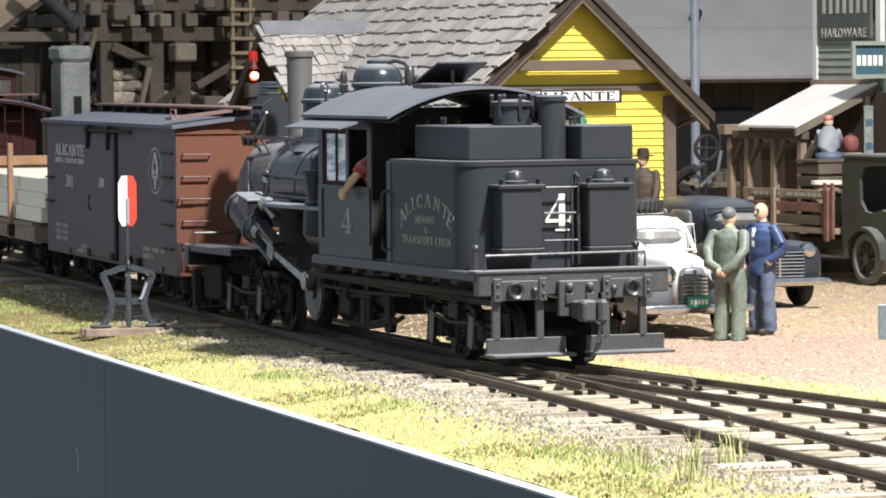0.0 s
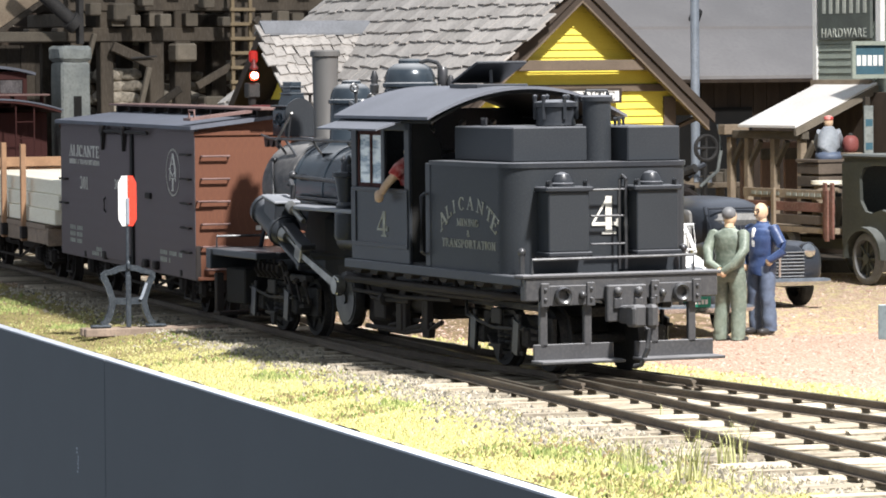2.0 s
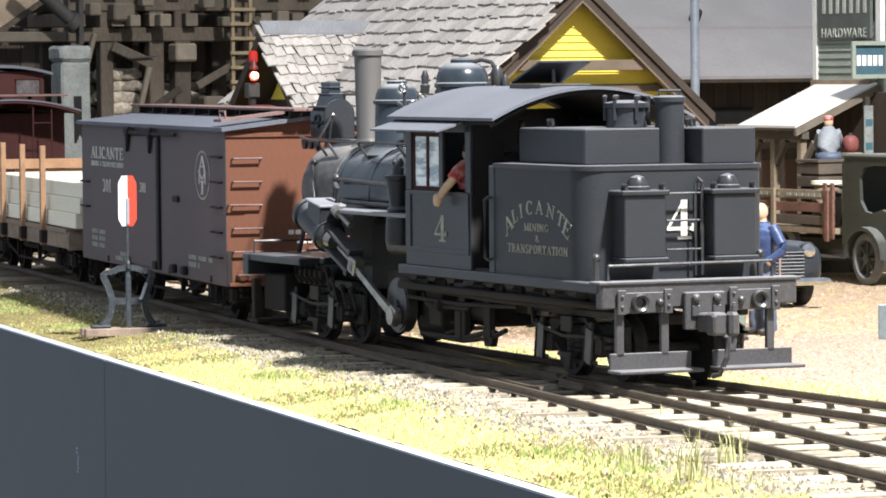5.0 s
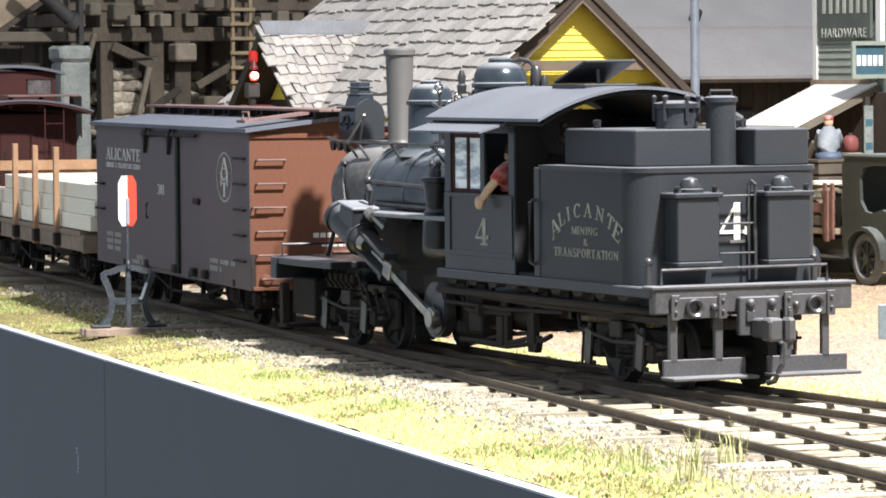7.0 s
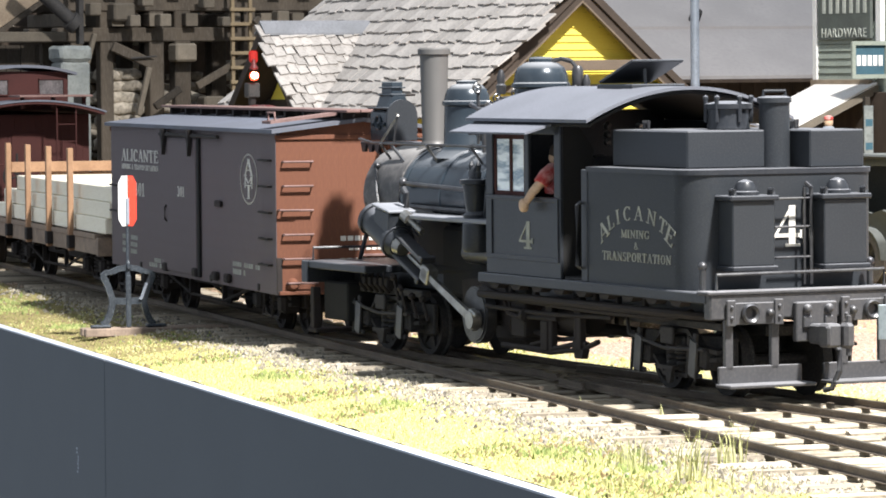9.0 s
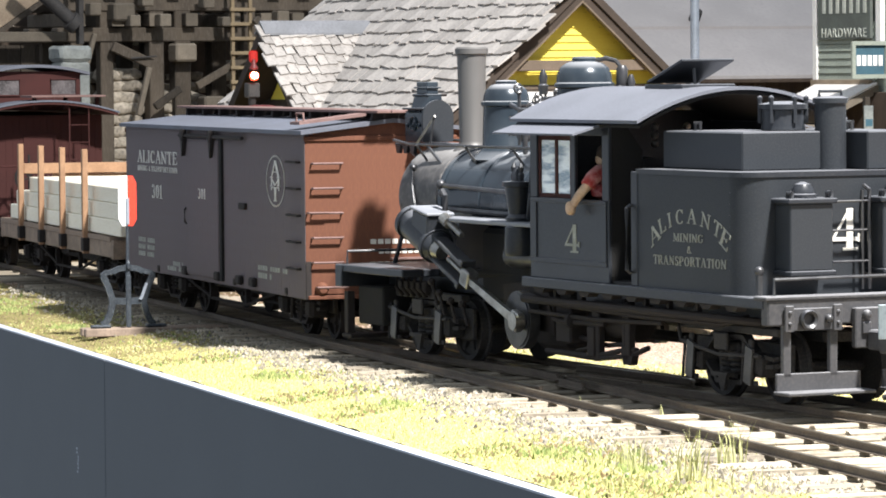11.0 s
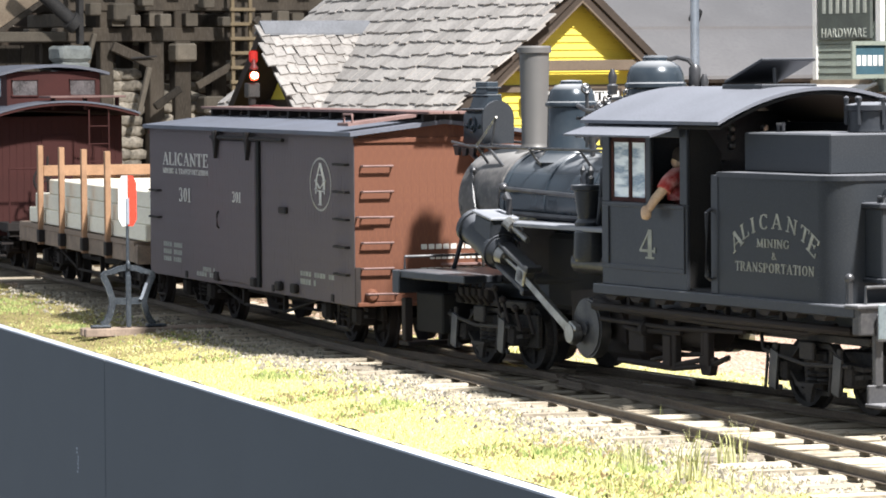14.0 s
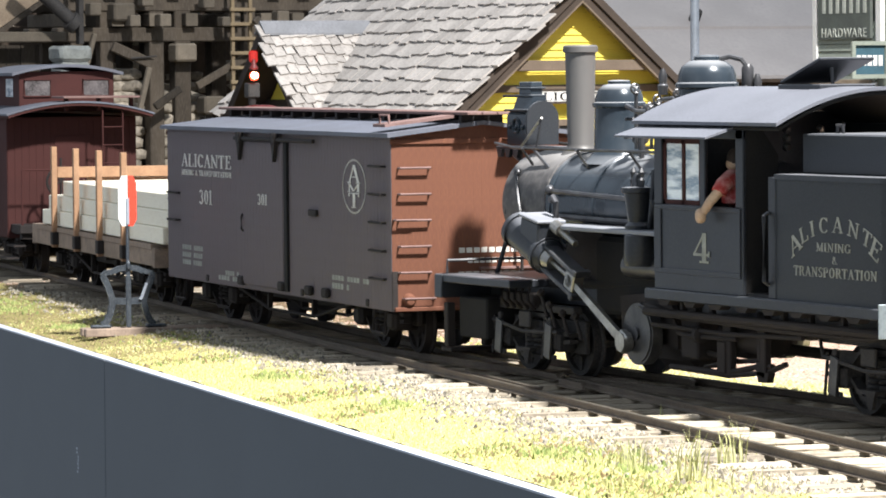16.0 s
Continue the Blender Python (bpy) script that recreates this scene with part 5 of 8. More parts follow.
def build_caboose():
    K = caboose
    x0, x1 = -6.6, .95
    body = part("body", box(x0, x1, -1.10, 1.10, .60, 2.62, .01), caboose_red, K, "dark red boarded body")
    k = 60
    w = (x1 - x0) / k
    me = board_mesh(w - .01, .008, 1.96, caboose_red)
    for i in range(k):
        put("board", me, body, "", (x0 + (i + .5) * w, -1.104, 1.60))
    me = board_mesh(.008, 2.2 / 18 - .01, 1.96, caboose_red)
    for i in range(18):
        put("board", me, body, "", (x1 + .004, -1.1 + (i + .5) * 2.2 / 18, 1.60))
    part("roof", arc_roof(x0 - .75, x1 + .80, 1.22, 2.66, 2.86, .05, 16), caboose_red, K, "low arched roof over the end platform")
    part("roof_sheet", arc_roof(x0 - .78, x1 + .82, 1.25, 2.68, 2.885, .03, 16), car_roof, K, "grey roof covering")
    c = part("cupola", box(-2.3, .55, -.81, .81, 2.70, 3.38, .01), caboose_red, K, "cupola with side and end windows")
    part("cupola_roof", arc_roof(-2.5, .70, .95, 3.36, 3.50, .05, 12), car_roof, c, "grey cupola roof")
    for y in (-.50, .50):
        w = part("window", box(.545, .565, y - .22, y + .22, 2.96, 3.24, .004), dull_pane, c, "hazy cupola window")
        part("frame", tube([(.57, y - .22, 2.96), (.57, y + .22, 2.96), (.57, y + .22, 3.24), (.57, y - .22, 3.24), (.57, y - .22, 2.96)], .018, 6), caboose_red, w)
    for x in (-1.6, -.3):
        part("window", box(x - .3, x + .3, -.82, -.805, 2.95, 3.26, .004), window_glass, c, "pale cupola window")
    part("door", box(x1 + .01, x1 + .03, -.3, .3, .9, 2.3, .006), caboose_red, body)
    for sg in (-1, 1):
        part("ladder_rail", tube([(x1 + .72, sg * .17 + .55, .95), (x1 + .72, sg * .17 + .55, 2.72), (x1 + .6, sg * .17 + .55, 2.80)], .014, 6), caboose_red, K)
    for i in range(5):
        grab(K, [(x1 + .72, .38, 1.25 + i * .30), (x1 + .72, .72, 1.25 + i * .30)], caboose_red, .011)
    part("roof_walk", box(.75, x1 + .84, -.30, 1.0, 2.93, 2.965, .006), walk_wood, K, "boards of the roof walk")
    for y in (-.2, .35, .9):
        part("walk_saddle", box(x1 + .5, x1 + .6, y - .03, y + .03, 2.72, 2.93, .004), caboose_red, K)
    part("platform", box(x1, x1 + .80, -1.05, 1.05, .70, .84, .01), under, K)
    for q in (-1, 1):
        part("platform_railing", tube([(x1 + .76, q * 1.0, .84), (x1 + .76, q * 1.0, 1.75), (x1 + .76, q * .3, 1.75)], .02, 6), caboose_red, K)
    st = part("brake_staff", cyl((x1 + .78, -.35, .8), (x1 + .78, -.35, 1.95), .02, n=8), under, K)
    part("brake_wheel", ring((x1 + .80, -.35, 1.55), .24, .022, "X", 20, 5), under, st)
    for sg in (-1, 1):
        bm = bmesh.new()
        for i in range(3):
            box(x1 + .05, x1 + .72, *sorted((sg * (.82 + i * .12), sg * (1.02 + i * .12))), .68 - i * .2, .71 - i * .2, 0, bm)
        part("steps", bm, under, K)
    for x in (-5.6, -4.3, -2.2, -.2):
        w = part("window", box(x - .28, x + .28, -1.125, -1.105, 1.65, 2.3, .006), shade_black, body)
        part("frame", frame_bars(x - .3, x + .3, -1.14, -1.12, 1.62, 2.33, .05), caboose_red, w)
    underframe(K, x0, x1 + .7)
    coupler(K, x1 + .8, .66, 1, under)
    truck(K, 0, 1.2, .33, under)
    truck(K, -5.6, 1.2, .33, under)


def frame_bars(x0, x1, y0, y1, z0, z1, w, mull=True):
    bm = box(x0, x1, y0, y1, z0, z0 + w)
    box(x0, x1, y0, y1, z1 - w, z1, 0, bm)
    box(x0, x0 + w, y0, y1, z0 + w, z1 - w, 0, bm)
    box(x1 - w, x1, y0, y1, z0 + w, z1 - w, 0, bm)
    if mull:
        box((x0 + x1 - w) / 2, (x0 + x1 + w) / 2, y0, y1, z0 + w, z1 - w, 0, bm)
    return bm


build_caboose()


# ---- depot ----
lamp_green = mat("green_enamel", (0.06, 0.20, 0.13), (0.05, 0.16, 0.10), 0.3)
DX, DAY, DAZ = -57.0 + OX, 9.03, 4.77     # gable plane, ridge line
def build_depot():
    D = thing("depot", "yellow clapboard station with a grey shingle roof and brown trim", "building")
    half, over = 2.35, .45
    yl, yr = DAY - 1.79, DAY + 1.79
    L = 8.18
    x0 = DX - over - L
    xw = DX - over
    slope = 0.895
    wz = DAZ - .25 - slope * 1.79
    body = part("wall", prism([(yl, -.25), (yr, -.25), (yr, wz), (DAY, DAZ - .3), (yl, wz)], x0, xw, "X"), yellow, D, "yellow clapboard wall")
    # clapboards on the gable end
    z = -.15
    i = 0
    while z < DAZ - .5:
        hh = 1.79 if z < wz - .1 else max(.08, (DAZ - .16 - z) / slope)
        bm = prism([(xw - .01, z), (xw + .040, z), (xw + .010, z + .116), (xw - .01, z + .116)], DAY - hh, DAY + hh, "Y")
        part("clapboard", bm, yellow, body)
        z += .119
    for y in (yl, yr):
        part("corner_board", box(xw, xw + .07, y - .11, y + .11, -.2, wz - .02, .008), brown_trim, D, "brown corner board")
    part("frieze_board", box(xw, xw + .09, yl + .02, yr - .02, 2.98, 3.10, .008), brown_trim, D)
    part("collar_beam", box(xw + .26, xw + .38, DAY - 1.30, DAY + 1.30, 3.32, 3.49, .01), brown_trim, D)
    # window behind the sign, station name
    part("window", box(xw + .05, xw + .07, DAY - .75, DAY + .15, 1.5, 2.45), shade_black, D)
    part("window_frame", frame_wall(xw + .06, xw + .10, DAY - .85, DAY + .25, 1.4, 2.55, .1), brown_trim, D)
    sg = part("station_sign", box(xw + .20, xw + .25, DAY - .92, DAY + .76, 2.83, 3.01, .008), white_paint, D, "white station name board in a dark frame")
    part("sign_frame", frame_wall(xw + .20, xw + .265, DAY - .955, DAY + .795, 2.80, 3.04, .035, False), dark_brown, sg)
    painted("station_name", "ALICANTE", .125, 1.52, shade_black, sg, (xw + .2505, DAY - .08, 2.918), 90, .005)
    part("wall_lamp", lathe([(.03, 2.62), (.05, 2.60), (.10, 2.48), (.17, 2.40), (.16, 2.385)][::-1], (xw + .32, DAY + .02, 0), 18), lamp_green, D, "green enamel wall lamp shade")
    part("lamp_arm", tube([(xw + .04, DAY + .02, 2.66), (xw + .32, DAY + .02, 2.72), (xw + .32, DAY + .02, 2.6)], .015, 6), dust, D)
    part("platform", box(xw + .1, xw + 1.5, yl - .5, yr, -.25, .30, .01), deck_wood, D, "low plank platform")
    # roof decks
    for sgn in (-1, 1):
        bm = prism([(DAY, DAZ), (DAY + sgn * half, DAZ - slope * half), (DAY + sgn * half, DAZ - slope * half - .09), (DAY, DAZ - .09)], x0 - .5, DX, "X")
        part("roof_deck", bm, dark_brown, D)
        bm = prism([(DAY, DAZ - .02), (DAY + sgn * (half + .03), DAZ - slope * (half + .03) - .02), (DAY + sgn * (half + .03), DAZ - slope * (half + .03) - .17), (DAY, DAZ - .17)], DX - .02, DX + .05, "X")
        part("barge_board", bm, dark_brown, D)
        bm = prism([(DAY, DAZ - .19), (DAY + sgn * 2.3, DAZ - slope * 2.3 - .19), (DAY + sgn * 2.3, DAZ - slope * 2.3 - .33), (DAY, DAZ - .33)], DX - .10, DX + .0, "X")
        part("rafter", bm, dark_brown, D)
        bm = prism([(DAY, DAZ - .33), (DAY + sgn * 2.3, DAZ - slope * 2.3 - .33), (DAY + sgn * 2.3, DAZ - slope * 2.3 - .37), (DAY, DAZ - .37)], DX - .10, DX + .006, "X")
        part("rafter_bead", bm, brown_trim, D)
    for y, sgn in ((yr, 1),):
        bm = prism([(yr - .05, wz - .6), (yr + .02, wz - .6), (yr + .55, wz - .42), (yr + .5, wz - .36)], xw - .1, xw + .02, "X")
        part("eave_brace", bm, brown_trim, D)
    return D, x0, half, slope


def frame_wall(x0, x1, y0, y1, z0, z1, w, mull=True):
    bm = box(x0, x1, y0, y1, z0, z0 + w)
    box(x0, x1, y0, y1, z1 - w, z1, 0, bm)
    box(x0, x1, y0, y0 + w, z0 + w, z1 - w, 0, bm)
    box(x0, x1, y1 - w, y1, z0 + w, z1 - w, 0, bm)
    if mull:
        box(x0, x1, (y0 + y1 - w) / 2, (y0 + y1 + w) / 2, z0 + w, z1 - w, 0, bm)
    return bm


depot, depot_x0, depot_half, depot_slope = build_depot()


def shingles(parent, o, along, down, length, height, w=.30, row=.30, clip=None, seed=1, big=1.0):
    """Wooden shingles laid in courses on a slope: o is a top corner, down runs to the eave."""
    random.seed(seed)
    along, down = Vector(along).normalized(), Vector(down).normalized()
    n = along.cross(down)
    if n.z < 0:
        n = -n
    shapes = []
    for k in range(8):
        bm = bmesh.new()
        ww, ll = w * random.uniform(.42, .52), row * random.uniform(1.25, 1.4)
        a, b, c, d = (-ww, 0, .0), (ww, 0, .0), (ww, ll, .035 + random.uniform(0, .02)), (-ww, ll + random.uniform(-.05, .05), .035 + random.uniform(0, .02))
        top = [bm.verts.new(v) for v in (a, b, c, d)]
        low = [bm.verts.new((v[0], v[1], v[2] - .030)) for v in (a, b, c, d)]
        bm.faces.new(top)
        bm.faces.new(low[::-1])
        for i in range(4):
            bm.faces.new((low[i], low[(i + 1) % 4], top[(i + 1) % 4], top[i]))
        bmesh.ops.recalc_face_normals(bm, faces=bm.faces)
        bmesh.ops.scale(bm, vec=(S, S, S), verts=bm.verts)
        me = bpy.data.meshes.new("shingle")
        bm.to_mesh(me)
        bm.free()
        me.materials.append(shingle_mat)
        shapes.append(me)
    basis = Matrix((along, down, n)).transposed().to_4x4()
    rows_n = int(height / row)
    for r in range(rows_n + 1):
        u = random.uniform(-w, 0)
        while u < length:
            ww = w * random.uniform(.8, 1.15)
            p = Vector(o) + along * (u + ww / 2) + down * (r * row - .05 + random.uniform(-.03, .03))
            if clip is None or clip(p):
                ob = new("shingle", random.choice(shapes))
                ob.matrix_basis = Matrix.Translation((p + n * .012) * S) @ basis @ Matrix.Rotation(random.uniform(-.035, .035), 4, "Z")
                ob.parent = parent
            u += ww


def build_bay():
    # ridge from its outer end to the main slope
    zr, ya = 4.08, 6.28
    xc = -63.4 + OX
    yb = DAY - (DAZ - zr) / depot_slope
    half = 1.75
    sl = 0.943
    B = depot
    for sgn in (-1, 1):
        bm = prism([(xc, zr), (xc + sgn * half, zr - sl * half), (xc + sgn * half, zr - sl * half - .08), (xc, zr - .08)], ya, yb + .6, "Y")
        part("bay_roof", bm, dark_brown, B)
        bm = prism([(xc, zr), (xc + sgn * half, zr - sl * half), (xc + sgn * half, zr - sl * half - .22), (xc, zr - .22)], ya - .05, ya, "Y")
        part("barge_board", bm, dark_brown, B)
    part("bay_wall", prism([(xc - 1.3, -.2), (xc + 1.3, -.2), (xc + 1.3, zr - 1.3 * sl - .2), (xc, zr - .2), (xc - 1.3, zr - 1.3 * sl - .2)], ya + .62, yb - 1.0, "Y"), yellow, B)
    bm = prism([(xc - .22, zr - .12), (xc, zr + .09), (xc + .22, zr - .12), (xc + .22, zr - .08), (xc, zr + .13), (xc - .22, zr - .08)], ya - .05, yb + .1, "Y")
    part("ridge_cap", bm, ridge_mat, B, "plain grey ridge board")
    return xc, ya, yb, zr, sl, half


BAY = build_bay()


def motions():
    times = [i * 0.5 for i in range(33)]
    for ob, off, sp in ((engine, 0.0, 6.1), (boxcar, 11.166, 6.3), (flatcar, 11.166 + 10.54, FLEN - 2.8), (load, 11.166 + 10.54, FLEN - 2.8), (caboose, 11.166 + 9.94 + 11.2, 5.6)):
        walk(ob, [(t, vehicle_pose(gone(t) - off, sp)) for t in times])
    for ob, r in ROLLERS:
        loc = ob.matrix_basis.translation.copy()
        walk(ob, [(t, Matrix.Translation(loc) @ Matrix.Rotation((gone(t) - gone(0)) / r, 4, "Y")) for t in times])
    fine = [i * 0.25 for i in range(65)]
    for sg, disc, rod, head in GEAR:
        y_d, y_r, y_h = disc.location.y, rod.location.y, head.location.y
        rows_d, rows_r, rows_h = [], [], []
        for t in fine:
            # pin starts at the top and runs clockwise as seen from the near side
            a = math.pi / 2 - (gone(t) - gone(0)) * .863 * 2 * math.pi + (0 if sg < 0 else math.pi / 2)
            pin = Vector((DISC.x + PIN_R * math.cos(a), 0, DISC.z + PIN_R * math.sin(a)))
            # crosshead on the cylinder's line at one rod's length from the pin
            o = Vector((CYL_END.x, 0, CYL_END.z))
            w = o - pin
            b = w.dot(CYL_DIR)
            u = -b - math.sqrt(max(0.0, b * b - (w.length_squared - ROD * ROD)))
            hd = o + CYL_DIR * u
            d = pin - hd
            tilt = math.atan2(-d.z, d.x)
            rows_d.append((t, Matrix.Translation((DISC.x * S, y_d, DISC.z * S)) @ Matrix.Rotation(-a, 4, "Y")))
            rows_r.append((t, Matrix.Translation((hd.x * S, y_r, hd.z * S)) @ Matrix.Rotation(tilt, 4, "Y")))
            rows_h.append((t, Matrix.Translation((hd.x * S, y_h, hd.z * S)) @ Matrix.Rotation(math.atan2(-CYL_DIR.z, CYL_DIR.x), 4, "Y")))
        walk(disc, rows_d)
        walk(rod, rows_r)
        walk(head, rows_h)


# ---- shapes for figures and vehicles ----
def blob(c, h, p=0.6, nu=20, nv=12, bm=None, m=None):
    """A rounded box: half sizes h, squarer as p falls."""
    bm = bm or bmesh.new()

    def sp(v):
        return math.copysign(abs(v) ** p, v)
    rings = []
    for j in range(nv + 1):
        v = -math.pi / 2 + math.pi * j / nv
        ring = []
        for i in range(nu):
            u = 2 * math.pi * i / nu
            q = Vector((c[0] + h[0] * sp(math.cos(v)) * sp(math.cos(u)), c[1] + h[1] * sp(math.cos(v)) * sp(math.sin(u)), c[2] + h[2] * sp(math.sin(v))))
            ring.append(bm.verts.new(m @ q if m is not None else q))
        rings.append(ring)
    for a, b in zip(rings, rings[1:]):
        for i in range(nu):
            bm.faces.new((a[i], a[(i + 1) % nu], b[(i + 1) % nu], b[i]))
    bmesh.ops.remove_doubles(bm, verts=bm.verts, dist=1e-5)
    return bm


def limb(pts, radii, n=10, bm=None):
    """A tube whose radius changes along it."""
    bm = bm or bmesh.new()
    pts = [Vector(p) for p in pts]
    rings = []
    for i, p in enumerate(pts):
        d = (pts[min(i + 1, len(pts) - 1)] - pts[max(i - 1, 0)]).normalized()
        q = d.to_track_quat("Z", "Y").to_matrix()
        rings.append([bm.verts.new(p + q @ Vector((radii[i] * math.cos(2 * math.pi * k / n), radii[i] * math.sin(2 * math.pi * k / n), 0))) for k in range(n)])
    for a, b in zip(rings, rings[1:]):
        for k in range(n):
            bm.faces.new((a[k], a[(k + 1) % n], b[(k + 1) % n], b[k]))
    bm.faces.new(rings[0][::-1])
    bm.faces.new(rings[-1])
    return bm


def one_mesh(name, pieces, label, category, loc, rz=0, group="", parent=None):
    """Several painted shapes as one moulded mesh."""
    full = bmesh.new()
    mats = []
    for bm, m in pieces:
        if m in CLOTHS:
            for v in bm.verts:
                q = Vector((v.co.x * 8, v.co.y * 8, v.co.z * 17))
                v.co += noise.noise_vector(q) * .019 + noise.noise_vector(q * 2.2) * .008
        bmesh.ops.recalc_face_normals(bm, faces=bm.faces)
        if m not in mats:
            mats.append(m)
        for f in bm.faces:
            f.material_index = mats.index(m)
        tmp = bpy.data.meshes.new("tmp_piece")
        bm.to_mesh(tmp)
        bm.free()
        full.from_mesh(tmp)
        bpy.data.meshes.remove(tmp)
    ob = part(name, full, mats, parent, "", loc, (0, 0, rz), smooth=1.0)
    return tagged(ob, label, category, group)


skin = mat("figure_flesh", (0.62, 0.44, 0.29), (0.54, 0.36, 0.23), 0.5, 0, 8, 40, 0.05)
# Paler tops of the cloth paints are highlights put into the colour.
green_cloth = mat("grey_green_paint", (0.16, 0.19, 0.15), (0.10, 0.125, 0.10), 0.5, 0, 5, 25, 0.25, (0.22, 0.25, 0.21), dust_sheen=(0.36, 0.40, 0.34))
blue_cloth = mat("blue_suit_paint", (0.032, 0.055, 0.135), (0.022, 0.037, 0.095), 0.42, 0, 5, 25, 0.2, (0.05, 0.08, 0.17), dust_sheen=(0.12, 0.17, 0.30))
slate_cloth = mat("slate_trouser_paint", (0.11, 0.14, 0.20), (0.08, 0.10, 0.15), 0.5, 0, 5, 25, 0.2)
grey_cloth = mat("grey_shirt_paint", (0.28, 0.30, 0.33), (0.22, 0.24, 0.26), 0.6, 0, 5, 25, 0.2)
brown_cloth = mat("brown_jacket_paint", (0.09, 0.065, 0.05), (0.06, 0.045, 0.035), 0.6, 0, 5, 25, 0.2)
red_cloth = mat("red_shirt_paint", (0.52, 0.06, 0.05), (0.40, 0.04, 0.035), 0.55, 0, 8, 14, 0.1, (0.80, 0.50, 0.45), dust_sheen=(0.85, 0.55, 0.50))
hair_grey = mat("grey_cap_paint", (0.16, 0.165, 0.17), (0.11, 0.11, 0.115), 0.5, 0, 5, 25, 0.2)
shoe_dark = mat("shoe_paint", (0.05, 0.045, 0.045), (0.03, 0.03, 0.03), 0.4)


CLOTHS = (green_cloth, blue_cloth, slate_cloth, grey_cloth, brown_cloth)


def column(sections, n=20, steps=3):
    """An upright body through level ovals (x, y, z, half depth, half width)."""
    bm = bmesh.new()
    rows = []
    for a, b in zip(sections, sections[1:]):
        rows += [[u + (v - u) * i / steps for u, v in zip(a, b)] for i in range(steps)]
    rows.append(sections[-1])
    rings = [[bm.verts.new((x + rx * math.cos(2 * math.pi * k / n), y + ry * math.sin(2 * math.pi * k / n), z)) for k in range(n)] for x, y, z, rx, ry in rows]
    for a, b in zip(rings, rings[1:]):
        for k in range(n):
            bm.faces.new((a[k], a[(k + 1) % n], b[(k + 1) % n], b[k]))
    bm.faces.new(rings[0][::-1])
    bm.faces.new(rings[-1])
    return bm


def standing(arms, coat, trousers, head_cover=None, tie=None, hat=False):
    """Pieces of a painted standing figure 1.72 m high that faces +x."""
    P = []
    for sg in (-1, 1):
        P.append((column([(-.02, sg * .135, .04, .095, .085), (-.01, sg * .13, .12, .10, .092), (.0, sg * .125, .28, .098, .090), (.02, sg * .12, .46, .100, .095), (.01, sg * .112, .64, .118, .105), (0, sg * .10, .90, .13, .115)]), trousers))
        P.append((blob((.06, sg * .135, .035), (.145, .055, .045), .7, 12, 8), shoe_dark))
    P.append((column([(0, 0, .78, .155, .215), (0, 0, .88, .155, .215), (0, 0, 1.0, .14, .195), (.01, 0, 1.12, .15, .205), (.01, 0, 1.26, .165, .23), (0, 0, 1.36, .15, .235), (-.01, 0, 1.42, .12, .19), (-.01, 0, 1.47, .075, .085)]), coat))
    P.append((column([(-.01, 0, 1.44, .085, .09), (-.01, 0, 1.485, .08, .085)], steps=1), coat))
    for sg, way in zip((-1, 1), arms):
        P.append((limb([(-.01, sg * .20, 1.40)] + [(x, sg * y, z) for x, y, z in way], [.085, .075, .065, .055]), coat))
        P.append((blob((-.01, sg * .195, 1.375), (.078, .074, .078), .9, 14, 10), coat))
        x, y, z = way[-1]
        P.append((blob((x, sg * y, z - .02), (.05, .045, .055), .9, 10, 8), skin))
    P.append((limb([(-.01, 0, 1.44), (0, 0, 1.54)], [.065, .06]), skin))
    P.append((blob((.015, 0, 1.615), (.10, .082, .118), .95, 16, 12), skin))
    P.append((blob((.115, 0, 1.60), (.018, .016, .025), .9, 8, 6), skin))
    if head_cover:
        P.append((blob((-.012, 0, 1.655), (.105, .09, .09), .95, 16, 10), head_cover))
    if hat:
        P.append((lathe([(.17, 1.66), (.17, 1.68), (.10, 1.69), (.095, 1.78), (.05, 1.80)], (0, 0, 0), 18), head_cover))
    if tie:
        P.append((blob((.145, 0, 1.27), (.03, .045, .14), .8, 10, 8), tie))
    return P


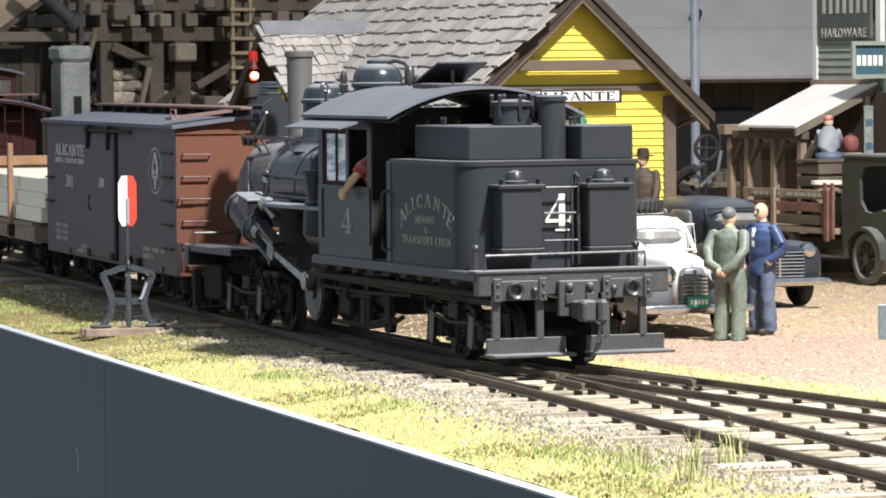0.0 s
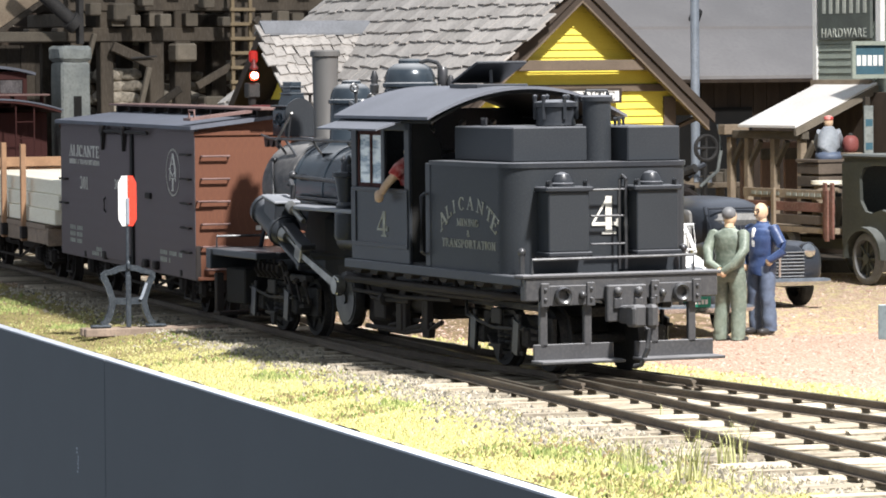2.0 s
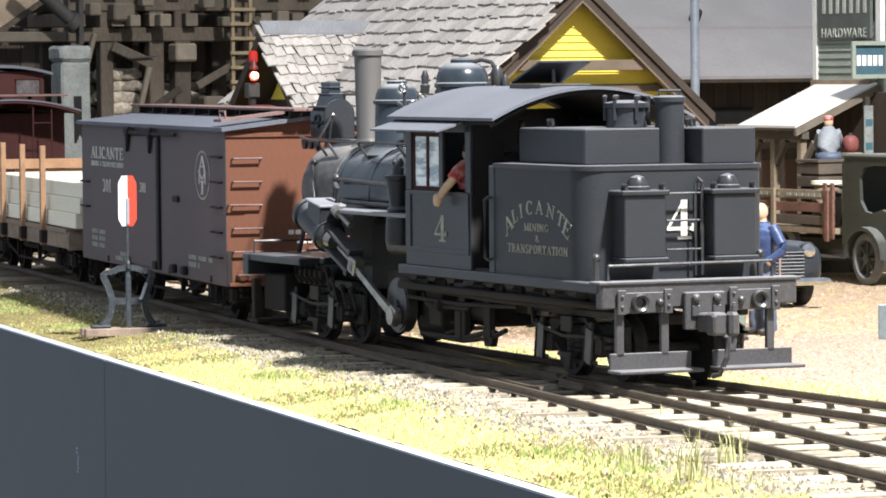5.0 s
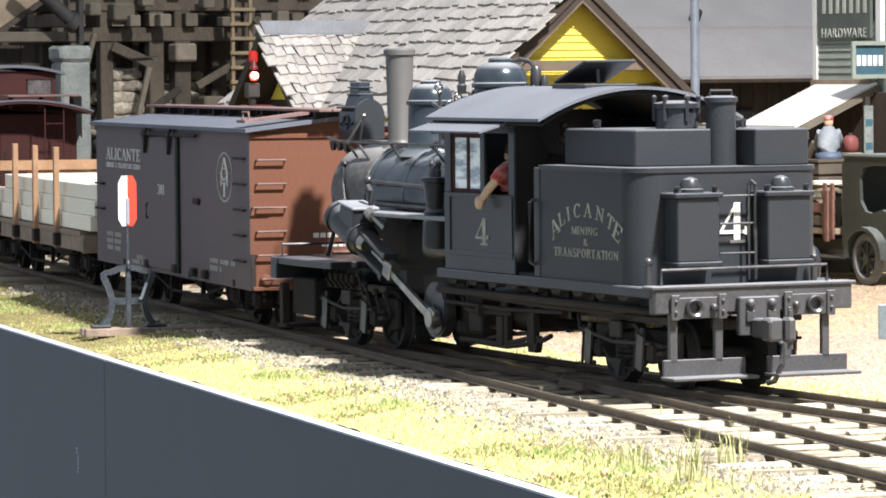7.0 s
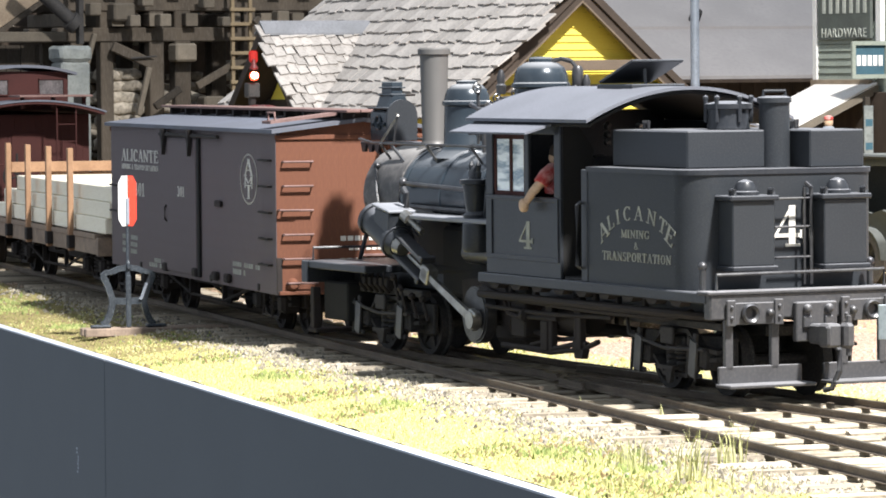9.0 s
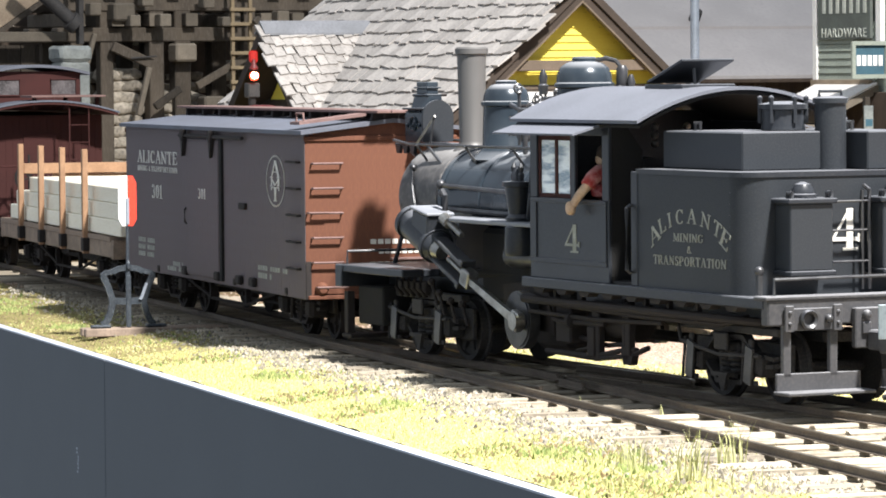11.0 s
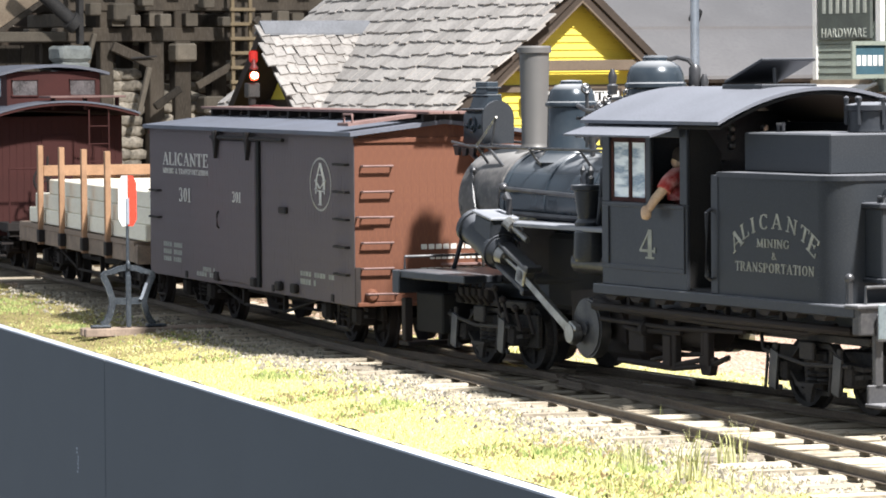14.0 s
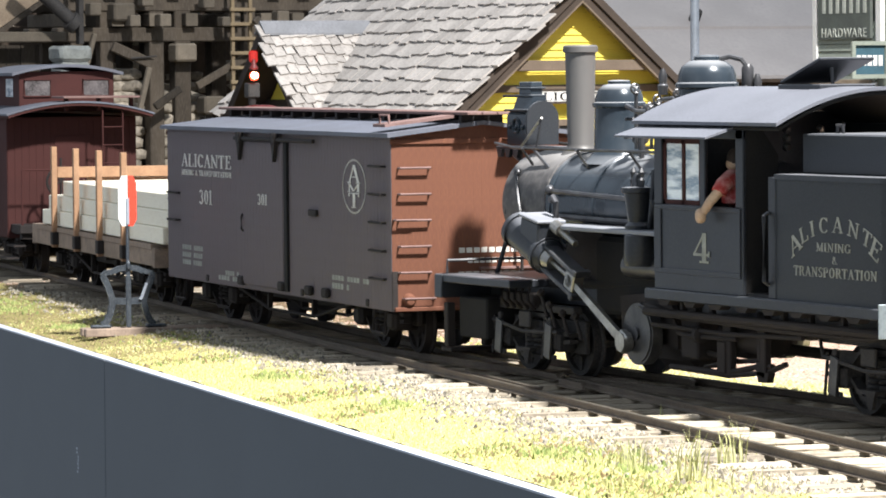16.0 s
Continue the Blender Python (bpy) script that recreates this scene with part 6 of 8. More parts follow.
def build_figures():
    a = standing(([(-.10, .27, 1.20), (-.20, .20, 1.02), (-.22, .03, .92)], [(-.10, .27, 1.20), (-.20, .20, 1.02), (-.22, .03, .94)]), green_cloth, green_cloth, hair_grey)
    one_mesh("standing_figure", a, "painted model man in grey-green overalls, arms clasped behind", "figurine", (-5.22, 4.85, -.17), 120, "figures in the yard")
    b = standing(([(.0, .26, 1.18), (.06, .27, 1.02), (.10, .22, .90)], [(-.02, .34, 1.20), (-.04, .38, 1.10), (.10, .24, .98)]), blue_cloth, slate_cloth, None, white_paint)
    for sg in (-1, 1):
        b.append((ring((.108, sg * .035, 1.63), .026, .006, "X", 12), shoe_dark))
    b.append((blob((.10, 0, 1.565), (.03, .04, .012), .9, 10, 6), brown_cloth))
    one_mesh("standing_figure", b, "painted model man in a blue suit, bald", "figurine", (-6.50, 6.09, -.17), 283, "figures in the yard")
    c = standing(([(.0, .24, 1.18), (.05, .25, 1.02), (.10, .22, .90)], [(.0, .24, 1.18), (.05, .25, 1.02), (.08, .22, .92)]), brown_cloth, brown_cloth, dark_brown, None, True)
    one_mesh("standing_figure", c, "painted model man in a brown coat and hat", "figurine", (-16.25, 9.69, .30), 300, "figures in the yard")
    # seated on the crate
    P = [(limb([(0, 0, 0), (0, 0, .15), (.04, 0, .35), (.08, 0, .48)], [.18, .19, .18, .09], 14), grey_cloth)]
    P.append((blob((.03, 0, -.01), (.22, .22, .10), .8, 14, 8), slate_cloth))
    for sg in (-1, 1):
        P.append((limb([(.07, sg * .13, .40), (.20, sg * .19, .22), (.36, sg * .17, .12), (.46, sg * .12, .14)], [.08, .07, .06, .05]), grey_cloth))
        P.append((limb([(.08, sg * .11, .0), (.42, sg * .13, .02), (.45, sg * .13, -.38)], [.11, .09, .075]), slate_cloth))
    P.append((blob((.14, 0, .57), (.085, .08, .10), .95, 14, 10), skin))
    P.append((blob((.13, 0, .63), (.095, .085, .05), .9, 14, 8), red_cloth))
    one_mesh("seated_figure", P, "painted model man in grey shirt and red cap, seated", "figurine", (-17.85, 14.1, 1.86), 150, "figures in the yard")
    # the driver at the cab window moves with the engine, fixed to its seat
    P = [(limb([(0, 0, 0), (0, 0, .15), (0, -.02, .36), (0, -.03, .48)], [.17, .18, .19, .08], 14), red_cloth)]
    P.append((limb([(.06, -.13, .40), (.14, -.26, .33), (.14, -.32, .25)], [.085, .09, .085]), red_cloth))
    P.append((limb([(.14, -.31, .27), (.10, -.40, .16), (.06, -.46, .05)], [.055, .05, .042]), skin))
    P.append((blob((.04, -.475, .02), (.06, .05, .075), .8, 12, 10), skin))
    P.append((blob((-.02, -.04, .58), (.09, .08, .11), .95, 14, 10), dark_brown))
    P.append((blob((-.03, -.05, .53), (.085, .075, .07), .95, 14, 10), skin))
    d = one_mesh("driver_figure", P, "", "", (-2.48, -.78, 1.87), 0, parent=engine)
    d["label"] = "painted driver figure leaning an arm out"


build_figures()

tyre_mat = mat("tyre_rubber", (0.030, 0.030, 0.032), (0.022, 0.022, 0.022), 0.8, 0, 5, 30, 0.2, (0.06, 0.055, 0.05))
grey_tyre = mat("grey_solid_tyre", (0.15, 0.15, 0.15), (0.11, 0.11, 0.11), 0.8, 0, 5, 30, 0.1)
white_car = mat("cream_car_paint", (0.78, 0.78, 0.76), (0.72, 0.72, 0.70), 0.25, 0, 2, 40, 0.0, (0.70, 0.69, 0.66))
grey_fender = mat("grey_fender_paint", (0.13, 0.14, 0.155), (0.11, 0.12, 0.13), 0.3, 0, 2, 40, 0.0)
# Paler top colour stands in for light on hood and roof.
black_car = mat("blue_black_car_paint", (0.022, 0.026, 0.034), (0.017, 0.020, 0.026), 0.3, 0, 2, 40, 0.02, (0.030, 0.033, 0.040), dust_sheen=(0.075, 0.082, 0.098))
chrome = mat("chrome", (0.70, 0.70, 0.70), (0.55, 0.55, 0.55), 0.15, 1.0, 6, 40, 0.0)
car_glass = mat("car_window", (0.22, 0.215, 0.205), (0.12, 0.12, 0.115), 0.1, 0, 2, 30, 0.0, (0.26, 0.25, 0.235), spec=0.6)
galv_trim = mat("dull_bright_trim", (0.34, 0.35, 0.36), (0.25, 0.26, 0.27), 0.4, 0.3, 4, 30, 0.0)
plate_green = mat("plate_green", (0.03, 0.30, 0.20), (0.03, 0.26, 0.17), 0.5)
truck_green = mat("truck_olive", (0.040, 0.044, 0.038), (0.030, 0.033, 0.029), 0.55, 0, 2, 30, 0.1, (0.06, 0.062, 0.055), dust_sheen=(0.24, 0.25, 0.24))
crate_wood = mat("crate_wood", (0.30, 0.24, 0.17), (0.22, 0.17, 0.12), 0.9, 0, 4, 30, 0.2, (0.16, 0.12, 0.09))
timber_crate = mat("dark_crate_wood", (0.12, 0.095, 0.075), (0.09, 0.07, 0.055), 0.9, 0, 3, 30, 0.2)
red_plank = mat("faded_red_plank", (0.19, 0.085, 0.065), (0.13, 0.06, 0.045), 0.9, 0, 3, 30, 0.2, (0.25, 0.17, 0.13))


def road_wheel(parent, x, y, r=.34, w=.10, sg=1, spokes=False, hub=None):
    q = .74 if spokes else .62
    bm = lathe([(r * q, -w), (r * .9, -w), (r, -w * .6), (r, w * .6), (r * .9, w), (r * q, w)], (x, y, r), 24, axis="Y", hollow=True)
    t = part("wheel", bm, grey_tyre if spokes else tyre_mat, parent)
    if spokes:
        bm = lathe([(.05, -.06), (.09, -.05), (.09, .09), (.05, .10)], (x, y, r), 14, axis="Y")
        for k in range(8):
            a = k * math.pi / 4
            box(0, r * .74, -.02, .02, -.018, .018, 0, bm, Matrix.Translation((x, y, r)) @ Matrix.Rotation(a, 4, "Y"))
        part("rim", bm, truck_green, t, "spoked wheel centre")
    else:
        bm = lathe([(.02, 0), (r * .64, 0), (r * .62, .05), (r * .3, .06), (.02, .09)] if sg > 0 else [(.02, -.09), (r * .3, -.06), (r * .62, -.05), (r * .64, 0), (.02, 0)], (x, y, r), 20, axis="Y")
        part("rim", bm, hub or chrome, t)
    return t


def build_sedan(name, label, x, y, rz, paint, fender, tall, grille_w, lamp_y, roof_tyre=False, plate=False):
    C = thing(name, label, "car", x, y, -.165, rz, "cars in the yard")
    bm = blob((-2.95, 0, .66), (1.45, .66, .36), .42, 32, 14)
    blob((-1.05, 0, .74), (.98, .30, .36), .5, 24, 12, bm)
    blob((-3.5, 0, .95), (.85, .58, .32), .7, 24, 12, bm)
    part("body", bm, paint, C)
    top = part("cabin", blob((-2.55, 0, 1.14), (1.22, .63, tall), .62, 32, 16), paint, C)
    m = Matrix.Translation((-1.36, 0, 1.26)) @ Matrix.Rotation(radians(-14), 4, "Y")
    w = part("windscreen", blob((-2.49, 0, 1.26), (1.20, .50, .155), .55, 32, 8), car_glass, C)
    part("wiper", tube([(-1.26, -.1, 1.10), (-1.27, -.32, 1.24)], .012, 6), chrome, w)
    for y in (-.50, 0, .50):
        part("pillar", limb([(-1.30 + .04 * (y == 0), y, 1.06), (-1.42 + .03 * (y == 0), y * .94, 1.26), (-1.62, y * .86, 1.44)], [.028 if y else .014, .026 if y else .012, .03], 8), paint, w)
    for sg in (-1, 1):
        part("pillar", limb([(-2.50, sg * .655, 1.02), (-2.52, sg * .635, 1.24), (-2.55, sg * .56, 1.44)], [.035, .03, .03], 8), paint, w)
    part("hood_strip", tube([(-1.45, 0, 1.09), (-1.0, 0, 1.095), (-.4, 0, 1.06), (-.12, 0, .97), (-.05, 0, .86)], .016, 6), chrome, C)
    part("windscreen_trim", tube([m @ Vector((.04, a, b)) for a, b in ((-.50, -.17), (.50, -.17), (.50, .17), (-.50, .17), (-.50, -.17))], .018, 6), paint, w)
    for sg in (-1, 1):
        for xa, hx in ((-2.10, .36), (-2.92, .34)):
            part("side_window", blob((xa, sg * .60, 1.24), (hx, .035, .17), .45, 16, 8), car_glass, C)
        part("front_fender", blob((-.82, sg * .50, .62), (.80, .32, .345), .58, 28, 14), fender, C)
        part("rear_fender", blob((-3.65, sg * .64, .58), (.62, .18, .36), .75, 24, 12), fender, C)
        h = part("headlight", lathe([(.10, -.16), (.125, -.02), (.13, 0), (.12, .02)], (-.06, sg * lamp_y, .84), 20, axis="X"), paint, C)
        part("lens", lathe([(.112, 0), (.09, .04), (.02, .06)], (-.04, sg * lamp_y, .84), 18, axis="X"), chrome, h, "round clear lens")
        part("running_board", box(-3.0, -1.3, *sorted((sg * .62, sg * .80)), .28, .32, .01), fender, C)
        for xx in (-.72, -3.65):
            road_wheel(C, xx, sg * .68, .34, .09, sg)
    g = part("grille", blob((-.10, 0, .66), (.10, grille_w, .28), .5, 20, 10), fender, C)
    for k in range(9):
        part("grille_bar", box(-.02, .02, -grille_w * .92, grille_w * .92, .42 + k * .05, (.452 if plate else .432) + k * .05, .004), chrome if plate else galv_trim, g)
    part("grille_post", box(-.02, .03, -.02, .02, .42, .9, .004), chrome, g)
    for xx in (.10, -4.48):
        part("bumper", blob((xx, 0, .40), (.05, .80, .06), .45, 20, 8), chrome, C)
    if plate:
        p = part("number_plate", box(.155, .165, -.16, .16, .42, .56, .004), plate_green, C, "green number plate with plain bars")
        bm = bmesh.new()
        for k in range(5):
            box(.166, .169, -.12 + k * .05, -.085 + k * .05, .46, .52, 0, bm)
        part("plate_bars", bm, white_paint, p)
    if roof_tyre:
        t = part("roof_tyre", lathe([(.18, -.08), (.29, -.09), (.33, -.04), (.33, .04), (.29, .09), (.18, .08)], (-2.15, 0, 1.14 + tall + .07), 28, hollow=True), tyre_mat, C, "spare tyre lying on the roof")
        bm = bmesh.new()
        for k in range(28):
            a = k * 2 * math.pi / 28
            box(.315, .345, -.018, .018, -.07, .07, 0, bm, Matrix.Translation((-2.15, 0, 1.14 + tall + .07)) @ Matrix.Rotation(a, 4, "Z"))
        part("tread", bm, tyre_mat, t)
        part("roof_rack", box(-2.6, -1.7, -.4, .4, 1.13 + tall - .06, 1.13 + tall - .02, .01), dark_brown, C)
    return C


build_sedan("sedan", "cream-white old sedan with a spare tyre on its roof", -5.95, 4.75, -9, white_car, grey_fender, .46, .19, .34, True, True)
build_sedan("sedan", "glossy blue-black old sedan parked before the station", -10.85, 8.95, -5, black_car, black_car, .44, .44, .50)


drum_red = mat("dull_red_drum", (0.24, 0.07, 0.06), (0.19, 0.055, 0.05), 0.6)


def build_truck():
    T = thing("flatbed_truck", "dark olive old truck with a faded red stake bed", "truck", -14.05, 14.3, -.165, 0)
    part("chassis", box(-5.4, .4, -.35, .35, .50, .68, .01), truck_green, T)
    # cab: side panels with a rounded opening
    for sg in (-1, 1):
        ys = sorted((sg * .72, sg * .78))
        out = [(-2.45, .62), (-.95, .62), (-.95, 1.15), (-1.25, 1.22)]
        out += [(-1.55 - .0, 1.15), (-1.75, 1.18), (-1.90, 1.35), (-1.92, 1.70), (-1.80, 1.88), (-1.55, 1.92), (-1.0, 1.92), (-1.0, 2.05), (-2.30, 2.05), (-2.45, 1.95)]
        part("cab_side", prism(out, *ys, "Y"), truck_green, T)
    part("cab_roof", box(-2.45, -.85, -.80, .80, 2.03, 2.10, .03), truck_green, T)
    part("cab_back", box(-2.45, -2.40, -.74, .74, .64, 2.04, .01), truck_green, T)
    part("dashboard", box(-1.0, -.92, -.72, .72, .64, 1.30, .01), truck_green, T)
    part("seat", box(-2.38, -1.6, -.68, .68, .70, 1.10, .05), dark_brown, T)
    part("steering_wheel", lathe([(.19, -.015), (.22, 0), (.19, .015)], (-1.35, -.35, 1.42), 20, axis="X"), tyre_mat, T)
    part("hood", blob((-.35, 0, .98), (.62, .42, .36), .35, 24, 12), truck_green, T)
    part("radiator", box(.22, .34, -.38, .38, .58, 1.34, .03), truck_green, T)
    for sg in (-1, 1):
        arc = [(-1.6 + .58 * math.cos(a), .42 + .52 * math.sin(a)) for a in [math.pi * k / 10 for k in range(11)]]
        inn = [(-1.6 + .52 * math.cos(a), .42 + .46 * math.sin(a)) for a in [math.pi * k / 10 for k in range(11)]]
        part("fender", prism(arc + inn[::-1], *sorted((sg * .60, sg * .95)), "Y"), truck_green, T)
        road_wheel(T, -1.6, sg * .82, .42, .06, sg, True)
        road_wheel(T, -4.3, sg * .72, .44, .09, sg, True)
        h = part("headlight", lathe([(.06, -.1), (.12, -.02), (.12, .03), (.02, .05)], (.25, sg * .55, 1.0), 16, axis="X"), truck_green, T)
    bed = part("bed_floor", box(-5.5, -2.55, -.85, .85, .78, .88, .01), crate_wood, T)
    for sg in (-1, 1):
        for k in range(3):
            z = .92 + k * .21
            part("side_plank", box(-5.5, -2.6, *sorted((sg * .82, sg * .86)), z, z + .15, .006), (timber_crate, red_plank, crate_wood)[k], bed)
        for k in (1, 3):
            x = -5.35 + k * .85
            part("stake", box(x, x + .10, *sorted((sg * .86, sg * .91)), .66, 1.50, .008), red_plank if k == 3 else crate_wood, bed)
    for x in (-2.68, -2.9):
        part("stake_gate", box(x, x + .10, -.88, -.84, .70, 1.62, .008), red_plank, bed)
    bm = bmesh.new()
    for k in range(12):
        if k != 5:
            box(-5.2 + k * .19, -5.06 + k * .19, -.872, -.862, 1.38, 1.44, 0, bm)
    part("lettering_bars", bm, dull_lettering, bed)
    c = thing("crate", "pale slatted wooden crate on the truck bed", "crate", -17.9, 14.1, .715)
    for k in range(5):
        part("slat", box(-.35, .35, -.38, -.34, .02 + k * .21, .19 + k * .21, .006), timber_crate, c)
        part("slat", box(.31, .35, -.34, .34, .02 + k * .21, .19 + k * .21, .006), timber_crate, c)
    part("lid", box(-.37, .37, -.40, .38, 1.05, 1.10, .008), timber_crate, c)
    part("frame", box(-.30, .30, -.33, .33, .0, 1.04), timber_crate, c)
    k = thing("keg", "small wooden keg with a pale lid", "barrel", -17.35, 13.75, .715)
    part("stave_body", lathe([(.20, 0), (.24, .2), (.25, .35), (.24, .5), (.20, .70)], (0, 0, 0), 18), crate_wood, k)
    part("hoop", lathe([(.245, .5), (.25, .5), (.245, .56), (.23, .56)], (0, 0, 0), 18), dust, k)
    part("lid", lathe([(.26, .70), (.26, .76), (.02, .765)], (0, 0, 0), 18), lumber, k)
    r = thing("red_drum", "rounded red painted drum behind the seated figure", "drum", -17.75, 14.46, 1.92)
    part("shell", blob((0, 0, .14), (.13, .13, .15), .8, 18, 12), drum_red, r)
    part("cap", lathe([(.05, .27), (.05, .31), (.02, .32)], (0, 0, 0), 10), dust, r)
    part("stand", box(-.15, .15, -.15, .15, -1.21, .0, .01), crate_wood, r)


build_truck()


# ---- buildings behind ----
warm_sheet = mat("pale_sheet_roof", (0.38, 0.352, 0.34), (0.33, 0.307, 0.296), 0.7, 0, 0.8, 12, 0.1, (0.31, 0.29, 0.28))
old_board = mat("old_dark_board", (0.070, 0.050, 0.036), (0.048, 0.034, 0.025), 0.9, 0, 2, 30, 0.2, (0.035, 0.026, 0.020), (2, 2, 0.3), vary=0.2)
timber_mat = mat("weathered_timber", (0.072, 0.058, 0.043), (0.043, 0.035, 0.027), 0.9, 0, 2, 30, 0.25, (0.095, 0.08, 0.064), (1, 1, 0.3), vary=0.4)
timber_end = mat("pale_timber_end", (0.165, 0.14, 0.108), (0.125, 0.107, 0.083), 0.9, 0, 4, 30, 0.2, vary=0.3)
ladder_wood = mat("ladder_wood", (0.26, 0.20, 0.12), (0.21, 0.16, 0.10), 0.85, 0, 4, 30, 0.1)
stone_mat = mat("stacked_stone", (0.42, 0.37, 0.30), (0.30, 0.265, 0.21), 0.95, 0, 3, 14, 0.4, (0.06, 0.052, 0.045), vary=0.3)
pale_rock = mat("chalky_rock", (0.42, 0.44, 0.42), (0.30, 0.31, 0.29), 0.95, 0, 4, 20, 0.3)
galv = mat("galvanised_pole", (0.42, 0.46, 0.52), (0.34, 0.38, 0.43), 0.45, 0.4, 2, 30, 0.05)
pale_blue = mat("pale_blue_concrete", (0.25, 0.265, 0.25), (0.18, 0.195, 0.19), 0.9, 0, 3, 20, 0.4, (0.13, 0.14, 0.13))
sage = mat("sage_siding", (0.30, 0.33, 0.28), (0.25, 0.28, 0.24), 0.8, 0, 2, 30, 0.05)
sign_dark = mat("sign_grey_green", (0.115, 0.13, 0.115), (0.09, 0.10, 0.09), 0.7, 0, 2, 30, 0.05)
sign_blue = mat("sign_blue", (0.05, 0.12, 0.16), (0.04, 0.09, 0.12), 0.6)
sign_pale = mat("sign_lettering", (0.50, 0.52, 0.46), (0.40, 0.42, 0.37), 0.7, 0, 6, 30, 0.0)
salmon = mat("faded_salmon_board", (0.36, 0.235, 0.175), (0.29, 0.185, 0.135), 0.9, 0, 3, 30, 0.15, (0.24, 0.15, 0.11), (1, 1, 0.3))
porch_white = mat("bleached_porch_roof", (0.80, 0.78, 0.75), (0.74, 0.70, 0.66), 0.85, 0, 1.5, 25, 0.1, (0.62, 0.55, 0.50))
hill_mat = mat("backdrop_hill", (0.085, 0.062, 0.045), (0.055, 0.042, 0.032), 0.95, 0, 0.3, 4, 0.2, (0.12, 0.09, 0.07))


def plank_wall(name, parent, x, y0, y1, z0, z1, w, material, axis="X", seed=1, label=""):
    """Upright boards side by side; axis X: the wall faces along x at x; Y: along y at y=x."""
    random.seed(seed)
    u = y0
    while u < y1 - .01:
        e = min(u + w, y1)
        d = random.uniform(0, .02)
        if axis == "X":
            bm = box(x - .06, x + d, u + .006, e - .006, z0, z1 + random.uniform(-.01, .01))
        else:
            bm = box(u + .006, e - .006, x - d, x + .06, z0, z1 + random.uniform(-.01, .01))
        part(name, bm, material, parent, label)
        u = e


def build_warehouse():
    W = thing("warehouse", "large shed with a pale sheet roof over dark boards", "building")
    plank_wall("board", W, -34.2, 13.0, 29.0, -.3, 3.2, .32, old_board, seed=8)
    part("end_wall", box(-42, -34.3, 12.9, 29, -.3, 3.0), old_board, W)
    # broad sheets, a lapped joint between the rows
    sl = .55
    y0, wd = 14.2, 14.7
    for r in range(3):
        for k in range(1):
            xa, za = -33.2 - r * 1.9, 3.08 + r * 1.9 * sl
            bm = prism([(xa, za), (xa - 1.98, za + 1.98 * sl), (xa - 1.98, za + 1.98 * sl + .03), (xa, za + .09)], y0 + k * wd, y0 + (k + 1) * wd - .01, "Y")
            part("roof_sheet", bm, warm_sheet, W)
    part("gutter", box(-33.30, -33.16, 14.2, 28.9, 3.02, 3.10, .01), old_board, W)
    v = part("roof_vent", cyl((-35.4, 21.5, 4.25), (-35.2, 21.5, 4.55), .12, n=12), dust, W, "small dark stub vent")
    part("door", box(-34.17, -34.10, 19.6, 22.2, -.2, 2.5, .01), shade_black, W)
    bar = thing("back_building", "dark brown boarded hall standing behind the station", "building")
    plank_wall("board", bar, -40.0, 7.5, 16.5, -.3, 8.0, .4, old_board, seed=9)


build_warehouse()


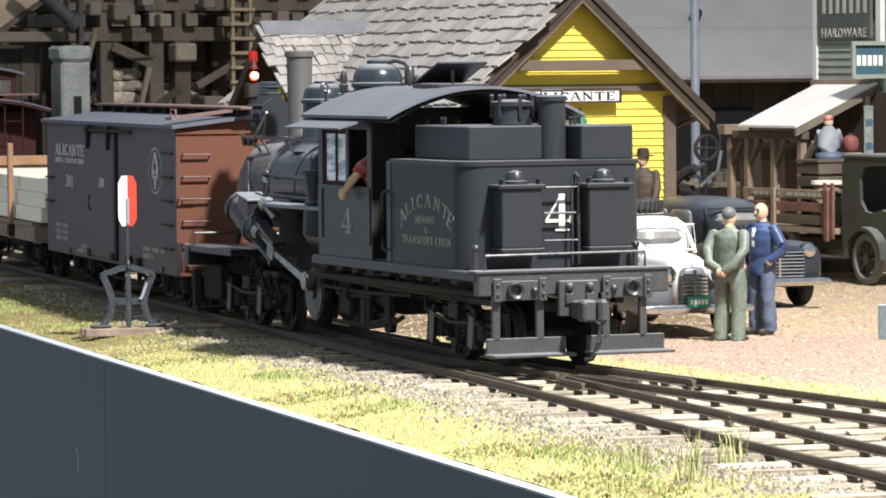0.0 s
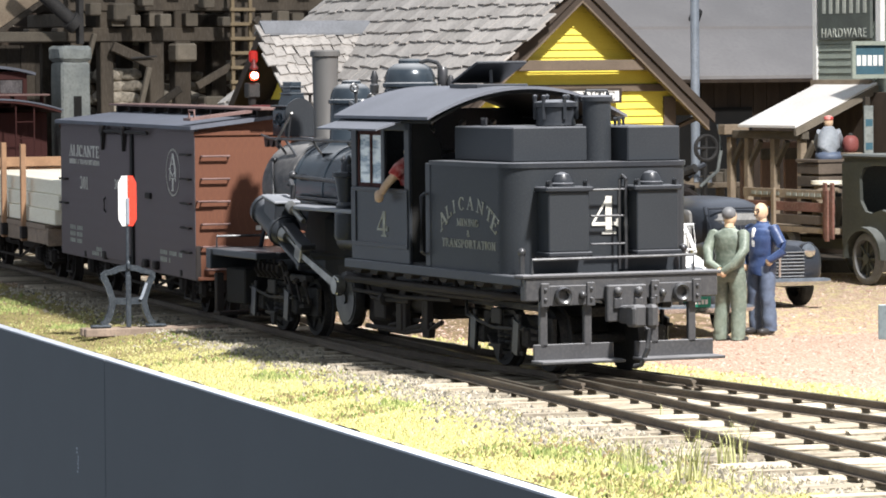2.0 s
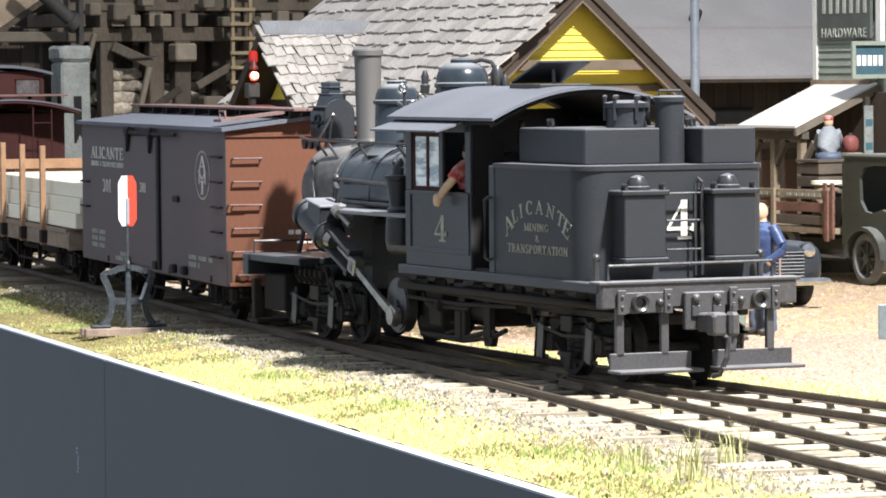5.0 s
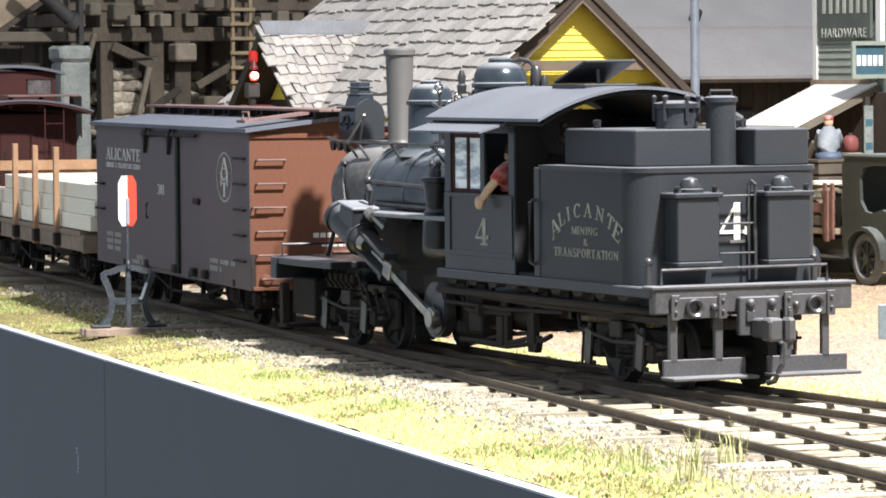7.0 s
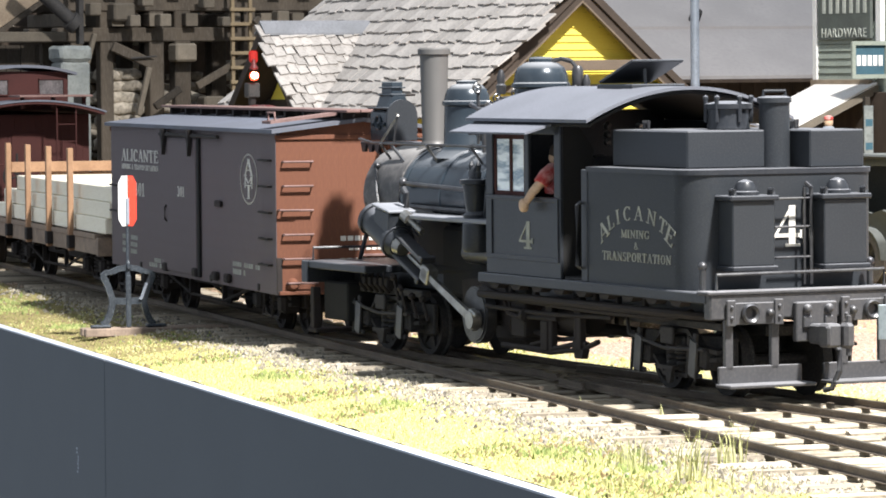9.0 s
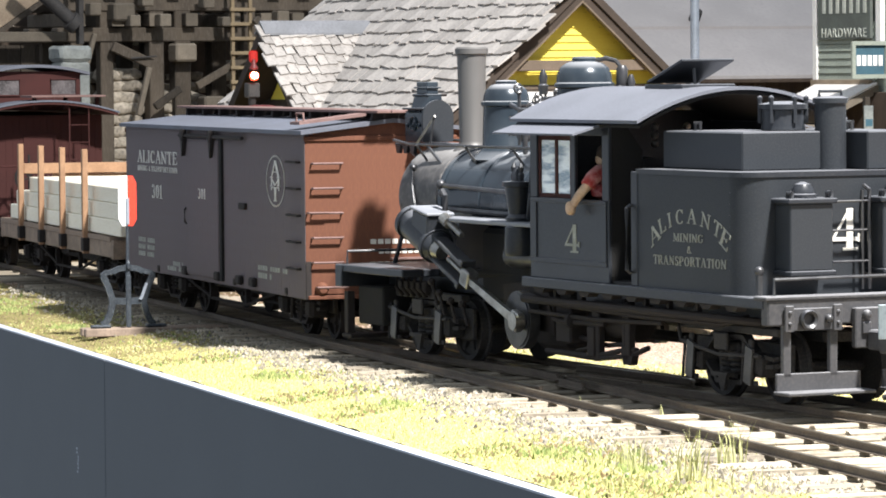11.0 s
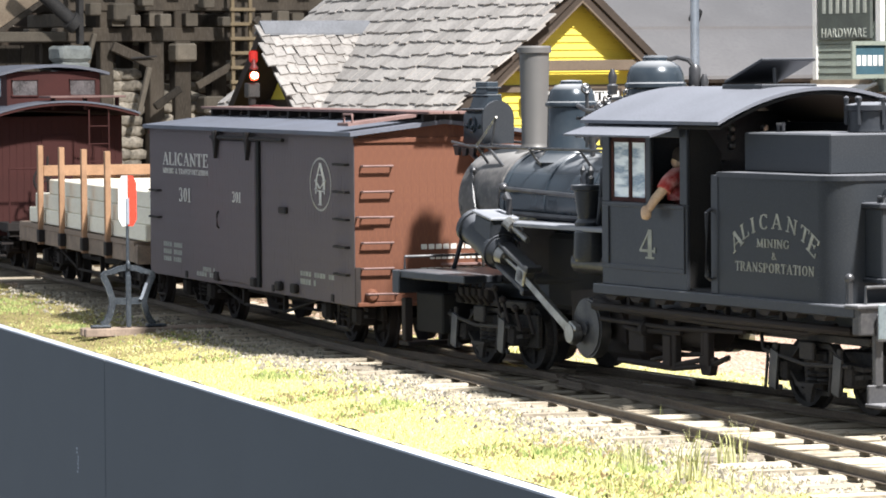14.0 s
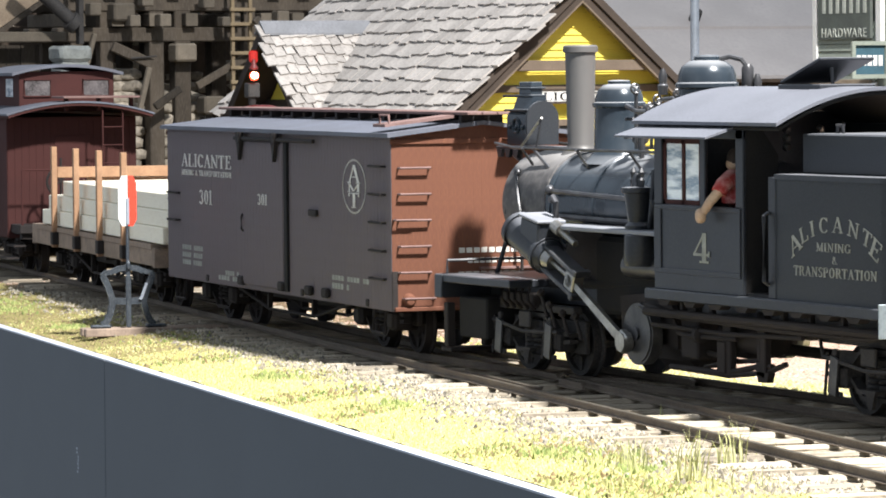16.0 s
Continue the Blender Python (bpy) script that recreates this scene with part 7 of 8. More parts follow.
def build_store():
    Hs = thing("hardware_store", "sage-grey hardware store with tall sign and porch", "building")
    y = 16.40
    x0, x1 = -22.0, -12.0
    part("wall", box(x0, x1, y + .03, y + 5, -.3, 6.2), sage, Hs)
    for k in range(8):
        z = 3.10 + k * .13
        part("clapboard", prism([(y - .0, z), (y - .035, z), (y - .01, z + .12), (y, z + .12)], x0 + .05, -20.0, "X"), sage, Hs)
    part("corner_board", box(x0 - .04, x0 + .10, y - .06, y + .03, 3.05, 6.2, .008), white_paint, Hs)
    part("corner_board", box(-19.95, -19.78, y - .06, y + .03, 3.65, 6.2, .008), white_paint, Hs)
    part("sill_board", box(x0 - .05, -20.1, y - .10, y + .03, 3.0, 3.12, .008), crate_wood, Hs)
    s = part("shop_sign", box(x0 + .18, -20.08, y - .08, y - .02, 3.82, 5.6, .01), sign_dark, Hs, "grey-green shop sign with pale letters")
    words("sign_word", "HARDWARE", .235, sign_pale, s, ((x0 + .18 - 20.08) / 2, y - .085, 3.93), depth=.006, squeeze=1.05, spread=1.15)
    # the owner's name as plain upright bars
    for k in range(7):
        part("name_bar", box(x0 + .34 + k * .225, x0 + .44 + k * .225, y - .088, y - .08, 4.28, 4.85), sign_pale, s)
    b = part("hanging_sign", box(-19.62, -19.57, y - .75, y - .1, 3.20, 3.72, .01), sign_blue, Hs, "small blue sign in a pale frame")
    part("sign_frame", frame_wall(-19.57, -19.51, y - .80, y - .05, 3.14, 3.78, .07, False), sage, b)
    for k in range(5):
        part("name_bar", box(-19.57, -19.56, y - .68 + k * .11, y - .60 + k * .11, 3.36, 3.54), white_paint, b)
    # porch
    R = thing("porch", "open wooden porch with a bleached sloping board roof", "porch")
    for k in range(5):
        xa = -21.9 + k * .39
        bm = prism([(14.72, 2.30), (16.38, 3.03), (16.38, 3.07), (14.72, 2.34)], xa, xa + .385, "X")
        part("roof_board", bm, porch_white, R)
    part("edge_rafter", prism([(14.72, 2.16), (16.38, 2.89), (16.38, 3.02), (14.72, 2.29)], -20.0, -19.92, "X"), timber_end, R)
    part("eave_beam", box(-22.35, -19.95, 14.86, 15.0, 2.10, 2.24, .01), timber_end, R)
    part("beam_end", box(-22.6, -22.36, 14.72, 15.22, 2.16, 2.34, .01), crate_wood, R)
    for xa in (-22.5, -21.9, -21.0, -20.1):
        part("post", box(xa - .07, xa + .07, 14.88, 15.0, -.2, 2.12, .01), crate_wood, R, "weathered porch post")
        part("brace", box(-.04, .04, -.04, .04, 0, .62, m=Matrix.Translation((xa, 14.94, 1.60)) @ Matrix.Rotation(radians(42), 4, "Y")), timber_end, R)
    for q0, q1 in ((15.10, 15.32), (15.52, 15.86), (16.0, 16.28)):
        part("back_panel", box(-22.50, -22.44, q0, q1, .6, 2.02, .01), salmon, R, "faded salmon board panel")
        part("panel_rail", box(-22.44, -22.40, q0 - .03, q1 + .03, 1.70, 1.90, .01), timber_end, R)
    part("floor", box(-22.6, -19.3, 14.8, 16.4, -.2, .05, .01), timber_mat, R)
    part("rear_wall", box(-22.5, -19.2, 16.28, 16.36, .05, 2.9, .01), old_board, R)
    st = thing("notice_board", "narrow white notice strip on a post", "sign", -19.1, 15.62, -.17)
    part("post", box(-.05, .05, -.05, .05, 0, 3.0, .008), timber_mat, st)
    part("board", box(.05, .08, -.09, .09, 1.95, 2.85, .006), pale_blue, st)
    for z in (2.1, 2.5):
        part("bar", box(.081, .085, -.07, .07, z, z + .12), sign_blue, st)
    bench = thing("bench", "rough wooden workbench by the dark shed", "bench", -29.5, 18.3, -.17)
    part("top", box(-.45, .45, -.80, .80, 1.16, 1.26, .01), crate_wood, bench)
    for xa in (-.35, .35):
        for q in (-.65, .65):
            part("leg", box(xa - .07, xa + .07, q - .07, q + .07, 0, 1.16, .01), crate_wood, bench)
    part("stretcher", box(-.40, .40, -.66, .66, .45, .55, .01), crate_wood, bench)
    random.seed(52)
    for k in range(7):
        bx = thing("box", "small weathered wooden box on the workbench", "box", -29.5 + random.uniform(-.25, .25), 17.72 + k * .19, 1.09, random.uniform(-20, 20), "boxes on the workbench")
        h = random.uniform(.10, .24)
        part("body", box(-.11, .11, -.085, .085, 0, h, .01), random.choice([crate_wood, timber_end, galv]), bx)
        part("lid", box(-.12, .12, -.092, .092, h, h + .025, .006), timber_end, bx)
    reel = thing("hose_reel", "dark hose reel with pale hose on an iron post", "reel", -28.8, 18.0, -.17)
    part("post", cyl((0, 0, 0), (0, 0, 2.0), .05, n=8), dust, reel)
    part("wheel", ring((.06, 0, 1.95), .24, .04, "X", 20, 4), dust, reel, "open iron wheel")
    part("hose", tube([(.08, .26, 2.4), (.08, .32, 1.9), (.08, .24, 1.5), (.08, .05, 1.36), (.08, -.15, 1.2)], .035, 8), pale_blue, reel)
    P = thing("utility_pole", "slim pale galvanised pole behind the station", "pole", -29.9, 18.42, -.17)
    part("shaft", cyl((0, 0, 0), (0, 0, 5.5), .095, .085, 16), galv, P)
    part("base", lathe([(.2, 0), (.2, .1), (.14, .15)], (0, 0, 0), 16), galv, P)


build_store()


def build_junk():
    """Rough machinery heap between the station and the shed."""
    random.seed(21)
    J = thing("scrap_heap", "heap of rusty pipes and machine parts", "scrap", -25.5, 15.2, -.17)
    for k in range(14):
        a, r = random.uniform(0, 6.28), random.uniform(.1, .9)
        p = Vector((r * math.cos(a), r * math.sin(a), random.uniform(.3, 2.2 - r)))
        q = p + Vector((random.uniform(-.7, .7), random.uniform(-.7, .7), random.uniform(-.3, .3)))
        part("pipe", tube([p, (p + q) / 2 + Vector((0, 0, .05)), q], random.uniform(.03, .10), 8), random.choice([dust, under, black_metal, timber_mat]), J)
    part("boiler_shell", cyl((-.6, 0, .5), (.6, .1, .5), .5, n=16), under, J)
    part("flywheel", lathe([(.30, -.05), (.42, -.06), (.42, .06), (.30, .05)], (.2, -.5, 1.3), 20, axis="X", hollow=True), dust, J)


build_junk()


# ---- timber trestle, ladder and stone bank on the far side ----
def build_trestle():
    random.seed(31)
    T = thing("timber_trestle", "weathered brown heavy-timber mine trestle", "trestle")
    X = -35.0
    for x in (X, X - 1.6):
        for y in (7.32, 7.95, 9.0, 9.55, 11.0, 12.0):
            w = random.uniform(.13, .19)
            part("post", box(x - w, x + w, y - w, y + w, -.3, 6.4, .02), timber_mat, T)
        for z in (3.95, 4.55, 5.3):
            part("cap_beam", box(x - .18, x + .18, 6.9, 12.6, z, z + .28, .02), timber_mat, T)
    for z, step in ((4.25, .80), (4.85, .72)):
        y = 7.15
        while y < 12.2:
            part("joist", box(X - 2.2, X + .38, y, y + .26, z, z + .26, .02), timber_mat, T)
            part("joist_end", box(X + .381, X + .40, y + .005, y + .255, z + .005, z + .255), timber_end, T)
            y += step * random.uniform(.85, 1.15)
    braces = ((7.65, 4.11, 7.20, 2.5, .045), (7.97, 3.86, 8.80, 3.50, .10), (9.70, 3.06, 10.95, 3.72, .075), (8.40, 2.5, 8.64, 3.44, .05),
              (8.70, 2.66, 9.24, 3.02, .07), (10.8, 4.4, 12.0, 3.0, .08))
    for k, (ya, za, yb, zb, w) in enumerate(braces):
        d = Vector((0, yb - ya, zb - za))
        m = Matrix.Translation((X + .24 + k * .13, (ya + yb) / 2, (za + zb) / 2)) @ Matrix.Rotation(math.atan2(d.z, d.y), 4, "X")
        part("brace", box(-.06, .06, -d.length / 2, d.length / 2, -w, w, .015, m=m), timber_mat if k % 3 else timber_end, T)
    for y, z, w in ((8.33, 4.26, .11), (8.97, 4.26, .12), (7.50, 4.48, .12), (10.27, 4.26, .09), (11.5, 4.30, .13), (9.9, 4.62, .12), (8.6, 4.66, .12)):
        part("packing_block", box(X + .42, X + .72, y - w, y + w, z - .02, z + w * 1.9, .02), timber_end, T)
    part("strut_rod", tube([(X + .5, 8.30, 3.62), (X + .5, 8.85, 3.66)], .02, 6), dust, T)
    for y, z in ((9.45, 3.55), (8.15, 4.35), (10.05, 2.5)):
        part("timber_block", box(X + .1, X + .55, y - .2, y + .25, z, z + .36, .04), timber_end, T)
    L = thing("ladder", "pale new wooden ladder leaning on the trestle", "ladder", X + .62, 10.62, -.17)
    for y in (-.19, .19):
        part("rail", box(-.04, .04, y - .035, y + .035, 0, 5.6, .006), ladder_wood, L)
    for k in range(19):
        part("rung", box(.03, .10, -.27, .27, .10 + k * .288, .17 + k * .288, .008), ladder_wood, L)
    K = thing("pump_box", "pale blue-grey concrete pump house with a capped top", "hut", X + 1.6, 6.62, -.3)
    for nm, q in (("body", (-.30, .30, -.30, .30, 0, 3.85, .04)), ("cap", (-.33, .33, -.33, .33, 3.86, 4.16, .06))):
        bm = box(*q)
        bmesh.ops.subdivide_edges(bm, edges=bm.edges[:], cuts=9, use_grid_fill=True)
        for v in bm.verts:
            v.co += noise.noise_vector(v.co * 6) * .022
        part(nm, bm, pale_blue, K)
    part("doorway", box(.30, .31, -.06, .10, 2.3, 3.2), shade_black, K)
    Pp = thing("chute_pipe", "dark iron discharge pipe", "pipe")
    part("tube", cyl((X + 1.0, 5.9, 5.2), (X + 1.0, 6.95, 4.30), .13, n=14), dust, Pp)
    part("collar", cyl((X + 1.0, 6.85, 4.38), (X + 1.0, 6.98, 4.27), .19, n=14), dust, Pp)
    part("hanger", box(X + .9, X + 1.1, 7.0, 7.1, 3.9, 6.0, .01), dust, Pp)
    S2 = thing("plank_shed", "shed with weathered pale gable boards beside the trestle", "shed")
    part("gable_boards", prism([(4.0, 3.1), (5.77, 4.27), (6.7, 4.88), (6.7, 6.2), (4.0, 6.2)], X + .05, X + .18, "X"), crate_wood, S2, "pale weathered gable boards")
    part("rake_board", prism([(4.0, 2.98), (6.75, 4.80), (6.75, 4.90), (4.0, 3.10)], X, X + .24, "X"), timber_mat, S2)
    part("beam", box(X + .2, X + .4, 3.0, 7.0, 3.95, 4.15, .02), timber_end, S2)
    plank_wall("board", S2, X - .3, 4.2, 6.7, -.2, 3.9, .3, timber_mat, seed=14)


build_trestle()


def build_stones():
    random.seed(41)
    B = thing("stone_wall", "stacked rough fieldstone retaining wall", "wall", kind="structure")
    shapes = []
    for k in range(6):
        bm = blob((0, 0, 0), (.25, .32, .13), .6, 8, 5)
        for v in bm.verts:
            v.co += Vector((random.uniform(-.03, .03), random.uniform(-.04, .04), random.uniform(-.02, .02)))
        bmesh.ops.scale(bm, vec=(S, S, S), verts=bm.verts)
        me = bpy.data.meshes.new("stone")
        bm.to_mesh(me)
        bm.free()
        for p in me.polygons:
            p.use_smooth = True
        me.materials.append(stone_mat)
        shapes.append(me)
    for r in range(15):
        for k in range(17):
            ob = put("stone", random.choice(shapes), B, "", (-37.6 - r * .03 + random.uniform(-.06, .06), 3.2 + k * .56 + (r % 2) * .28, .9 + r * .235), (random.uniform(-6, 6), random.uniform(-6, 6), random.uniform(-8, 8)))
    # two rough piers between the trestle posts
    for y0, cols, top in ((8.12, 2, 15), (9.36, 2, 13)):
        for r in range(top):
            for k in range(cols):
                put("stone", random.choice(shapes), B, "", (-35.25 + random.uniform(-.05, .05), y0 + k * .34 + (r % 2) * .1, .15 + r * .225), (random.uniform(-6, 6), random.uniform(-6, 6), random.uniform(-8, 8)))
    for k, (y, z) in enumerate(((9.39, 4.20), (10.69, 4.20), (10.70, 4.75), (8.9, 4.75))):
        bm = blob((0, 0, 0), (.2, .26, .30), .7, 12, 8)
        for v in bm.verts:
            v.co += noise.noise_vector(v.co * 5 + Vector((k, 0, 0))) * .06
        part("boulder", bm, pale_rock, B, "pale chalky boulder", (-37.2, y, z))
    part("rubble_core", box(-39.5, -37.7, 2, 14, -.3, 4.3), hill_mat, B)


def build_hall_floor():
    bm = box(-70, 60, -60, 60, -24.2, -24.0)
    tagged(part("hall_floor", bm, hall_grey), "plain grey hall floor below the layout", "floor", kind="structure")
    bm = box(-59, 21, 3, 49, -24.0, -.9)
    tagged(part("layout_bench", bm, dark_brown), "plain dark bench that carries the layout", "bench", kind="structure")


hall_grey = mat("hall_floor_grey", (0.22, 0.22, 0.22), (0.18, 0.18, 0.18), 0.6, 0, 0.1, 2, 0.0)
build_hall_floor()


def build_backdrop():
    bm = bmesh.new()
    vs = []
    n = 60
    for i in range(n + 1):
        y = -6 + 50 * i / n
        h = 16 + 1.0 * noise.noise((y * .3, 0, 0))
        vs.append((bm.verts.new((-52, y, -.6)), bm.verts.new((-54, y, h * .4)), bm.verts.new((-58, y, h))))
    for a, b in zip(vs, vs[1:]):
        bm.faces.new((a[0], b[0], b[1], a[1]))
        bm.faces.new((a[1], b[1], b[2], a[2]))
    tagged(part("backdrop", bm, hill_mat), "dark brown rocky backdrop behind the layout", "backdrop", kind="structure")


build_backdrop()


# ---- lineside ----
# Reds of hood and blade stand in for the lamp's red glow.
dark_red = mat("dark_signal_red", (0.12, 0.010, 0.008), (0.09, 0.008, 0.007), 0.5)
signal_blade = mat("signal_glow_red", (0.36, 0.014, 0.009), (0.28, 0.011, 0.008), 0.4, 0, 4, 30, 0.02)
card_mat = mat("label_card", (0.34, 0.39, 0.42), (0.31, 0.36, 0.39), 0.6, 0, 2, 30, 0)


def build_signal():
    G_ = thing("order_signal", "dark order signal post with a lit red lamp", "signal", -19.76, 4.5, -.17)
    part("mast", cyl((0, 0, 0), (0, 0, 3.2), .06, n=10), under, G_)
    part("lamp_body", box(-.10, .10, -.10, .10, 3.10, 3.34, .02), dust, G_)
    b = part("bracket", box(-.04, .04, -.05, .05, 2.7, 3.1, .01), dust, G_)
    part("lens", blob((.14, -.02, 3.45), (.07, .072, .072), .9, 16, 10), glow("signal_lamp", (1.0, 0.09, 0.04), 5.0), G_, "glowing red lamp")
    part("lens_core", blob((.20, -.04, 3.46), (.05, .058, .05), .9, 12, 8), glow("signal_core", (1.0, 0.82, 0.62), 16.0), G_, "hot white lamp centre")
    part("hood", lathe([(.07, 3.55), (.075, 3.58), (.04, 3.64), (.02, 3.72)], (.08, 0, 0), 14), dark_red, G_)
    part("blade", box(-.02, .02, -.05, .10, 3.66, 3.86, .03), signal_blade, G_, "red signal blade with lamp glow painted in")
    part("drum", blob((.1, .1, 2.92), (.16, .30, .07), .8, 16, 8), dark_red, G_)


build_signal()


def build_switch_stand():
    a = math.degrees(math.atan2(N1.y, N1.x))
    W = thing("switch_stand", "cast-iron harp switch stand with red and white target", "signal", -11.05, -1.13, -.17, a)
    # local x runs across the track
    tie = part("head_tie", box(-.62, 1.35, -.16, -.02, -.02, .09, .012), deck_wood, W, "long weathered head tie")
    part("head_tie", box(-.62, 1.35, .10, .24, -.02, .09, .012), deck_wood, W)
    def blade(pts, w, y0, y1):
        """A flat cast bar of half-width w along pts in the plane of the stand."""
        q = [Vector((x, z)) for x, z in pts]
        lo, hi = [], []
        for i, p in enumerate(q):
            d = (q[min(i + 1, len(q) - 1)] - q[max(i - 1, 0)]).normalized()
            n = Vector((-d.y, d.x)) * w
            lo.append(tuple(p + n))
            hi.append(tuple(p - n))
        return prism(lo + hi[::-1], y0, y1, "Y")
    for sg in (-1, 1):
        part("foot", box(sg * .38 - .14, sg * .38 + .14, -.08, .08, .09, .135, .02), stand_blue, W)
        part("leg", blade([(sg * .36, .13), (sg * .30, .18), (sg * .25, .28), (sg * .215, .42), (sg * .225, .50), (sg * .28, .66), (sg * .335, .78), (sg * .325, .82)], .040, -.035, .035), stand_blue, W)
        part("shoulder", blade([(sg * .355, .795), (sg * .30, .835), (sg * .20, .855)], .032, -.045, .040), stand_blue, W)
    part("inner_strap", blade([(.155, .47), (.185, .52), (.245, .69)], .018, -.06, -.038), galv, W, "bright worn strap")
    part("top_arch", blade([(-.24, .835), (-.13, .885), (0, .905), (.13, .885), (.24, .835)], .038, -.03, .03), stand_blue, W)
    part("cross_bar", blade([(-.215, .455), (0, .445), (.215, .455)], .045, -.028, .028), stand_blue, W)
    part("lever", box(-.035, .035, -.05, .0, .09, .80, .012), stand_blue, W)
    part("spindle", limb([(0, 0, .80), (0, 0, 1.0), (.0, 0, 1.9)], [.035, .022, .02], 8), stand_blue, W)
    part("latch", blob((0, -.03, .93), (.03, .04, .07), .8, 10, 8), stand_blue, W)

    def half(sg):
        return [(0, 1.46), (sg * .075, 1.46), (sg * .125, 1.55), (sg * .125, 2.04), (sg * .075, 2.14), (0, 2.14)]
    t = part("target", prism(half(-1), -.025, -.010, "Y"), white_paint, W, "white half of the target")
    part("target_half", prism(half(1), -.025, -.010, "Y"), red_paint, t, "red half of the target")
    part("target_clip", box(-.02, .02, -.05, -.026, 1.48, 1.84, .006), galv, t)
    part("throw_rod", cyl((.2, .05, .05), (1.9, .05, .05), .022, n=8), dust, W)


build_switch_stand()


def build_card():
    C = thing("label_card", "small blank white card on a wire stake at the layout's edge", "sign", 13.36, -4.5, 0)
    part("card", box(-.06, -.03, -.10, .30, 1.26, 1.53, .005, m=Matrix.Rotation(radians(-30), 4, "Z")), card_mat, C)
    part("stake", cyl((0, .2, -.3), (0, .2, 1.3), .015, n=6), galv, C)


build_card()


# ---- loose ground cover ----
def scatter(name, label, category, count, place_fn, size, flat, material, seed):
    """Thousands of small irregular grains as one mesh."""
    rng = np.random.default_rng(seed)
    verts, faces = [], []
    made = 0
    while made < count:
        q = place_fn(rng)
        if q is None:
            continue
        x, y, z = q
        s = size[0] + (size[1] - size[0]) * rng.random() ** 2
        a = rng.random() * 6.283
        k = len(verts)
        base = []
        for i in range(4):
            an = a + i * 1.571 + rng.random() * .7
            r = s * (.6 + .5 * rng.random())
            base.append((x + r * math.cos(an), y + r * math.sin(an), z - s * .2 + rng.random() * s * .3))
        top = (x + (rng.random() - .5) * s * .8, y + (rng.random() - .5) * s * .8, z + s * flat * (.6 + .6 * rng.random()))
        verts += [tuple(c * S for c in v) for v in base] + [tuple(c * S for c in top)]
        faces += [(k, k + 1, k + 4), (k + 1, k + 2, k + 4), (k + 2, k + 3, k + 4), (k + 3, k, k + 4)]
        made += 1
    me = bpy.data.meshes.new(name)
    me.from_pydata(verts, [], faces)
    me.materials.append(material)
    return tagged(new(name, me), label, category, kind="stuff")


def verge(rng):
    x = -20 + 32 * rng.random() ** .8
    if x < -8 and noise.noise((x * .8, 3.1, 7.7)) < rng.random() * 1.1 - .10:
        x = -8 + 20 * rng.random()
    f = fascia_y(x)
    d_edge = (V0 + D1 * ((x - VERTEX)) + N1 * (-1.0)).y
    y = f + .02 + (d_edge - .15 - f) * rng.random() ** .9
    return x, y, ground_z(x, y)


def patches(rng):
    x, y, z = verge(rng)
    if noise.noise((x * .55, y * .9, 4.2)) + (-.08 if x > -8 else .22) < .12:
        return None
    return x, y, z


def left_verge(rng):
    x = -24 + 17 * rng.random() ** 1.1
    f = fascia_y(x)
    y = f + .02 + ((V0 + D1 * (x - VERTEX) + N1 * (-1.35)).y - f) * rng.random()
    return x, y, ground_z(x, y)


def green_spots(rng):
    cx, cy, r = ((-17.6, -.35, .8), (-19.5, .1, .9), (-13.6, -1.0, .35), (-3.0, -2.5, .5), (7.2, -4.1, .5), (8.6, -4.2, .45), (1.6, -3.1, .4))[int(rng.random() * 7)]
    x, y = cx + r * rng.normal() * .6, cy + r * rng.normal() * .22
    if y < fascia_y(x) + .03:
        return None
    return x, y, ground_z(x, y)


def far_verge(rng):
    x = -8 + 22 * rng.random()
    y = 1.15 + 1.1 * rng.random() ** 2
    return x, y, ground_z(x, y)


def bed(rng):
    x = -22 + 34 * rng.random()
    o = rng.normal() * .36 - 1.05
    p = V0 + D1 * (x - VERTEX) + N1 * o
    if -1.2 < o < .75 and rng.random() < (.93 if o > -.62 else .35):
        return None
    if p.y < fascia_y(p.x) + .1 or (p.x < -8 and rng.random() < .55):
        return None
    return p.x, p.y, ground_z(p.x, p.y) + .01


def yard(rng):
    x, y = -26 + 38 * rng.random(), 1.6 + 13 * rng.random() ** 1.3
    return x, y, ground_z(x, y)


turf_mat = island_mat("turf_flock", [(0.22, 0.22, 0.08), (0.40, 0.38, 0.14), (0.48, 0.45, 0.20), (0.33, 0.32, 0.11), (0.50, 0.47, 0.25), (0.39, 0.33, 0.17), (0.45, 0.43, 0.18)])
stone_chip = island_mat("ballast_chips", [(0.28, 0.25, 0.19), (0.38, 0.34, 0.27), (0.17, 0.15, 0.12), (0.44, 0.40, 0.33), (0.24, 0.21, 0.15), (0.09, 0.085, 0.08), (0.34, 0.30, 0.21)])
gravel_chip = island_mat("gravel_chips", [(0.34, 0.24, 0.18), (0.42, 0.31, 0.24), (0.24, 0.15, 0.11), (0.48, 0.40, 0.34), (0.38, 0.26, 0.19), (0.29, 0.19, 0.14)])
blade_mat = island_mat("grass_blades", [(0.46, 0.47, 0.20), (0.54, 0.53, 0.27), (0.40, 0.43, 0.17), (0.55, 0.52, 0.30)])
moss_mat = island_mat("moss_flock", [(0.10, 0.15, 0.04), (0.20, 0.24, 0.07), (0.24, 0.17, 0.09), (0.15, 0.12, 0.06), (0.28, 0.30, 0.10)])
scatter("turf", "yellow-green foam turf on the verge", "grass", 78000, verge, (.008, .030), 1.0, turf_mat, 1)
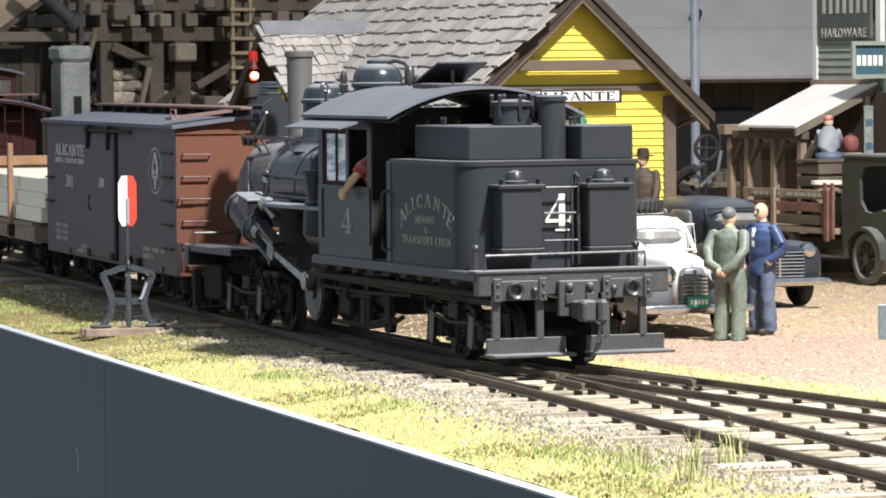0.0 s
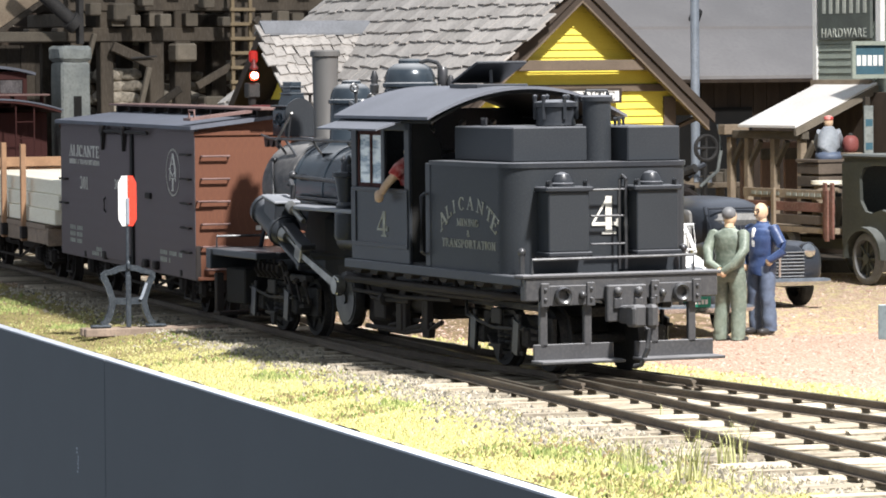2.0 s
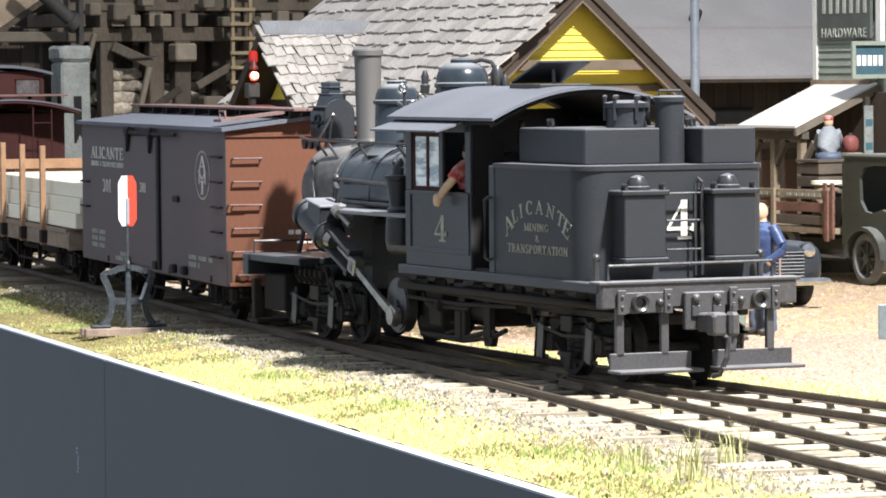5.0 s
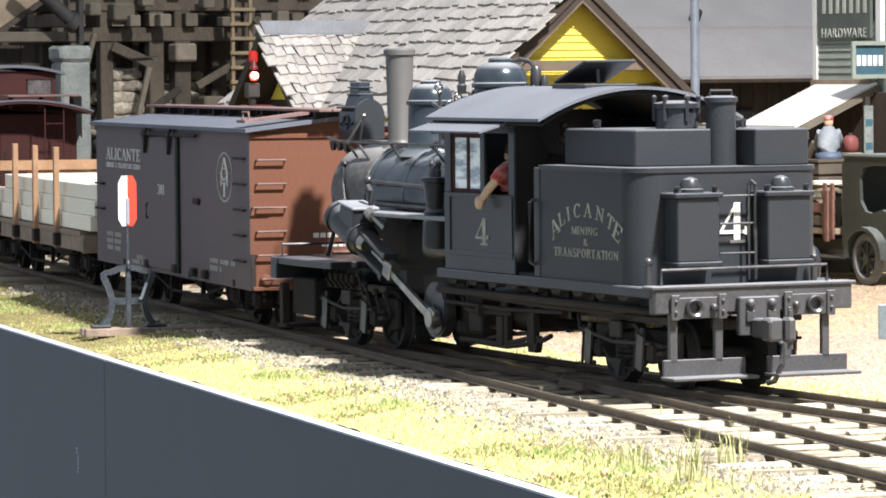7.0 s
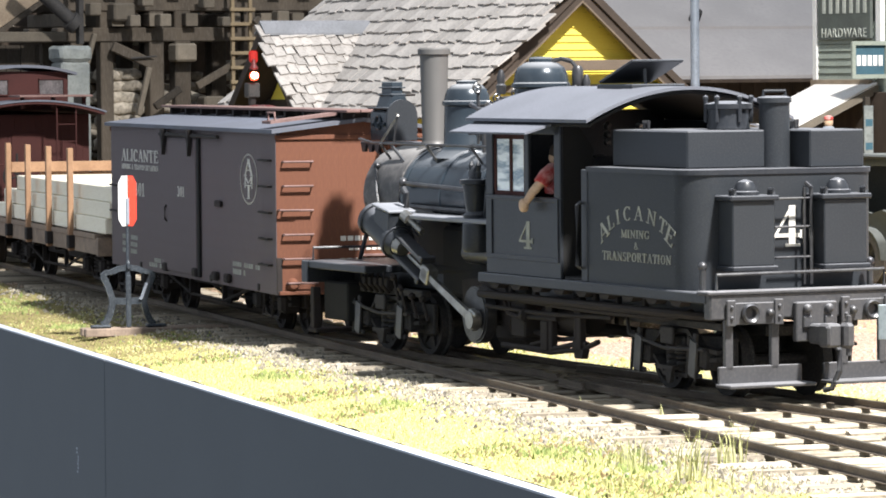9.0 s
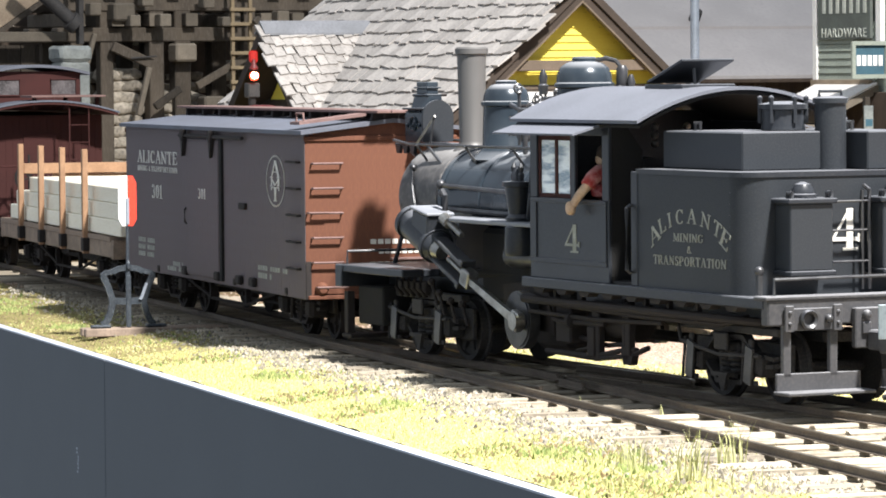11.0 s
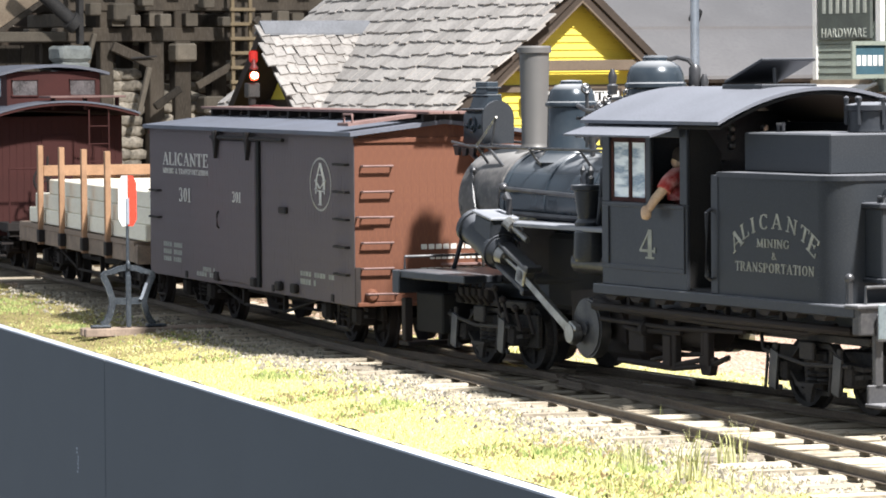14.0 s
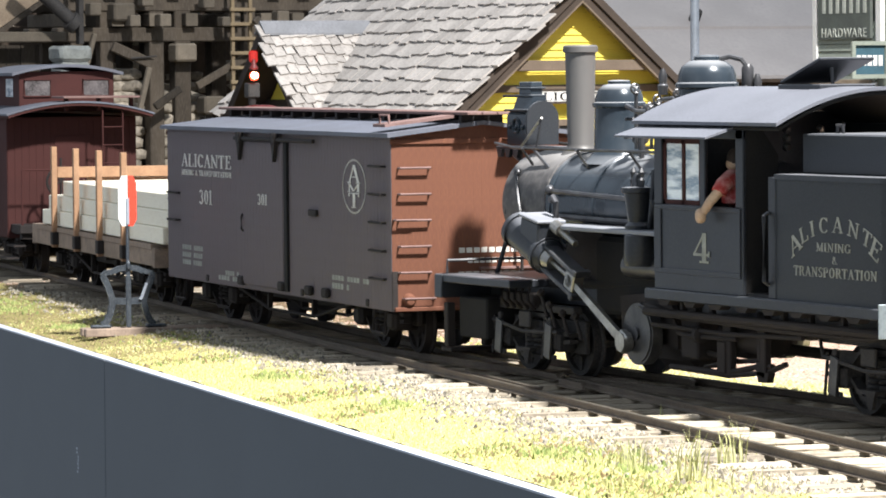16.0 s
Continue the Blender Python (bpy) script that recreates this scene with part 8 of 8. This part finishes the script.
scatter("turf", "greener and browner foam turf clumps on the verge", "grass", 5000, patches, (.012, .045), 1.2, moss_mat, 6)
# Green-brown turf, its colour lowered in place of the weaker light here.
dim_light_turf = island_mat("dim_light_turf", [(0.17, 0.155, 0.06), (0.23, 0.205, 0.085), (0.27, 0.22, 0.11), (0.21, 0.21, 0.07), (0.25, 0.19, 0.10)])
scatter("turf", "green-brown turf near the switch stand, dimmed for weak light", "grass", 26000, left_verge, (.010, .032), .9, dim_light_turf, 9)
green_turf = island_mat("green_turf", [(0.15, 0.19, 0.06), (0.23, 0.27, 0.09), (0.30, 0.33, 0.12), (0.36, 0.36, 0.15)])
scatter("turf", "fresh green foam tufts at the board's edge", "grass", 1500, green_spots, (.018, .055), 1.3, green_turf, 12)
scatter("turf", "yellow-green foam turf beside the far rail", "grass", 3500, far_verge, (.02, .05), .9, turf_mat, 2)
scatter("ballast", "pale crushed stone ballast between ties and verge", "gravel", 13000, bed, (.018, .05), .9, stone_chip, 3)
scatter("gravel", "reddish fine gravel of the yard", "gravel", 26000, yard, (.015, .04), .7, gravel_chip, 4)


def build_blades():
    rng = np.random.default_rng(7)
    verts, faces = [], []
    spots = []
    for cx, cy, n, r, h in ((8.69, -4.2, 30, .13, .34), (10.0, -4.4, 34, .15, .50), (9.16, -3.49, 34, .14, .46), (8.3, -4.3, 30, .25, .2), (6.3, -4.2, 16, .3, .16), (10.9, -4.4, 20, .4, .2), (9.6, -4.5, 20, .5, .2), (3.9, -3.4, 5, .4, .08), (4.3, -1.45, 4, .05, .15), (2.8, -1.55, 4, .05, .14), (8.2, -2.6, 6, .2, .12)):
        for k in range(n):
            a, q = rng.random() * 6.28, r * math.sqrt(rng.random())
            spots.append((cx + q * math.cos(a), cy + q * math.sin(a), h * (.5 + .6 * rng.random())))
    for k in range(1500):
        x, y, z = verge(rng)
        spots.append((x, y, .03 + .07 * rng.random()))
    for x, y, h in spots:
        y = max(y, fascia_y(x) + .03)
        z = ground_z(x, y) - .02
        a = rng.random() * 6.28
        lean = (rng.random() - .5) * .9 * h
        w = .007
        dx, dy = w * math.cos(a), w * math.sin(a)
        k = len(verts)
        for v in ((x - dx, y - dy, z), (x + dx, y + dy, z), (x + dx * .7 + lean * .4, y + dy * .7, z + h * .6), (x - dx * .7 + lean * .4, y - dy * .7, z + h * .6), (x + lean, y + lean * .3, z + h)):
            verts.append(tuple(c * S for c in v))
        faces += [(k, k + 1, k + 2, k + 3), (k + 3, k + 2, k + 4)]
    me = bpy.data.meshes.new("grass_blades")
    me.from_pydata(verts, [], faces)
    me.materials.append(blade_mat)
    tagged(new("grass_blades", me), "thin yellow-green grass blades near the board", "grass", kind="stuff")


build_blades()
build_stones()


# ---- pieces of roofs and track ----
build_ties()
xc, ya, yb, zr, sl, bh = BAY
dn = Vector((0, -1, -depot_slope)).normalized()
shingles(depot, (depot_x0 - .5, DAY, DAZ + .03), (1, 0, 0), dn, DX + .04 - (depot_x0 - .5), depot_half / abs(dn.y), .30, .30, seed=2,
         clip=lambda p: not (abs(p.x - xc) < (yb - p.y) * depot_slope / sl * 1.0 and p.y < yb))
dn = Vector((1, 0, -sl)).normalized()
shingles(depot, (xc, ya - .04, zr + .02), (0, 1, 0), dn, yb + 1.8 - ya, bh / abs(dn.x), .19, .235, seed=4, clip=lambda p: (zr - (p.x - xc) * sl) > DAZ - (DAY - p.y) * depot_slope - .05)

motions()
